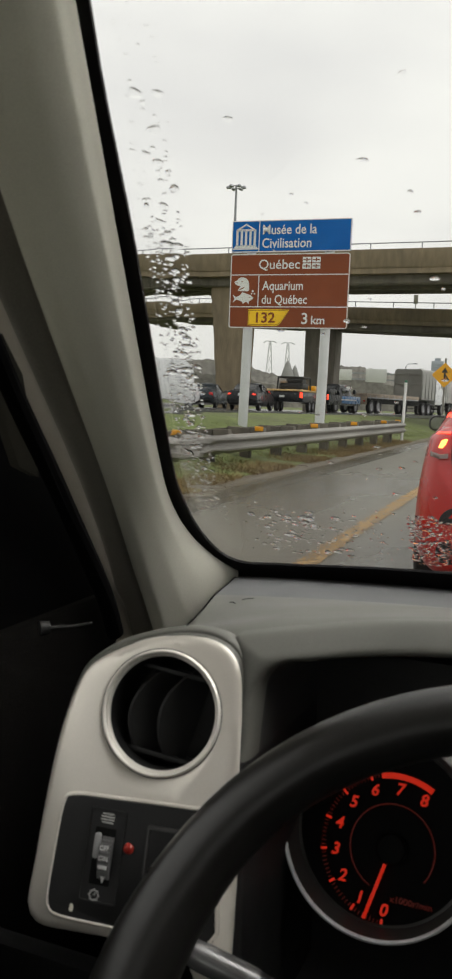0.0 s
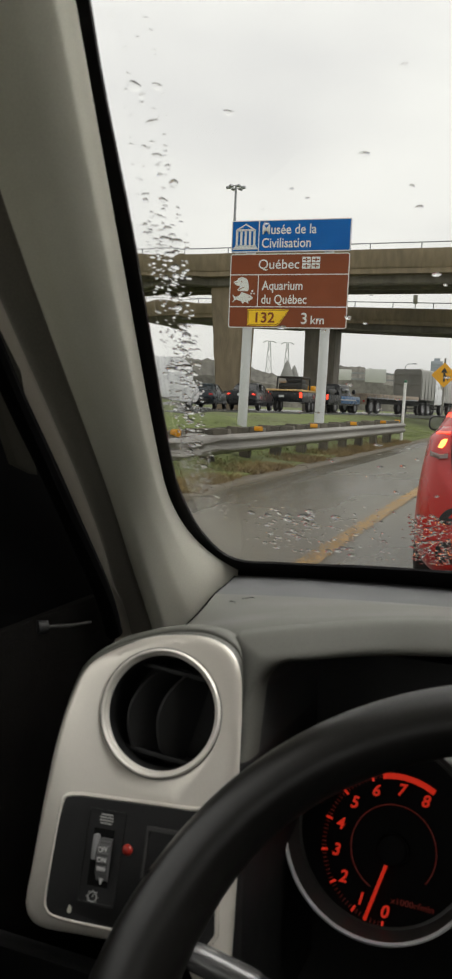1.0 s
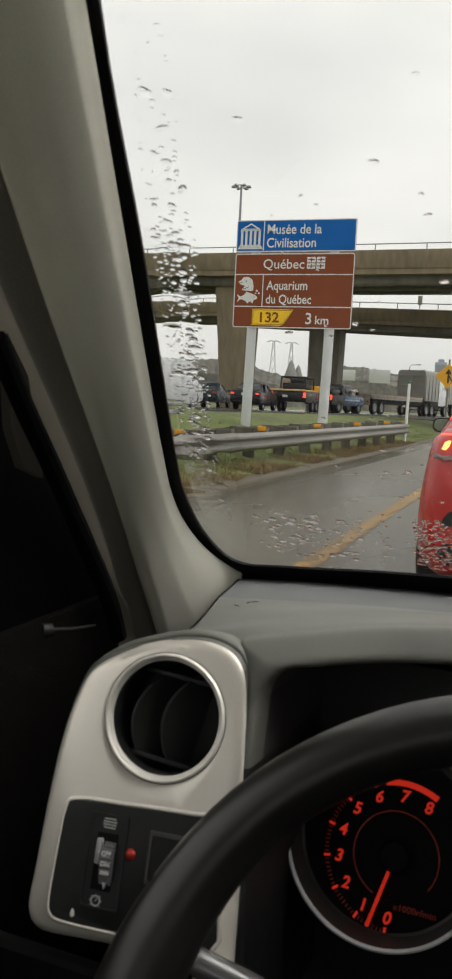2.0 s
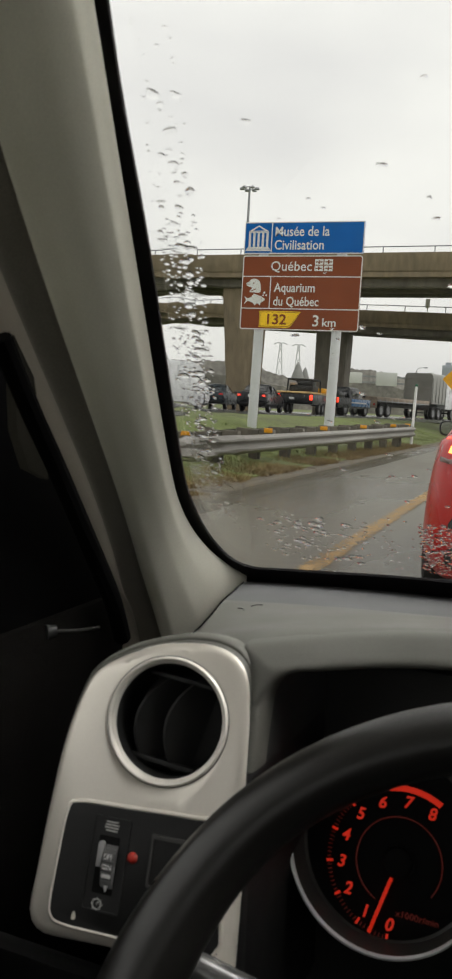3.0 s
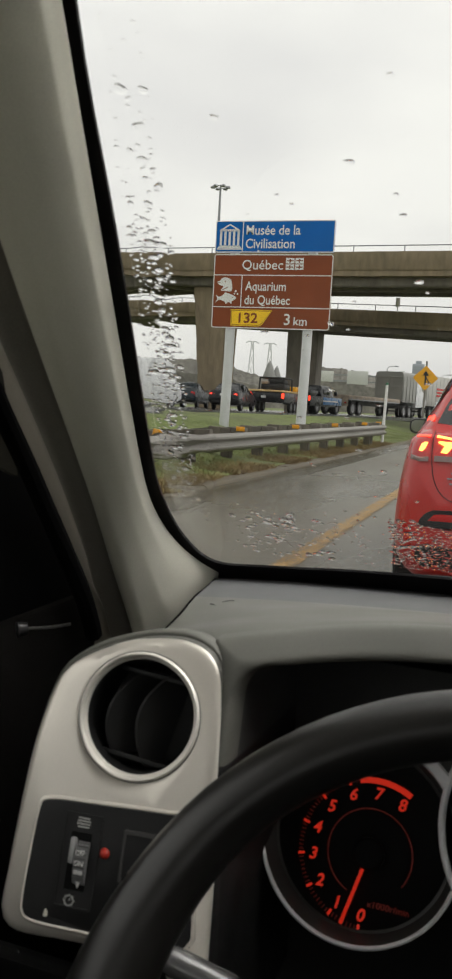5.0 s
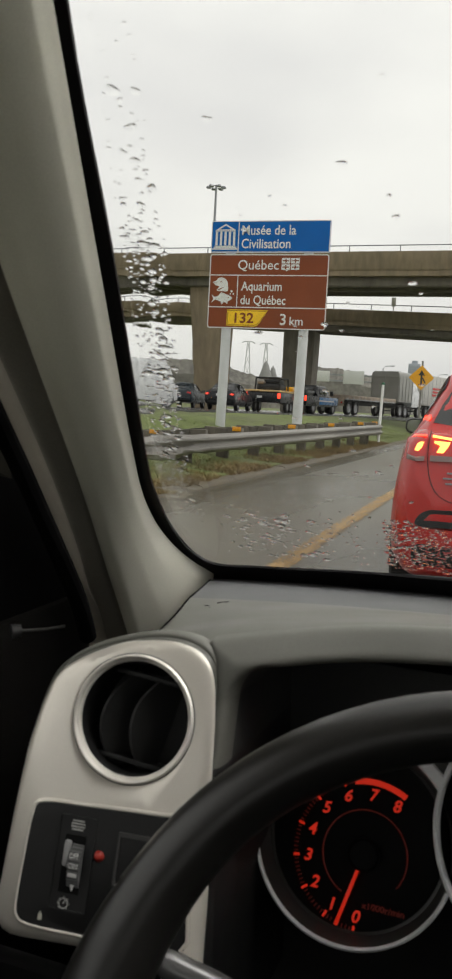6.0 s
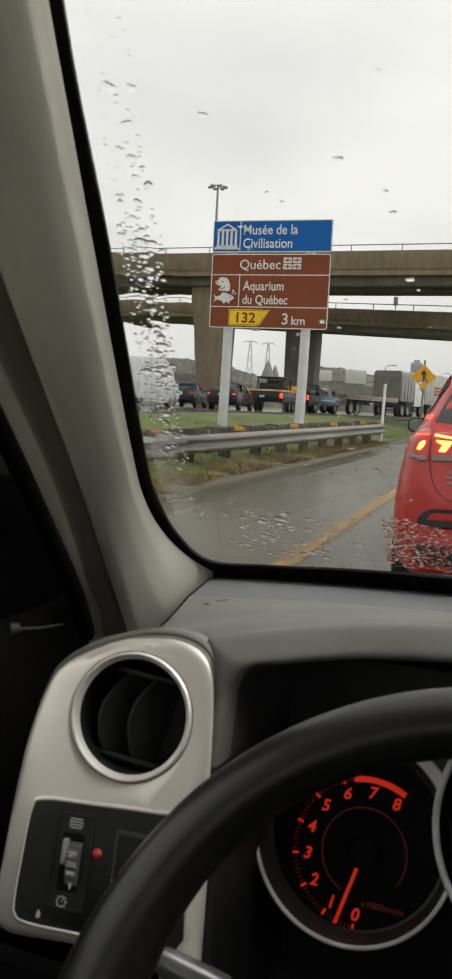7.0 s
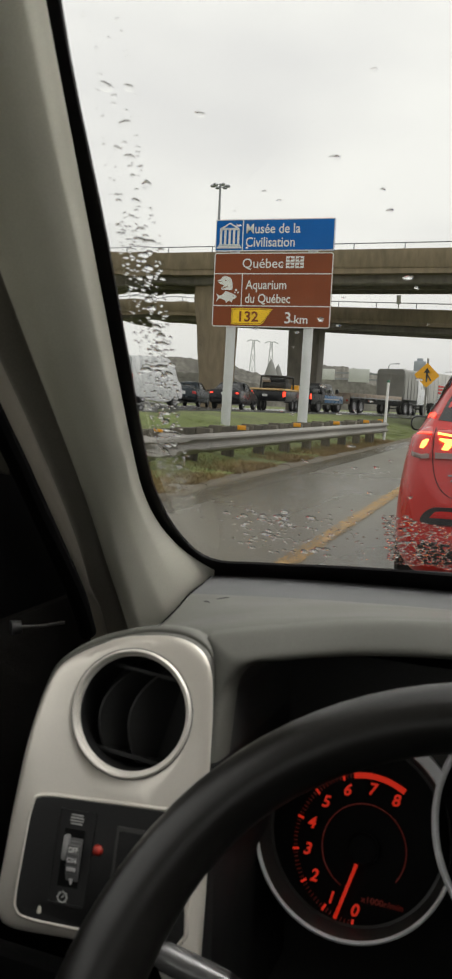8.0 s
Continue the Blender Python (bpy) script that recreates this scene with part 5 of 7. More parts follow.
loft(bm, [[tuple(a), tuple(b), tuple(b + Vector((-0.01, 0.004, 0))), tuple(a + Vector((-0.01, 0.004, 0)))] for a, b in ((Vector((-0.3397, 0.4371, 1.1906)), Vector((-0.3307, 0.4404, 1.1911))), (Vector((-0.3309, 0.4478, 1.1610)), Vector((-0.3195, 0.4519, 1.1608))), (Vector((-0.3324, 0.4542, 1.1256)), Vector((-0.3175, 0.4597, 1.1264))), (Vector((-0.3289, 0.4635, 1.1006)), Vector((-0.3163, 0.4674, 1.0948))))])
part("window_channel", bm, mat("window_channel_felt", (0.03, 0.027, 0.02), 0.8, vary=0.2, scale=20), door, "brownish window channel", world=True)
knob = thing("lock_knob", Matrix.Translation((-0.336, 0.502, 0.982)), "small grey lock knob on a thin rod on the door", "door lock")
bm = bmesh.new()
tube(bm, [Vector((-0.3363, 0.5016, 0.9820)), Vector((-0.3314, 0.5066, 0.9824))], [0.0055, 0.0045], 12)
part("knob", bm, BLACK_PLASTIC, knob, world=True)
bm = bmesh.new()
tube(bm, [Vector((-0.3314, 0.5066, 0.9824)), Vector((-0.3197, 0.5183, 0.9821)), Vector((-0.3085, 0.5279, 0.9838))], 0.0011, 6)
part("rod", bm, BEZEL, knob, world=True)

shell = thing("cabin_shell", Matrix.Translation((0.37, -0.6, 0.3)), "grey headliner and dark walls of the cabin", "car interior", kind="structure")
part("headliner", boxed(-0.48, 1.22, -2.2, 0.255, 1.46, 1.49), HEADLINER, shell, world=True)
part("floor_pan", boxed(-0.50, 1.24, -2.2, 0.95, 0.26, 0.29), BLACK_PLASTIC, shell, world=True)
part("bulkhead", boxed(-0.50, 1.24, 0.92, 0.95, 0.29, 0.93), BLACK_PLASTIC, shell, world=True)
part("side_panel", boxed(1.16, 1.24, -2.2, 0.90, 0.29, 0.95), BLACK_PLASTIC, shell, world=True)
part("side_panel", boxed(-0.50, -0.415, -2.2, -0.82, 0.29, 0.97), BLACK_PLASTIC, shell, world=True)
# unseen panels added where windows would be, to block light from the sides
part("side_panel", boxed(-0.47, -0.445, -2.2, -0.80, 0.96, 1.45), BLACK_PLASTIC, shell, world=True)
part("side_panel", boxed(1.19, 1.215, -2.2, -0.25, 0.94, 1.45), BLACK_PLASTIC, shell, world=True)
part("rear_panel", boxed(-0.50, 1.24, -2.24, -2.2, 0.29, 0.98), BLACK_PLASTIC, shell, world=True)
for x0, x1 in ((-0.50, -0.44), (1.18, 1.24)):
    for y0, y1 in ((-0.92, -0.80), (-2.2, -2.0)):
        part("body_pillar", boxed(x0, x1, y0, y1, 0.95, 1.47), HEADLINER, shell, world=True)
bm = bmesh.new()
tube(bm, [(1.08, 0.83, 0.96), (0.97, 0.36, 1.36), (0.95, 0.22, 1.47)], 0.05, 10)
part("body_pillar", bm, TRIM_GREY, shell, world=True)
# out of view; added black so the tops of the drops refract dark
bm = bmesh.new()
loft(bm, [[(x, y, z), (x, y + 0.004, z - 0.03)] + [(-x + 0.74, y + 0.004, z - 0.03), (-x + 0.74, y, z)] for x, y, z in ((-0.45, 0.875, 0.940), (-0.48, 1.05, 0.918), (-0.47, 1.4, 0.852), (-0.42, 1.75, 0.785), (-0.36, 1.9, 0.740))])
part("cowl", bm, SOFT_BLACK, shell, "unseen dark cowl and bonnet, added to darken the raindrops", world=True)
part("roof_rail", boxed(-0.46, -0.40, -2.2, 0.20, 1.40, 1.47, 0.01), HEADLINER, shell, world=True)
part("roof_rail", boxed(1.14, 1.20, -2.2, 0.20, 1.40, 1.47, 0.01), HEADLINER, shell, world=True)

# ---- dashboard ----
dash = thing("dashboard", Matrix.Translation((0.3, 0.65, 0.8)), "grey vinyl dashboard with silver trim round an air vent", "dashboard")


RIDGE = [(-0.42, 0.945), (-0.25, 0.983), (-0.211, 0.9985), (-0.148, 1.0143), (-0.089, 1.0240), (-0.035, 1.0305), (0.05, 1.0340), (0.20, 1.0330), (0.50, 1.020), (1.20, 0.995)]


def ridge(x):
    """Height of the crest of the pad along the car's width."""
    for (xa, za), (xb, zb) in zip(RIDGE, RIDGE[1:]):
        if x <= xb:
            return za + (zb - za) * (x - xa) / (xb - xa)
    return RIDGE[-1][1]


def crest(x):
    return sum(ridge(x + d) for d in (-0.03, -0.015, 0.0, 0.015, 0.03)) / 5


def base(x):
    return 0.982 - 0.15 * (min(max(x, -0.5), 0.6) - 0.02) ** 2


def pad_profile(x):
    """The pad from the foot of the glass to the hood, as (y, z), at x."""
    zr, zb = crest(x), base(x)
    yc = 0.682 + 0.065 * max(-0.33, min(0.0, x))            # where the pad steps up from the defroster panel
    zc = zb + 0.0114 - 0.06 * (yc - 0.698)
    low = max(0.0, min(1.0, (x + 0.168) / 0.03))            # it dives under the rolled edge of the hood
    pts = [(0.93, zb - 0.006), (0.86, zb - 0.001), (0.80, zb + 0.004), (0.411 + yc / 2, zb + 0.007), (yc + 0.012, zc - 0.0012), (yc + 0.0035, zc - 0.0008)]
    pts += [(yc + (0.505 - yc) * t, zc + (zr + 0.0006 - 0.0022 * low - zc) * t ** 0.93) for t in [j / 12 for j in range(13)]]
    return pts + [(0.495, zr + 0.0003 - 0.0030 * low), (0.487, zr - 0.0005 - 0.0045 * low), (0.474 + 0.010 * low, zr - 0.003 - 0.005 * low)]


bm = bmesh.new()
rings = []
for i in range(81):
    x = -0.40 + 0.0075 * i if i < 50 else -0.025 + 1.185 * (i - 50) / 30
    ring = []
    for j, (y, z) in enumerate(pad_profile(x)):
        rim = -0.2766 - 0.235 * (y - 0.7024)                # the pad ends beside the foot of the pillar trim
        xe = x if x > -0.10 else rim + (x + 0.40) / 0.30 * (-0.10 - rim)
        ring.append((xe, *pad_profile(xe)[j]))
    rings.append(ring)
rings.insert(0, [(x - 0.002, y, z - 0.04) for x, y, z in rings[0]])
loft(bm, [r[5:] for r in rings], closed=False)
top_pad = part("top_pad", bm, DASH_GREY, dash, "grained grey vinyl top pad", world=True, sharp=75)
bm = bmesh.new()
loft(bm, [r[:6] for r in rings], closed=False)
part("defroster_panel", bm, DASH_UPPER, dash, "darker panel along the foot of the glass", world=True, sharp=75)
bm = bmesh.new()
for cx, cy, sgn in ((-0.2420, 0.6235, 1), (-0.2265, 0.6420, -1)):
    a0 = [Vector((cx + 0.008 * math.cos(t) * sgn, cy + 0.010 * math.sin(t), 0.0)) for t in (0.2, 0.5, 0.8, 1.1, 1.5)]
    tube(bm, [Vector((q.x, q.y, base(q.x) + 0.0136 + (crest(q.x) + 0.0006 - base(q.x) - 0.0128) * ((0.667 - q.y) / 0.162) ** 0.93)) for q in a0], 0.0004, 5)
part("clip_slot", bm, BLACK_PLASTIC, dash, "two small dark clip slots", world=True)

# dark gap between the pad and the pillar's foot
bm = bmesh.new()
gap = []
for i in range(13):
    y = 0.80 - 0.025 * i
    x = -0.2766 - 0.235 * (y - 0.7024)
    prof = sorted(pad_profile(x))
    z = next(za + (zb - za) * (y - ya) / (yb - ya) for (ya, za), (yb, zb) in zip(prof, prof[1:]) if ya <= y <= yb)
    gap.append((x - 0.0004, y, z - 0.0002))
tube(bm, gap, 0.0008, 6)
part("gap_seal", bm, SOFT_BLACK, dash, "thin dark gap along the pillar foot", world=True)

# the instrument hood: one rolled edge along the pad, round the corner and down beside the silver panel
lip = [Vector((x, 0.0, crest(x) - 0.0160)) for x in (1.16, 0.80, 0.50, 0.35, 0.20, 0.12, 0.05, 0.01, -0.02, -0.04, -0.06, -0.08, -0.10, -0.112, -0.122, -0.128)]
corner_r = 0.024
cx, cz = -0.134, lip[-1].z - 0.0005 - corner_r
lip += [Vector((cx - corner_r * math.sin(radians(a)), 0.0, cz + corner_r * math.cos(radians(a)))) for a in (10, 25, 40, 55, 70, 82, 90)]
lip += [Vector((-0.158 + 0.0004 * q, 0.0, cz - 0.016 * q)) for q in range(1, 15)]
lip = smooth_path(lip, 5)
HOOD = [(0.0050, 0.535), (0.0150, 0.503), (0.0157, 0.494), (0.0148, 0.4875), (0.0112, 0.4825), (0.0065, 0.4775), (0.0022, 0.4738), (-0.0012, 0.4745), (-0.0032, 0.4810), (-0.0040, 0.492), (-0.0040, 0.515), (-0.0040, 0.560), (-0.0040, 0.605)]
hood_rows = []
run = [0.0]
for p, q in zip(lip, lip[1:]):
    run.append(run[-1] + (q - p).length)
run0 = next(d for p, d in zip(lip, run) if p.x < -0.075)
run1 = next(d for p, d in zip(lip, run) if p.z < cz - 0.012)
for i, p in enumerate(lip):
    d = (lip[min(i + 1, len(lip) - 1)] - lip[max(i - 1, 0)]).normalized()
    out = Vector((d.z, 0.0, -d.x))                     # away from the opening
    turned = max(0.0, min(1.0, -out.x))                # 0 along the top, 1 beside the panel
    lean = max(0.0, min(1.0, (run[i] - run0) / (run1 - run0)))
    lean = lean * lean * (3 - 2 * lean)
    shift = lean * (0.446 + 0.312 * (min(p.z, cz) - 0.963) - 0.4725)      # beside the panel the edge leans with it
    square = 1.0 / max(abs(out.z) / (corner_r + 0.016), turned / (corner_r + 0.018), 1e-6) - corner_r
    spread = min(1.75, square / 0.016) if turned > 0.02 else 1.0     # the outside of the corner is square
    row = []
    for q in smooth_path([(o, y, 0) for o, y in HOOD], 3):
        o = q.x * (spread if q.x > 0 else 1.0) - (0.28 - 0.20 * turned) * max(0.0, q.y - 0.492)
        place = p + out * o
        if q.x > 0:
            place.z = min(place.z, crest(place.x) - 0.016 + q.x)
        row.append(place + Vector((0.0, q.y + shift * max(0.0, min(1.0, (0.60 - q.y) / 0.08)), 0.0)))
    hood_rows.append(row)
bm = bmesh.new()
# below this split and inside the roll, darker materials paint the hood's shade
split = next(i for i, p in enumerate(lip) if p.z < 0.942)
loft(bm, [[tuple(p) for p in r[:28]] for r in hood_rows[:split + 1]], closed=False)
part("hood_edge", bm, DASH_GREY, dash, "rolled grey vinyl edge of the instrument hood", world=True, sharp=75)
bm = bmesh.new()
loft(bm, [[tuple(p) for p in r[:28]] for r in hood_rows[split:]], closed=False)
part("lower_cheek", bm, BLACK_PLASTIC, dash, "lower hood edge beside the silver panel, blackened for shade", world=True, sharp=75)
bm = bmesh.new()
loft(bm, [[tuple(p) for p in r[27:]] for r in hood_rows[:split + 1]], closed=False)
part("hood_wall", bm, HOOD_SHADE, dash, "inner wall of the instrument hood, shade in its colour", world=True, sharp=75)
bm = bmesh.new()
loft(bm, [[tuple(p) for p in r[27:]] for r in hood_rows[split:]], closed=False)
part("lower_wall", bm, BLACK_PLASTIC, dash, "wall beside the dials, blackened for shade", world=True, sharp=75)
part("hood_back", boxed(-0.20, 0.30, 0.60, 0.62, 0.60, 0.99), HOOD_SHADE, dash, world=True)
bm = bmesh.new()
box(bm, -0.40, 1.15, 0.50, 0.52, 0.40, 0.735, 0.006)
box(bm, 0.22, 1.15, 0.49, 0.52, 0.70, 0.99, 0.01)
part("lower_dash", bm, BLACK_PLASTIC, dash, "black lower dashboard", world=True)

# silver panel with the round vent
PAN_O = Vector((-0.209, 0.439, 0.963))
PAN = axes(PAN_O, Vector((0.995, 0.105, 0.0)).normalized(), Vector((-0.031, 0.298, 0.954)).normalized(), Vector((0.10, -0.949, 0.30)).normalized()) @ Matrix.Scale(0.001, 4)
OUTLINE = [(-60, 5), (-52, 23), (-33.5, 36), (-13, 44), (6, 48.5), (25, 48.5), (39, 42.5), (46.5, 31), (50, 12), (53.5, -25), (56, -77), (58, -125), (60, -160), (54, -168), (47, -160), (38, -138), (26, -131), (-11, -130), (-33, -130.5), (-56, -131), (-65.5, -127), (-69.5, -119), (-69, -100), (-68, -62), (-65.5, -24)]
outline = [(p.x, p.y) for p in smooth_path([(x, y, 0) for x, y in OUTLINE], 12, True)]


def reach(a):
    """How far the panel's outline lies from the vent's centre in direction a."""
    best = 40.0
    c, s = math.cos(a), math.sin(a)
    k = len(outline)
    for i in range(k):
        (x1, y1), (x2, y2) = outline[i], outline[(i + 1) % k]
        dx, dy = x2 - x1, y2 - y1
        den = c * dy - s * dx
        if abs(den) > 1e-9:
            t, q = (x1 * dy - y1 * dx) / den, (x1 * s - y1 * c) / den
            if t > 0 and -1e-6 <= q <= 1 + 1e-6:
                best = max(best, t)
    return best


bm = bmesh.new()
SEG = 180
rings = []
far = [reach(2 * math.pi * i / SEG) for i in range(SEG)]
for kind, w in (("hole", -14), ("hole", -1.0), ("lip", 0.15), (0.12, 0.1), (0.35, 0.0), (0.6, -0.3), ("e7", -0.8), ("e4", -1.8), ("e2", -3.4), ("e1", -5.2), ("e0", -8.0), ("e0", -22)):
    ring = []
    for i in range(SEG):
        a = 2 * math.pi * i / SEG
        f = far[i]
        if kind == "hole":
            r = 36.6
        elif kind == "lip":
            r = 37.4
        elif isinstance(kind, float):
            r = 37.4 + (f - 37.4) * kind * (0.6 + 0.3 * min(1.0, (f - 37.4) / 40.0))
        else:
            k = {"e7": 7.0, "e4": 4.0, "e2": 2.0, "e1": 0.8, "e0": 0.0}[kind]
            r = max(37.6, f - k * min(1.0, (f - 37.4) / 12.0))
        ring.append((r * math.cos(a), r * math.sin(a), w))
    rings.append(ring)
loft(bm, rings, caps=False)
bm.transform(PAN)
panel = part("trim_panel", bm, SILVER, dash, "satin silver trim panel", world=True, sharp=70)
bm = bmesh.new()
rings = []
for w, s, up in ((-3, 0.96, 0.0), (-6, 1.0, 0.0), (-5.6, 1.002, 1.0), (-6.5, 1.004, 2.5), (-10, 1.006, 4.0), (-20, 1.006, 5.0), (-40, 1.0, 5.0), (-80, 0.97, 4.0), (-150, 0.92, 2.0)):
    rings.append([(x * s, (y * s if y > -60 else y + 1.5) + up * min(1.0, max(0.0, (y + 5.0) / 40.0)), w) for x, y in outline])
upper_arc = [i for i, (x, y) in enumerate(outline) if y > -2.0]
lower_arc = [i for i, (x, y) in enumerate(outline) if y <= -2.0]
turn_at = next(k for k in range(len(upper_arc)) if k and upper_arc[k] != upper_arc[k - 1] + 1) if upper_arc[-1] - upper_arc[0] != len(upper_arc) - 1 else 0
upper_arc = upper_arc[turn_at:] + upper_arc[:turn_at]
loft(bm, [[r[i] for i in upper_arc] for r in rings], closed=False)
bm.transform(PAN)
part("panel_surround", bm, DASH_GREY, dash, "grey vinyl pod over the silver panel", world=True, sharp=70)
# same pod, its sides coloured black to stand for the shade there
bm = bmesh.new()
loft(bm, [[r[i] for i in [upper_arc[-1]] + lower_arc + [upper_arc[0]]] for r in rings], closed=False)
bm.transform(PAN)
part("panel_surround", bm, BLACK_PLASTIC, dash, "sides of the pod behind the silver panel, blackened for shade", world=True, sharp=70)

bm = bmesh.new()
lathe(bm, [(36.9, -6), (37.3, 0.4), (37.0, 1.6), (36.0, 2.3), (35.0, 2.0), (34.4, 0.9), (34.2, -0.4), (33.6, -0.6), (33.2, -1.2), (33.0, -5), (33.0, -12)], 72, PAN)
part("vent_ring", bm, SATIN_SILVER, panel, "bright silver vent ring", world=True, sharp=50)
bm = bmesh.new()
lathe(bm, [(37.2, 0.2), (37.25, 0.55), (37.8, 0.5), (37.85, 0.0)], 72, PAN)
part("ring_groove", bm, DASH_GREY, panel, "thin dark joint round the vent ring", world=True, sharp=50)
bm = bmesh.new()
lathe(bm, [(33.1, -3), (32.6, -4), (32.4, -42), (0.0, -42)], 48, PAN)
part("vent_well", bm, BLACK_PLASTIC, panel, "black round vent", world=True)


def vane(u0, turn_deg, half):
    """A vertical vane with a bowed front edge, turned about its upright pivot."""
    bm = bmesh.new()
    rings = []
    for i in range(17):
        t = -1 + 2 * i / 16
        y = half * t
        front = -3.0 - 15.0 * (t * t)
        back = -30.0
        ring = []
        for x, z in ((-0.9, back), (-1.3, (front + back) / 2), (-1.0, front - 1.2), (0, front), (1.0, front - 1.2), (1.3, (front + back) / 2), (0.9, back)):
            ring.append((x, y, z))
        rings.append(ring)
    loft(bm, rings)
    m = PAN @ Matrix.Translation((u0, 0, 0)) @ Matrix.Rotation(radians(-13), 4, "Z") @ Matrix.Translation((0, 0, -14)) @ Matrix.Rotation(radians(turn_deg), 4, "Y") @ Matrix.Translation((0, 0, 14))
    bm.transform(m)
    return bm


for u0, half in ((-14.0, 28.5), (5.0, 29.5)):
    part("vane", vane(u0, -50, half), BLACK_PLASTIC, panel, "thick black vent vane", world=True)
bm = bmesh.new()
box(bm, -22, 26, 22.5, 25.5, -30, -13, 0.8, PAN @ Matrix.Rotation(radians(-7), 4, "Z"))
part("vane", bm, BLACK_PLASTIC, panel, "black cross vane", world=True)
bm = bmesh.new()
box(bm, -26, 20, -27.5, -24.5, -30, -13, 0.8, PAN @ Matrix.Rotation(radians(-7), 4, "Z"))
part("vane", bm, BLACK_PLASTIC, panel, "black cross vane", world=True)

# switch plate with dimmer wheel, warning lamp and mirror switch
PLATE = [(p.x, p.y) for p in smooth_path([(-47, -53.5, 0), (-53, -60, 0), (-54.5, -85, 0), (-55, -110, 0), (-53, -118, 0), (-45, -121.3, 0), (-14, -121.5, 0), (44, -121, 0), (46, -90, 0), (45, -52, 0), (26, -50.5, 0), (-20, -52, 0)], 6, True)]
bm = bmesh.new()
prism(bm, PLATE, -3, 0.9, PAN, 0.5)
switches = part("switch_plate", bm, BLACK_PLASTIC, dash, "black switch plate set in the silver panel", world=True, sharp=50)
bm = bmesh.new()
tube(bm, [(x, y, -0.2) for x, y in PLATE[::2]], 1.5, 8, True)
bm.transform(PAN)
part("plate_lip", bm, SILVER, panel, "thin silver lip round the switch plate", world=True, sharp=80)
LEANING = PAN @ Matrix.Translation((-24, -84, 0))
bm = bmesh.new()
out, inn = rounded(-11.5, 12.0, -26.5, 25.5, 1.5), rounded(-10.3, 10.8, -25.3, 24.3, 1.0)
rings = [[(x, y, 0.5) for x, y in out], [(x, y, 1.7) for x, y in out], [(x, y, 1.7) for x, y in inn], [(x, y, 1.0) for x, y in inn]]
loft(bm, rings, caps=False)
bm.faces.new([bm.verts.new((x, y, 1.05)) for x, y in inn])
bm.transform(LEANING)
part("switch_module", bm, BLACK_PLASTIC, switches, world=True, sharp=40)
bm = bmesh.new()
box(bm, -6.0, 6.5, -16.5, 15.0, 0.8, 1.35, 0, LEANING)
part("wheel_slot", bm, GLOSS_BLACK, switches, world=True)
bm = bmesh.new()
k = 40
rings = []
for i in range(2 * k + 1):
    a = math.pi * (i / (2 * k))
    r = 15.0 if (i // 2) % 2 else 14.3
    rings.append([(-1.0, -1 + r * math.cos(a), -4.5 + r * 0.68 * math.sin(a)), (6.2, -1 + r * math.cos(a), -4.5 + r * 0.68 * math.sin(a)), (6.2, -1 + 8 * math.cos(a), -4.5), (-1.0, -1 + 8 * math.cos(a), -4.5)])
loft(bm, rings)
bm.transform(LEANING)
part("dimmer_wheel", bm, mat("wheel_grey_plastic", (0.10, 0.10, 0.10), 0.35, vary=0.05), switches, "ribbed dark dimmer wheel", world=True, sharp=30)
bm = bmesh.new()
box(bm, -5.2, -1.6, -2.0, 12.0, 0.5, 4.8, 1.2, LEANING)
part("rocker_side", bm, mat("rocker_grey", (0.28, 0.28, 0.28), 0.3, vary=0.05), switches, world=True)
for text, v0, h in (("OFF", 3.4, 3.0), ("ON", -2.0, 2.6)):
    words("legend", text, -0.2, 5.4, v0, h, switches, ICON_PALE, LEANING, 6.3, 0.012)
bm = bmesh.new()
box(bm, -0.2, 5.2, -7.0, -4.6, 4.0, 5.6, 0.5, LEANING)
part("legend", bm, mat("legend_white", (0.5, 0.5, 0.49), 0.4), switches, world=True)
bm = bmesh.new()
prism(bm, [(0.2, -9.2), (4.4, -9.2), (2.3, -15.0)], 1.4, 2.4, LEANING)
part("legend", bm, ICON_PALE, switches, world=True)
bm = bmesh.new()
for q in range(4):
    box(bm, -4.0 + 0.6 * abs(q - 1.5), 5.0 - 0.6 * abs(q - 1.5), 17.6 + 1.6 * q, 18.4 + 1.6 * q, 1.1, 1.3, 0, LEANING)
part("lamp_symbol", bm, ICON, switches, world=True)
bm = bmesh.new()
lathe(bm, [(3.0, 1.15), (3.0, 1.35), (2.3, 1.35), (2.3, 1.15)], 24, LEANING @ Matrix.Translation((-1.8, -22.3, 0)))
bm2 = LEANING @ Matrix.Translation((-1.8, -22.3, 0))
box(bm, -0.3, 0.3, -0.2, 1.8, 1.15, 1.35, 0, bm2 @ Matrix.Rotation(radians(-35), 4, "Z"))
for q in range(8):
    box(bm, 3.2, 3.7, -0.3, 0.3, 1.15, 1.3, 0, bm2 @ Matrix.Rotation(radians(45 * q), 4, "Z"))
part("dial_symbol", bm, ICON, switches, world=True)
bm = bmesh.new()
lathe(bm, [(3.2, 0.8), (3.2, 1.2), (2.9, 2.0), (2.0, 2.9), (1.0, 3.3), (0.0, 3.4)], 20, PAN @ Matrix.Translation((-8.5, -78.1, 0)))
part("warning_lamp", bm, LED_OFF, switches, "small red lamp lens", world=True)
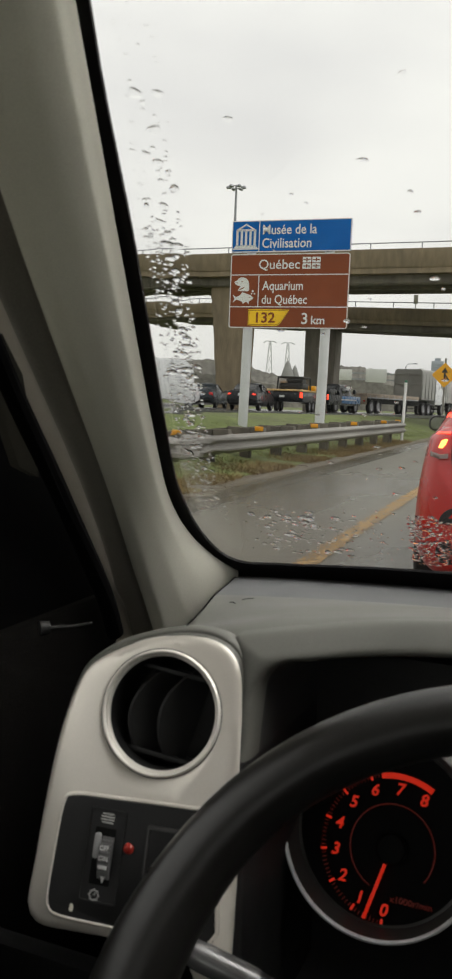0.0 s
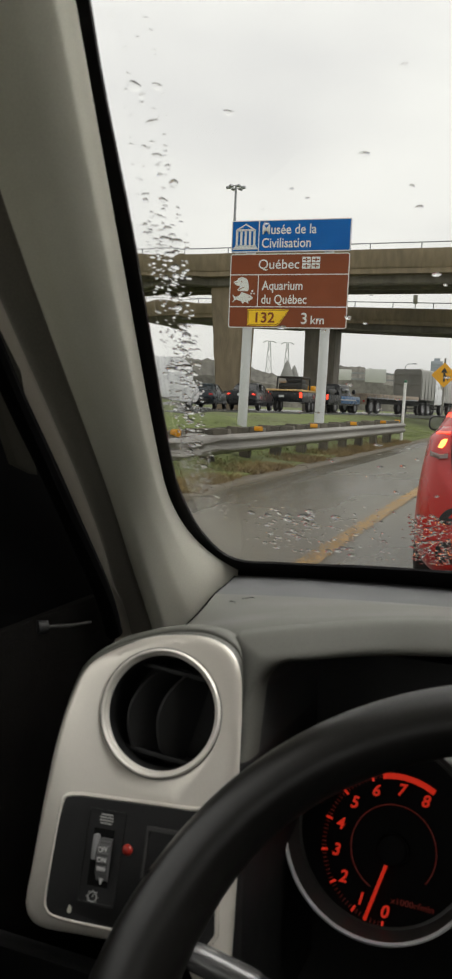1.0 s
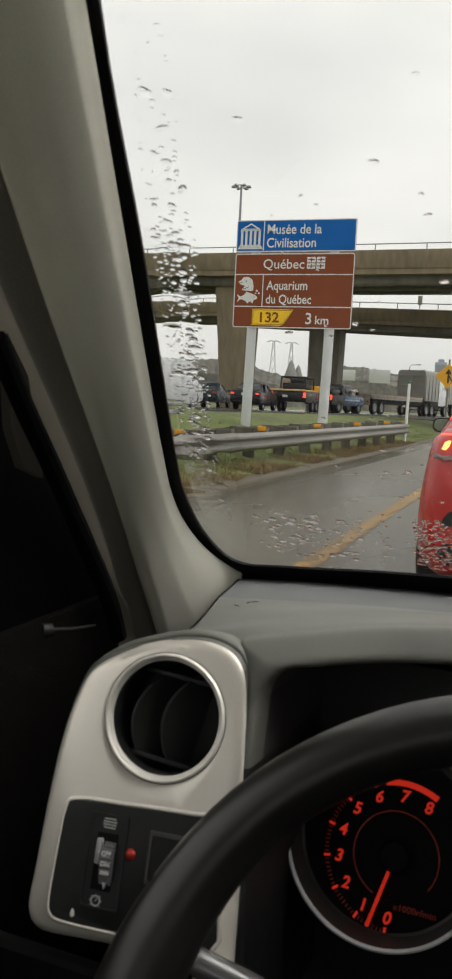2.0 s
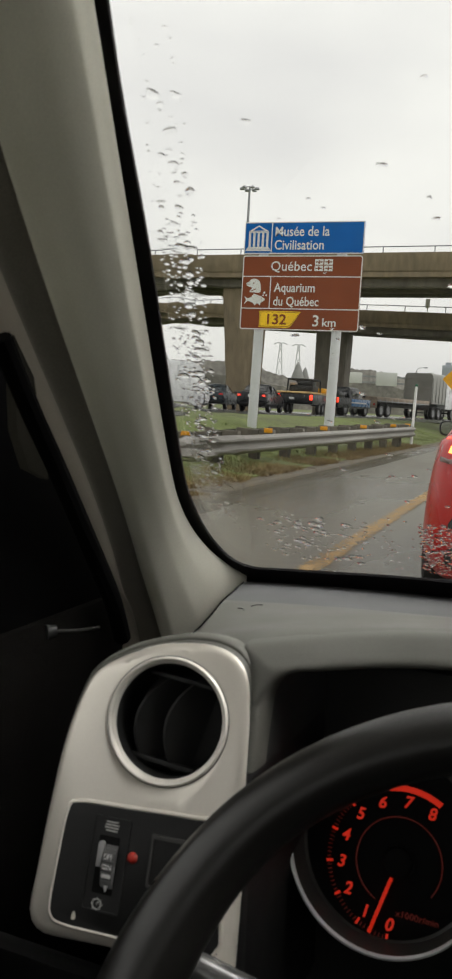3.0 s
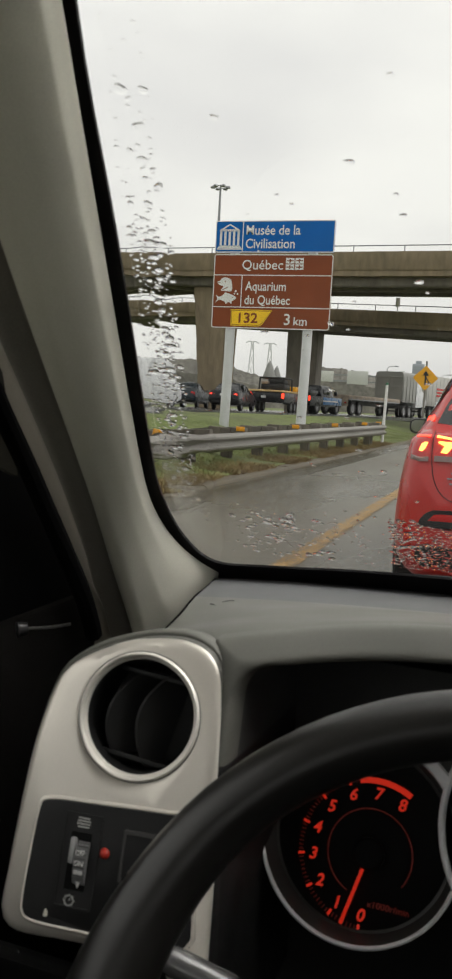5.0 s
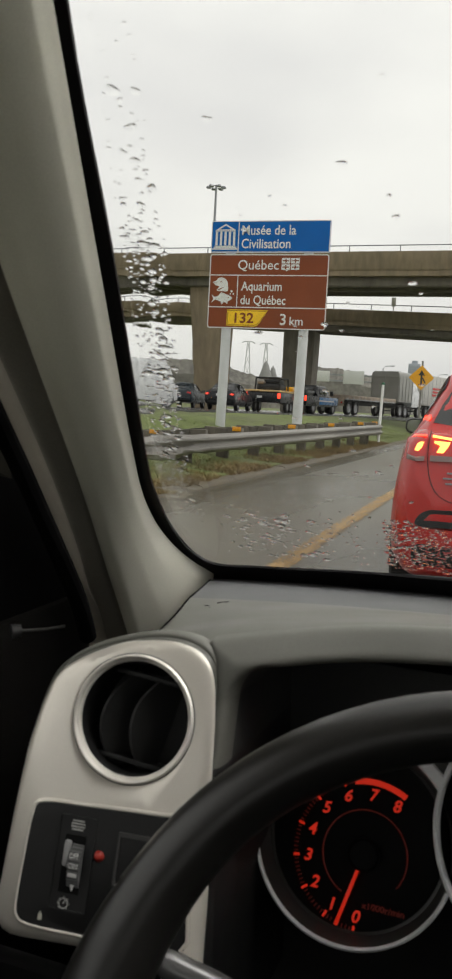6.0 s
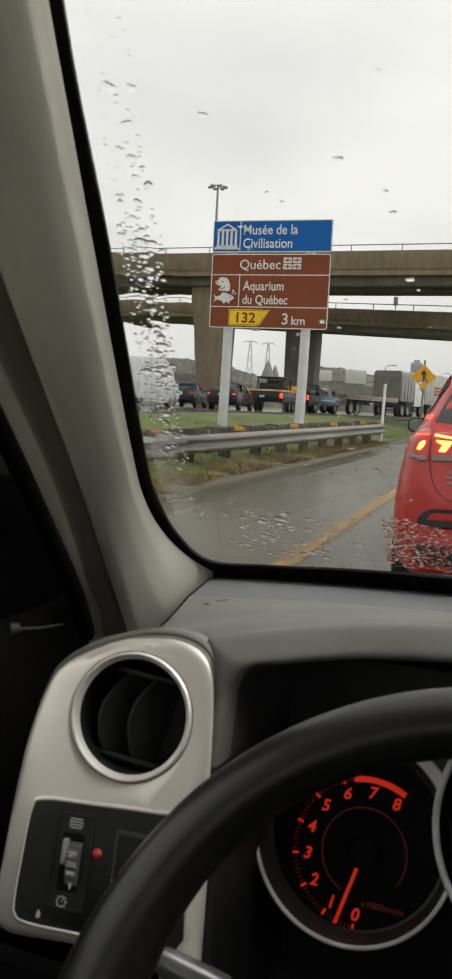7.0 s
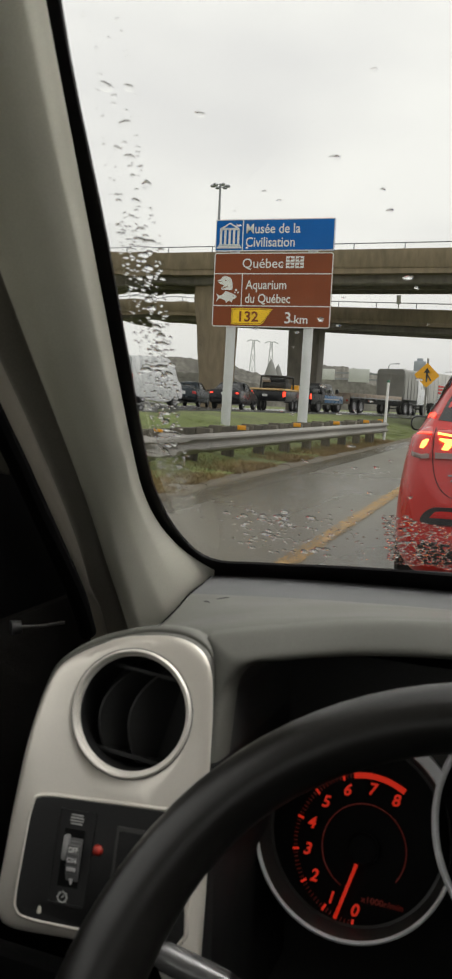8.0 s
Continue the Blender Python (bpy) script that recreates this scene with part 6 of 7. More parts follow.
bm = bmesh.new()
loft(bm, [[(x, y, w) for x, y in rounded(a, b, c, d, 1.0)] for w, a, b, c, d in ((0.8, 1.5, 24, -92, -63), (1.8, 1.6, 23.8, -91.8, -63.2), (1.8, 3.0, 22, -90.5, -65.5), (-2.5, 3.4, 21.8, -90, -66))], caps=False)
bm.transform(PAN)
mirror_switch = part("mirror_switch", bm, SWITCH_RIM, switches, "raised rim of the mirror switch", world=True)
bm = bmesh.new()
bm.faces.new([bm.verts.new((x, y, -2.2)) for x, y in rect(3.2, 21.9, -90.2, -65.8)])
bm.transform(PAN)
part("recess", bm, GLOSS_BLACK, mirror_switch, world=True)
bm = bmesh.new()
prism(bm, blob([(-39.0, -113.0), (-37.6, -114.5), (-37.6, -117.0), (-39.6, -117.2), (-39.8, -115.2)], 3), 0.9, 1.3, PAN)
part("legend", bm, mat("legend_cream", (0.6, 0.58, 0.5), 0.4), switches, "tiny pale mark", world=True)

# ---- instrument cluster ----
cluster = thing("instrument_cluster", Matrix.Translation((-0.03, 0.56, 0.80)), "instrument cluster with red-lit rev counter and chrome rings", "instrument cluster")
TACH_O = Vector((-0.0818, 0.528, 0.8641))
TACH = axes(TACH_O, Vector((1, 0, 0)), Vector((0, 0.37, 0.929)), Vector((0, -0.929, 0.37))) @ Matrix.Scale(0.001, 4)
RING = TACH @ Matrix.Translation((-6.0, 9.7, 0))
SPEED = TACH @ Matrix.Translation((123, 35, 0))
bm = bmesh.new()
lathe(bm, [(0, 0), (55.5, 0), (56.0, 0.6)], 96, RING)
dial = part("dial_face", bm, GLOSS_BLACK, cluster, "black rev counter dial", world=True, sharp=30)
bm = bmesh.new()
lathe(bm, [(55.8, 0.6), (57.5, 1.2), (59.0, 6.0), (61.0, 15.0), (61.8, 18.5)], 96, RING)
part("bezel", bm, BEZEL, cluster, "dark grey conical bezel", world=True, sharp=40)
bm = bmesh.new()
lathe(bm, [(0, 0.5), (68, 0.5), (77, 18.5)], 96, SPEED)
part("dial_face", bm, GLOSS_BLACK, cluster, "black speedometer dial", world=True, sharp=30)
bm = bmesh.new()
lathe(bm, [(61.4, 16.0), (61.8, 19.6), (62.9, 20.6), (64.1, 19.8), (64.5, 17.0), (64.4, 12)], 120, RING, 38, 343)
part("chrome_ring", bm, BRIGHT_RING, cluster, "polished chrome dial ring", world=True, sharp=60)
bm = bmesh.new()
lathe(bm, [(77.2, 17.0), (77.8, 20.0), (79.4, 21.2), (81.2, 20.4), (81.8, 17.5), (81.6, 12)], 120, SPEED)
part("chrome_ring", bm, BRIGHT_RING, cluster, "polished chrome dial ring", world=True, sharp=60)
bm = bmesh.new()
loft(bm, [[(x, y, h) for x, y in ((26.6, 64.6), (30.0, 67.4), (35.0, 67.0), (47.5, 56.0), (43.6, 47.5))] for h in (12, 19.5)] + [[(x, y, 21.0) for x, y in ((27.6, 64.6), (30.2, 66.6), (34.2, 66.2), (46.4, 55.4), (43.6, 49.3))]])
bm.transform(TACH)
part("chrome_arm", bm, BRIGHT_RING, cluster, "polished chrome arm between the dials", world=True, sharp=50)
bm = bmesh.new()
prism(bm, [(34.5, 67.0), (47.0, 55.5), (55.5, 70.0), (52.0, 72.0)], 10.0, 17.0, TACH)
part("filler_plate", bm, BEZEL, cluster, "dull grey plate in the fork of the arm", world=True)
bm = bmesh.new()
box(bm, -0.17, 0.19, 0.565, 0.60, 0.62, 0.98)
part("cluster_mask", bm, HOOD_SHADE, cluster, world=True)


def dial_angle(v):
    return 268.3 - 25.65 * v


for i in range(9):
    a = radians(dial_angle(i))
    size = 7.2
    b = lettering(str(i), size / CAP, Matrix(), 0.25, align="CENTER")
    cx, cy = 37.3 * math.cos(a), 37.3 * math.sin(a)
    b.transform(TACH @ Matrix.Translation((cx, cy - size / 2, 0.5)) @ Matrix(((1, 0.18, 0, 0), (0, 1, 0, 0), (0, 0, 1, 0), (0, 0, 0, 1))))
    part("numeral", b, DIAL_RED, dial, world=True, smooth=False)
for i in range(0, 65):
    v = i / 8
    if v > 6.35:
        continue
    a = dial_angle(v)
    major = i % 8 == 0
    bm = bmesh.new()
    box(bm, 43.0 if major else 44.0, 47.2 if major else 46.6, -0.8 if major else -0.3, 0.8 if major else 0.3, 0.3, 0.6, 0, TACH @ Matrix.Rotation(radians(a), 4, "Z"))
    part("tick", bm, DIAL_RED if major else DIAL_DIM, dial, world=True, smooth=False)
bm = bmesh.new()
lathe(bm, [(43.2, 0.4), (47.0, 0.4), (47.0, 0.7), (43.2, 0.7), (43.2, 0.4)], 24, TACH, dial_angle(8.1), dial_angle(6.35))
part("red_zone", bm, DIAL_RED, dial, "thick red zone", world=True)
bm = bmesh.new()
lathe(bm, [(27.0, 0.4), (27.7, 0.4), (27.7, 0.6), (27.0, 0.6), (27.0, 0.4)], 64, TACH, -35, 245)
part("inner_ring", bm, DIAL_DIM, dial, world=True)
bm = bmesh.new()
box(bm, -1.1, 1.1, 8.0, 46.0, 4.0, 5.0, 0.3, TACH @ Matrix.Translation((0, 0, 0)) @ Matrix.Rotation(radians(164.5), 4, "Z"))
part("needle", bm, DIAL_RED, dial, "glowing red needle", world=True)
bm = bmesh.new()
lathe(bm, [(10, 0.4), (10, 5.0), (8.5, 6.5), (0, 7)], 32, TACH)
part("needle_cap", bm, GLOSS_BLACK, dial, "black needle cap", world=True)
words("legend", "x1000r/min", 2.0, 29.0, -31.5, 3.6, dial, DIAL_DIM, TACH, 0.5, 0.01)

# ---- steering wheel and stalk ----
TILT = radians(27)
WHEEL = axes(Vector((0.018, 0.300, 0.849)), Vector((1, 0, 0)), Vector((0, math.sin(TILT), math.cos(TILT))), Vector((0, -math.cos(TILT), math.sin(TILT))))
wheel = thing("steering_wheel", WHEEL, "dark leather steering wheel with a thick rim", "steering wheel")
bm = bmesh.new()
rings = []
for i in range(96):
    a = 2 * math.pi * i / 96
    deg = math.degrees(a)
    grip = sum(math.exp(-((deg - c) / 11.0) ** 2) for c in (152, 28))
    thumb = sum(math.exp(-((deg - c) / 15.0) ** 2) for c in (170, 10))
    r = 0.0155 + 0.0008 * grip + 0.0036 * thumb
    R = 0.1875 - 0.0012 * grip - 0.0034 * thumb
    c, s = math.cos(a), math.sin(a)
    rings.append([((R + r * math.cos(q)) * c, (R + r * math.cos(q)) * s, 1.08 * r * math.sin(q)) for q in [2 * math.pi * j / 20 for j in range(20)]])
rings.append(rings[0])
loft(bm, rings, caps=False)
bmesh.ops.remove_doubles(bm, verts=bm.verts[:], dist=1e-6)
part("rim", bm, LEATHER, wheel, "dark leather rim", sharp=80)
bm = bmesh.new()
loft(bm, [[(x * s, y * s - 0.01, z) for x, y in rounded(-0.085, 0.085, -0.07, 0.06, 0.04, 5)] for z, s in ((-0.055, 0.7), (-0.03, 1.0), (-0.012, 1.0), (-0.004, 0.88))])
part("hub", bm, BLACK_PLASTIC, wheel, "black airbag cover")
for a in (188, 352, 270):
    m = Matrix.Rotation(radians(a), 4, "Z")
    bm = bmesh.new()
    loft(bm, [[(m @ Vector((x, y, z - 0.03 * (1 - (x - 0.06) / 0.12))))[:] for y, z in ((-w, -0.008), (w, -0.008), (w, 0.004), (-w, 0.004))] for x, w in ((0.06, 0.026), (0.12, 0.018), (0.186, 0.016))])
    part("spoke", bm, BLACK_PLASTIC, wheel)
stalk = thing("indicator_stalk", Matrix.Translation((-0.10, 0.42, 0.81)), "grey indicator stalk behind the steering wheel", "control stalk")
S0 = Vector((-0.1687, 0.3986, 0.8490))
S1 = Vector((-0.02, 0.445, 0.781))
bm = bmesh.new()
tube(bm, [S0.lerp(S1, t) for t in (0.0, 0.03, 0.2, 0.24)], [0.006, 0.0078, 0.0082, 0.0080], 16)
part("stalk_tip", bm, mat("stalk_grey", (0.20, 0.20, 0.20), 0.28, 0.5, vary=0.05), stalk, "pale grey stalk tip", world=True)
bm = bmesh.new()
tube(bm, [S0.lerp(S1, t) for t in (0.24, 0.27, 1.0)], [0.0072, 0.007, 0.009], 16)
part("stalk_arm", bm, BLACK_PLASTIC, stalk, world=True)

# ==== distance ====
def far_place(bearing, dist):
    """A point at a compass bearing to the left of the carriageway."""
    return Vector((-dist * math.sin(radians(bearing)), dist * math.cos(radians(bearing)), 0))


def ridge_line(name, b0, b1, dist, heights, material, label, category, seed, rough=1.0):
    """A long wooded rise: a rounded bank with an uneven top."""
    bm = bmesh.new()
    rings = []
    n = 420
    for i in range(n + 1):
        t = i / n
        p = far_place(b0 + (b1 - b0) * t, dist)
        f = t * (len(heights) - 1)
        k = min(int(f), len(heights) - 2)
        h = heights[k] + (heights[k + 1] - heights[k]) * (f - k)
        u = t * dist * radians(abs(b1 - b0))
        h *= 1 + rough * (0.12 * noise.noise(Vector((u * 0.05, seed, 0))) + 0.06 * noise.noise(Vector((u * 0.22, seed, 3))) + 0.05 * noise.noise(Vector((u * 0.9, seed, 5))))
        d = p.normalized()
        rings.append([tuple(p - d * dist * 0.03), tuple(p - d * dist * 0.02 + Vector((0, 0, h * 0.7))), tuple(p + Vector((0, 0, h))), tuple(p + d * dist * 0.03 + Vector((0, 0, h * 0.6))), tuple(p + d * dist * 0.05)])
    loft(bm, rings, closed=False)
    return tagged(link(name, bm, material), label, category, kind="stuff")


ridge_line("far_hills", 45, -25, 900, (38, 40, 38, 32, 28, 27, 29, 32, 34), HAZED_GREY, "hazy wooded hills along the horizon", "hills", 2)
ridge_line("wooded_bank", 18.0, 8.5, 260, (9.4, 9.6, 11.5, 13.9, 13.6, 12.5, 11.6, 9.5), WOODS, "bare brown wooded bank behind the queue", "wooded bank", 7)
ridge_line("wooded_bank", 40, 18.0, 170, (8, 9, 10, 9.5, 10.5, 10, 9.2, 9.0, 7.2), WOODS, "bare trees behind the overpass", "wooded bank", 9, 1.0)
ridge_line("wooded_bank", 9.5, -20, 420, (15, 16, 18, 17, 18, 17, 16), HAZED_GREY, "grey woods beyond the trucks", "wooded bank", 11)


def pylon(m):
    ob = thing("pylon", m, "lattice steel power pylon in the haze", "pylon", "pylons on the horizon")
    legs = [(-1, -1), (1, -1), (1, 1), (-1, 1)]
    H = 53.0

    def w(z):
        return 3.6 * (1 - z / H) + 0.7
    for x, y in legs:
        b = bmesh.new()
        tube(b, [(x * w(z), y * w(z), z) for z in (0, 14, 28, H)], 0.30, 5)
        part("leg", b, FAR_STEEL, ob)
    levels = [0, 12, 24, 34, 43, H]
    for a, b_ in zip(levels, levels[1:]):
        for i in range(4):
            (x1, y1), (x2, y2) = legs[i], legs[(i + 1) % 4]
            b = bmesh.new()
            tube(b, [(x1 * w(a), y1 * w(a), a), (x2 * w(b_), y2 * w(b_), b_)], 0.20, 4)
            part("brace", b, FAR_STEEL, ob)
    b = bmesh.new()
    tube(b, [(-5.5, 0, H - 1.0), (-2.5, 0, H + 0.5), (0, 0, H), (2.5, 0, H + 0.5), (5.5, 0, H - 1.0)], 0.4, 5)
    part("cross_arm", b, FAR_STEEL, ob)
    return ob


py = pylon(Matrix.Translation(far_place(18.75, 700)) @ Matrix.Rotation(radians(20), 4, "Z"))
copy_thing(py, Matrix.Translation(far_place(17.55, 710)) @ Matrix.Rotation(radians(15), 4, "Z"))

for bearing, dist, r, h in ((17.50, 330, 5.2, 18.9), (17.02, 335, 4.4, 17.4), (14.65, 330, 7.0, 22.6)):
    dome = thing("salt_dome", Matrix.Translation(far_place(bearing, dist)), "dark conical storage shed in the haze", "shed", "conical sheds")
    bm = bmesh.new()
    lathe(bm, [(r * 1.0, 0), (r * 0.98, h * 0.25), (r * 0.55, h * 0.62), (r * 0.18, h * 0.92), (0, h)], 24)
    part("roof", bm, HAZED_GREY, dome)

# overhead boards on a gantry
gantry = thing("sign_gantry", Matrix.Translation(far_place(12.5, 130)), "steel gantry carrying two pale sign boards seen from behind", "sign gantry")
GB = radians(12.5)
g_u = Vector((math.cos(GB), math.sin(GB), 0))
g_m = axes(far_place(12.5, 130), g_u, Vector((0, 0, 1)), Vector((math.sin(GB), -math.cos(GB), 0)))
for z in (6.5, 5.6):
    part("beam", boxed(-6, 14, z - 0.12, z + 0.12, -0.1, 0.1, 0, g_m), STEEL_GREY, gantry, world=True)
for u in (-6, 14):
    part("column", boxed(u - 0.2, u + 0.2, 0, 6.8, -0.2, 0.2, 0, g_m), STEEL_GREY, gantry, world=True)
part("sign_board", boxed(-4.0, -1.66, 5.4, 7.0, 0.15, 0.25, 0.03, g_m), BOARD_BACK, gantry, "pale sign board", world=True)
part("sign_board", boxed(0.41, 3.5, 5.2, 7.2, 0.15, 0.25, 0.03, g_m), BOARD_BACK, gantry, "pale sign board", world=True)


def tower(bearing, dist, w, h, storeys, material, label):
    ob = thing("apartment_tower", Matrix.Translation(far_place(bearing, dist)) @ Matrix.Rotation(radians(bearing), 4, "Z"), label, "tower block")
    part("wall", boxed(-w / 2, w / 2, -w / 2, w / 2, 0, h, 0.5), material, ob)
    part("roof", boxed(-w / 4, w / 4, -w / 4, w / 4, h, h + 4), material, ob)
    for i in range(storeys):
        z = h * 0.45 + (h * 0.53) * i / storeys
        part("window_band", boxed(-w * 0.45, w * 0.45, -w / 2 - 0.4, -w / 2 + 0.2, z, z + h * 0.53 / storeys * 0.45), HAZED_BLUE, ob)


tower(7.75, 1200, 16, 70, 9, HAZED_BLUE, "tall blue-grey tower block in the haze")
tower(8.75, 1250, 12, 58, 6, HAZED_PALE, "pale tower block in the haze")
tower(9.9, 1250, 9, 54, 5, HAZED_PALE, "low pale block in the haze")
for bearing, dist, h in ((9.75, 140, 8.6), (6.2, 170, 9.0), (4.2, 180, 9.5)):
    ob = thing("street_lamp", Matrix.Translation(far_place(bearing, dist)), "grey street lamp along the far carriageway", "street lamp", "far street lamps")
    b = bmesh.new()
    tube(b, [(0, 0, 0), (0, 0, h - 0.4), (0.3, 0, h), (1.3, 0, h + 0.1)], [0.12, 0.08, 0.06, 0.05], 6)
    part("pole", b, STEEL_GREY, ob)
    part("lantern", boxed(1.1, 1.8, -0.12, 0.12, h, h + 0.16, 0.03), STEEL_GREY, ob)

# ==== rain on the windshield ====
rnd = random.Random(21)
drops = []


def drop(x, s, r, stretch=1.0, height=0.34):
    """Beads keep clear of each other."""
    for a, b, q in drops_at.get((int(x / 0.02), int(s / 0.02)), []):
        if (a - x) ** 2 + (b - s) ** 2 < (0.85 * (q + r)) ** 2:
            return False
    for i in (-1, 0, 1):
        for j in (-1, 0, 1):
            drops_at.setdefault((int(x / 0.02) + i, int(s / 0.02) + j), []).append((x, s, r))
    drops.append((x, s, r, stretch, height))
    return True


drops_at = {}
# larger beads beside the pillar, out of the blade's reach
for i in range(300):
    s = rnd.uniform(0.085, 0.50) if i % 3 else rnd.uniform(0.2, 0.40)
    x = inner_x(s) + rnd.triangular(0.006, 0.036, 0.022)
    big = rnd.random() < (0.30 if s < 0.40 else 0.10)
    keep = 0.35 if s > 0.40 else 0.85
    if rnd.random() < keep:
        drop(x, s, rnd.uniform(0.0020, 0.0034) if big else rnd.uniform(0.0007, 0.0018), rnd.uniform(1.0, 1.5), rnd.uniform(0.24, 0.34) if s < 0.40 else 0.2)
for i in range(420):
    s = rnd.uniform(0.08, 0.42)
    drop(inner_x(s) + rnd.uniform(0.004, 0.034), s, rnd.uniform(0.0006, 0.0016), rnd.uniform(0.9, 1.5), rnd.uniform(0.24, 0.36))
for i in range(70):
    s = rnd.uniform(0.36, 0.58)
    drop(inner_x(s) + rnd.uniform(0.004, 0.030), s, rnd.uniform(0.0005, 0.0013), rnd.uniform(1.0, 1.8), 0.2)
for s, r in ((0.475, 0.0030), (0.455, 0.0024), (0.436, 0.0038), (0.405, 0.0022)):
    drop(inner_x(s) + 0.021, s, r, 1.5, 0.17)
# flat beads low on the glass, larger ones among many fine ones
for i in range(62):
    drop(rnd.triangular(-0.275, -0.15, -0.225), rnd.uniform(0.022, 0.098), rnd.choice((0.0018, 0.0024, 0.0030, 0.0037)) * rnd.uniform(0.85, 1.1), rnd.uniform(1.1, 1.6), rnd.uniform(0.32, 0.44))
for i in range(170):
    drop(rnd.triangular(-0.31, -0.11, -0.21), rnd.triangular(0.016, 0.112, 0.07), rnd.uniform(0.0006, 0.0014), rnd.uniform(1.0, 1.8), rnd.uniform(0.18, 0.30))
# crowded beads where the blade parks
for i in range(5200):
    x = rnd.uniform(-0.116, 0.30)
    s = rnd.uniform(0.026, 0.112)
    if s < 0.108 - 0.30 * max(0.0, x + 0.108) + 0.006 * noise.noise(Vector((x * 60, 0, 3))):
        drop(x, s, rnd.choice((0.0007, 0.0010, 0.0014, 0.0019, 0.0024)) * rnd.uniform(0.8, 1.15), rnd.uniform(1.0, 1.9), rnd.uniform(0.10, 0.24))
# a few scattered over the wiped glass
rnd = random.Random(33)
for i in range(150):
    drop(rnd.uniform(-0.19, 0.40), rnd.uniform(0.11, 0.50), rnd.choice((0.0006, 0.0009, 0.0013, 0.0018)), rnd.uniform(1.1, 1.9), rnd.uniform(0.14, 0.24))

verts, faces = [], []
for x, s, r, st, hh in drops:
    rings = ((1.0, 0.0), (0.93, 0.16), (0.80, 0.38), (0.60, 0.66), (0.35, 0.89), (0.15, 0.98))
    k = 14
    base_i = len(verts)
    wob = [1 + 0.12 * math.sin(2 * 2 * math.pi * j / k + x * 900) + 0.08 * math.sin(3 * 2 * math.pi * j / k + s * 700) for j in range(k)]
    for f, h in rings:
        for j in range(k):
            a = 2 * math.pi * j / k
            verts.append((x + r * st * f * wob[j] * math.cos(a), s + r * f * wob[j] * math.sin(a), 0.0054 + 1.2 * h * hh * r))
    verts.append((x, s, 0.0054 + 1.2 * hh * r))
    for q in range(len(rings) - 1):
        for j in range(k):
            faces.append((base_i + (q + 1) * k + j, base_i + (q + 1) * k + (j + 1) % k, base_i + q * k + (j + 1) % k, base_i + q * k + j))
    top = base_i + len(rings) * k
    for j in range(k):
        faces.append((top, base_i + (len(rings) - 1) * k + (j + 1) % k, base_i + (len(rings) - 1) * k + j))
    faces.append(tuple(base_i + j for j in range(k)))
me = bpy.data.meshes.new("raindrops")
me.from_pydata([tuple(WS_M @ Vector(v)) for v in verts], [], faces)
me.materials.append(WATER)
me.shade_smooth()
me.set_sharp_from_angle(angle=radians(50))
ob = tagged(new("raindrops", me), "clear raindrops beaded on the windshield", "raindrops", kind="stuff")
ob.visible_shadow = False

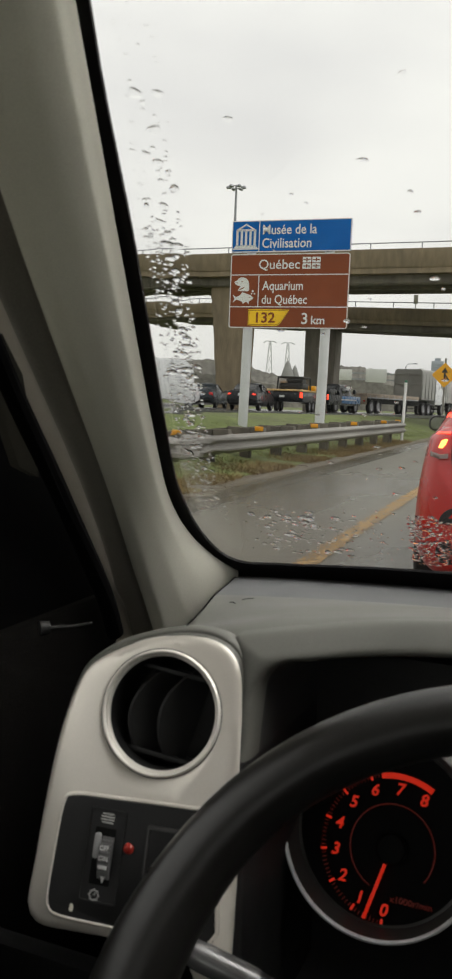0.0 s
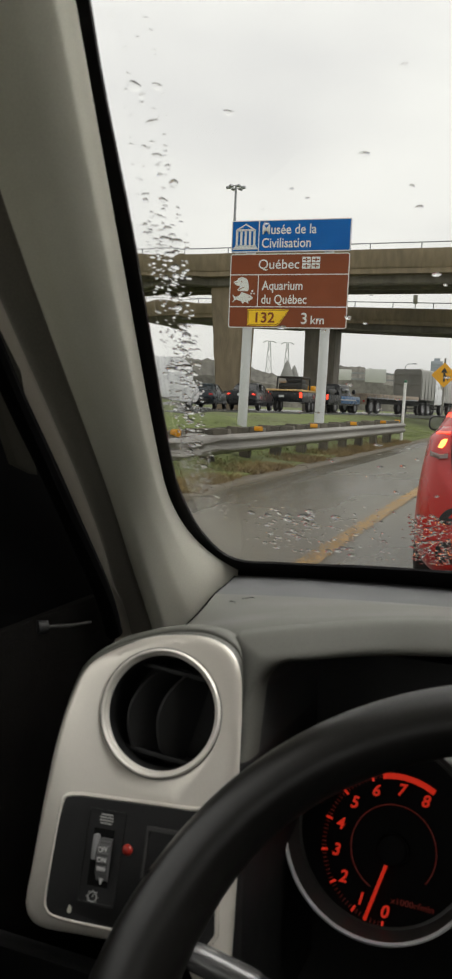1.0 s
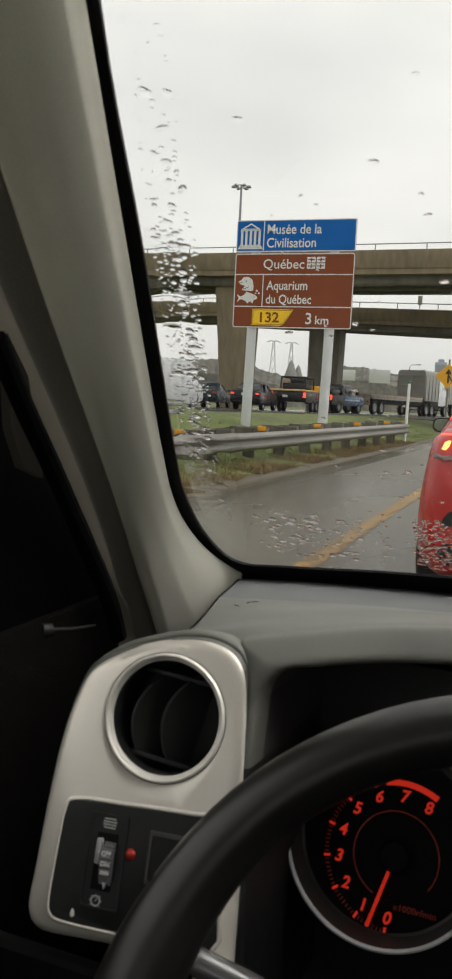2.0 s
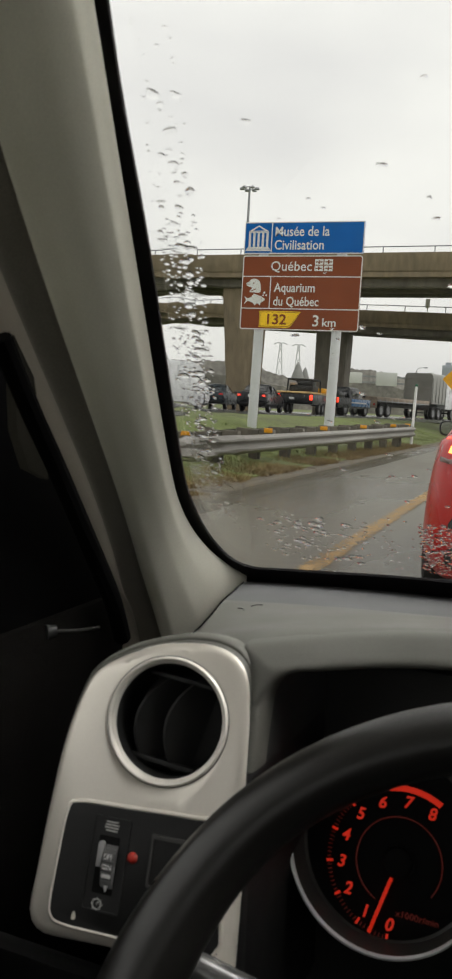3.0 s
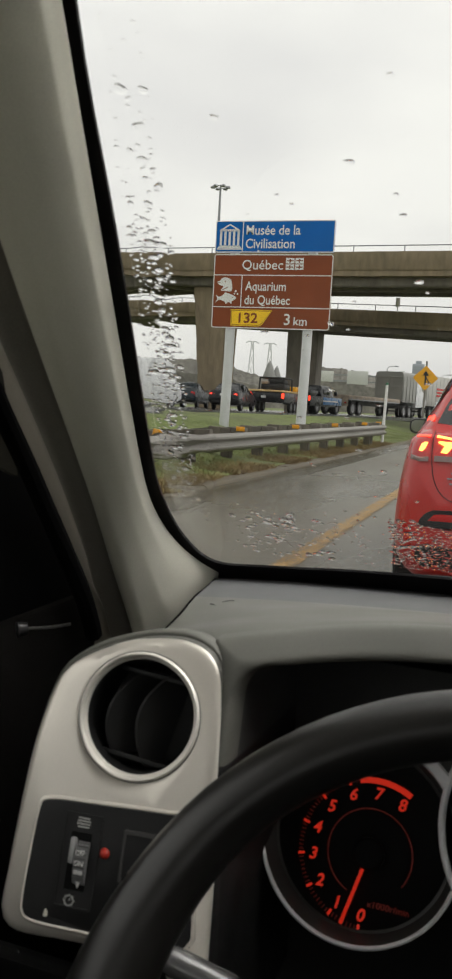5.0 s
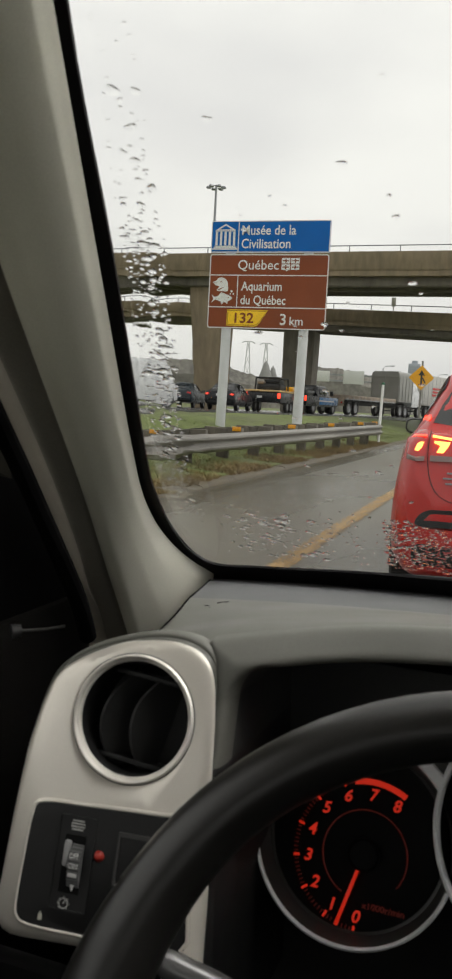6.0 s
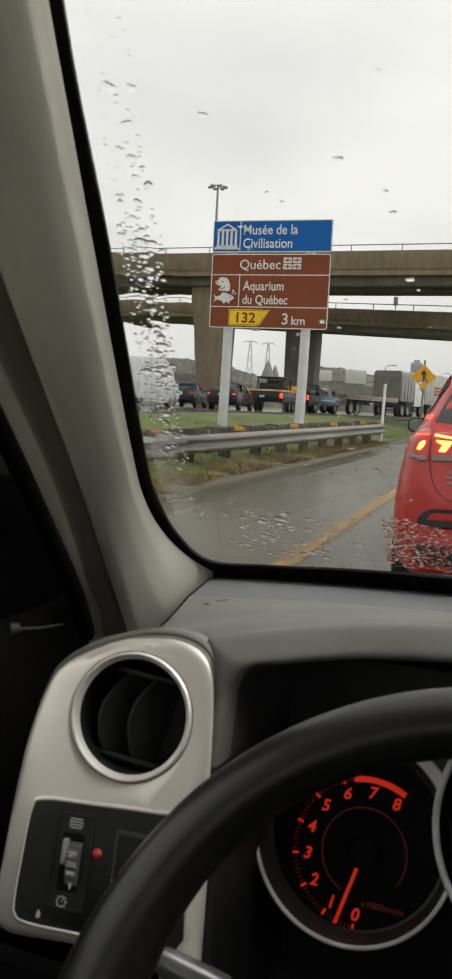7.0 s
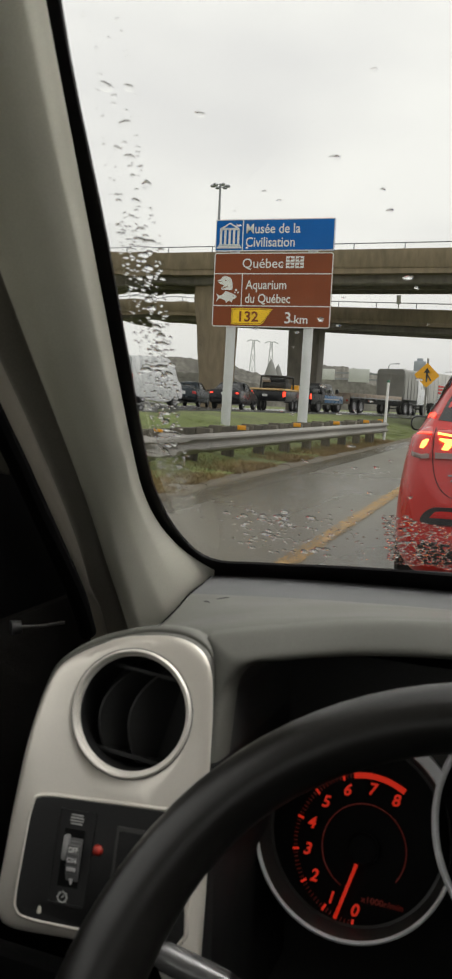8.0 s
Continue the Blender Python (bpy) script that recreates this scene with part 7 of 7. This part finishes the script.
# a thin rippled film of water left beside the blade's sweep
bm = bmesh.new()
nx, ns = 60, 220
front, back = [], []
for i in range(ns + 1):
    s = 0.075 + 0.335 * i / ns
    ra, rb = [], []
    for j in range(nx + 1):
        u = j / nx
        wdt = (0.058 + 0.006 * noise.noise(Vector((s * 25, 0, 5)))) * min(1.0, i / 50, (ns - i) / 60) ** 0.5
        x = inner_x(s) - 0.004 + (wdt + 0.004) * u
        fade = min(1, (1 - u) * 1.6) * min(1, i / 30, (ns - i) / 30)
        h = 0.00003 + fade * (0.00010 + (0.00004 + 0.00005 * math.exp(-((x - inner_x(s) - 0.020) / 0.011) ** 2)) * noise.noise(Vector((x * 40, s * 70, 1))) + 0.000022 * noise.noise(Vector((x * 60, s * 160, 2))))
        ra.append(bm.verts.new((x, s, 0.0051 + max(h, 0.00002))))
        rb.append(bm.verts.new((x, s, 0.00505)))
    front.append(ra)
    back.append(rb)
for grid in (front, back):
    for a, b in zip(grid, grid[1:]):
        for j in range(nx):
            bm.faces.new((a[j], a[j + 1], b[j + 1], b[j]))
for i in range(ns):
    for j in (0, nx):
        bm.faces.new((front[i][j], front[i + 1][j], back[i + 1][j], back[i][j]))
for j in range(nx):
    for i in (0, ns):
        bm.faces.new((front[i][j], front[i][j + 1], back[i][j + 1], back[i][j]))
bm.transform(WS_M)
film_ob = tagged(link("water_film", bm, WATER, sharp=80), "thin rippled film of rainwater on the glass", "water", kind="stuff")
film_ob.visible_shadow = False

# a crooked rivulet running down from the edge of the parked blade's track
bm = bmesh.new()
run = smooth_path([(-0.1080 + 0.0022 * math.sin(q * 2.1) + 0.0012 * math.sin(q * 5.3), 0.106 - 0.0062 * q, 0.0054) for q in range(12)], 4)
tube(bm, run, [0.0008 + 0.0004 * math.sin(q * 0.9) for q in range(len(run))], 8, squash=0.35)
bm.transform(WS_M)
rivulet = tagged(link("rivulet", bm, WATER, sharp=80), "thin crooked rivulet of rain on the windshield", "water", kind="stuff")
rivulet.visible_shadow = False

# wiper at rest along the foot of the glass
wiper = thing("windshield_wiper", Matrix.Translation(WS_M @ Vector((-0.15, -0.04, 0.02))), "black wiper parked at the foot of the windshield", "wiper")
bm = bmesh.new()
tube(bm, [WS_M @ Vector(p) for p in ((-0.16, -0.055, 0.03), (0.05, -0.035, 0.035), (0.20, -0.02, 0.028))], [0.011, 0.009, 0.006], 8)
part("arm", bm, BLACK_PLASTIC, wiper, world=True)
bm = bmesh.new()
tube(bm, [WS_M @ Vector(p) for p in ((-0.10, -0.030, 0.010), (0.18, -0.012, 0.012), (0.46, -0.012, 0.010))], [0.004, 0.006, 0.004], 8)
part("blade", bm, BLACK_PLASTIC, wiper, "black rubber blade", world=True)
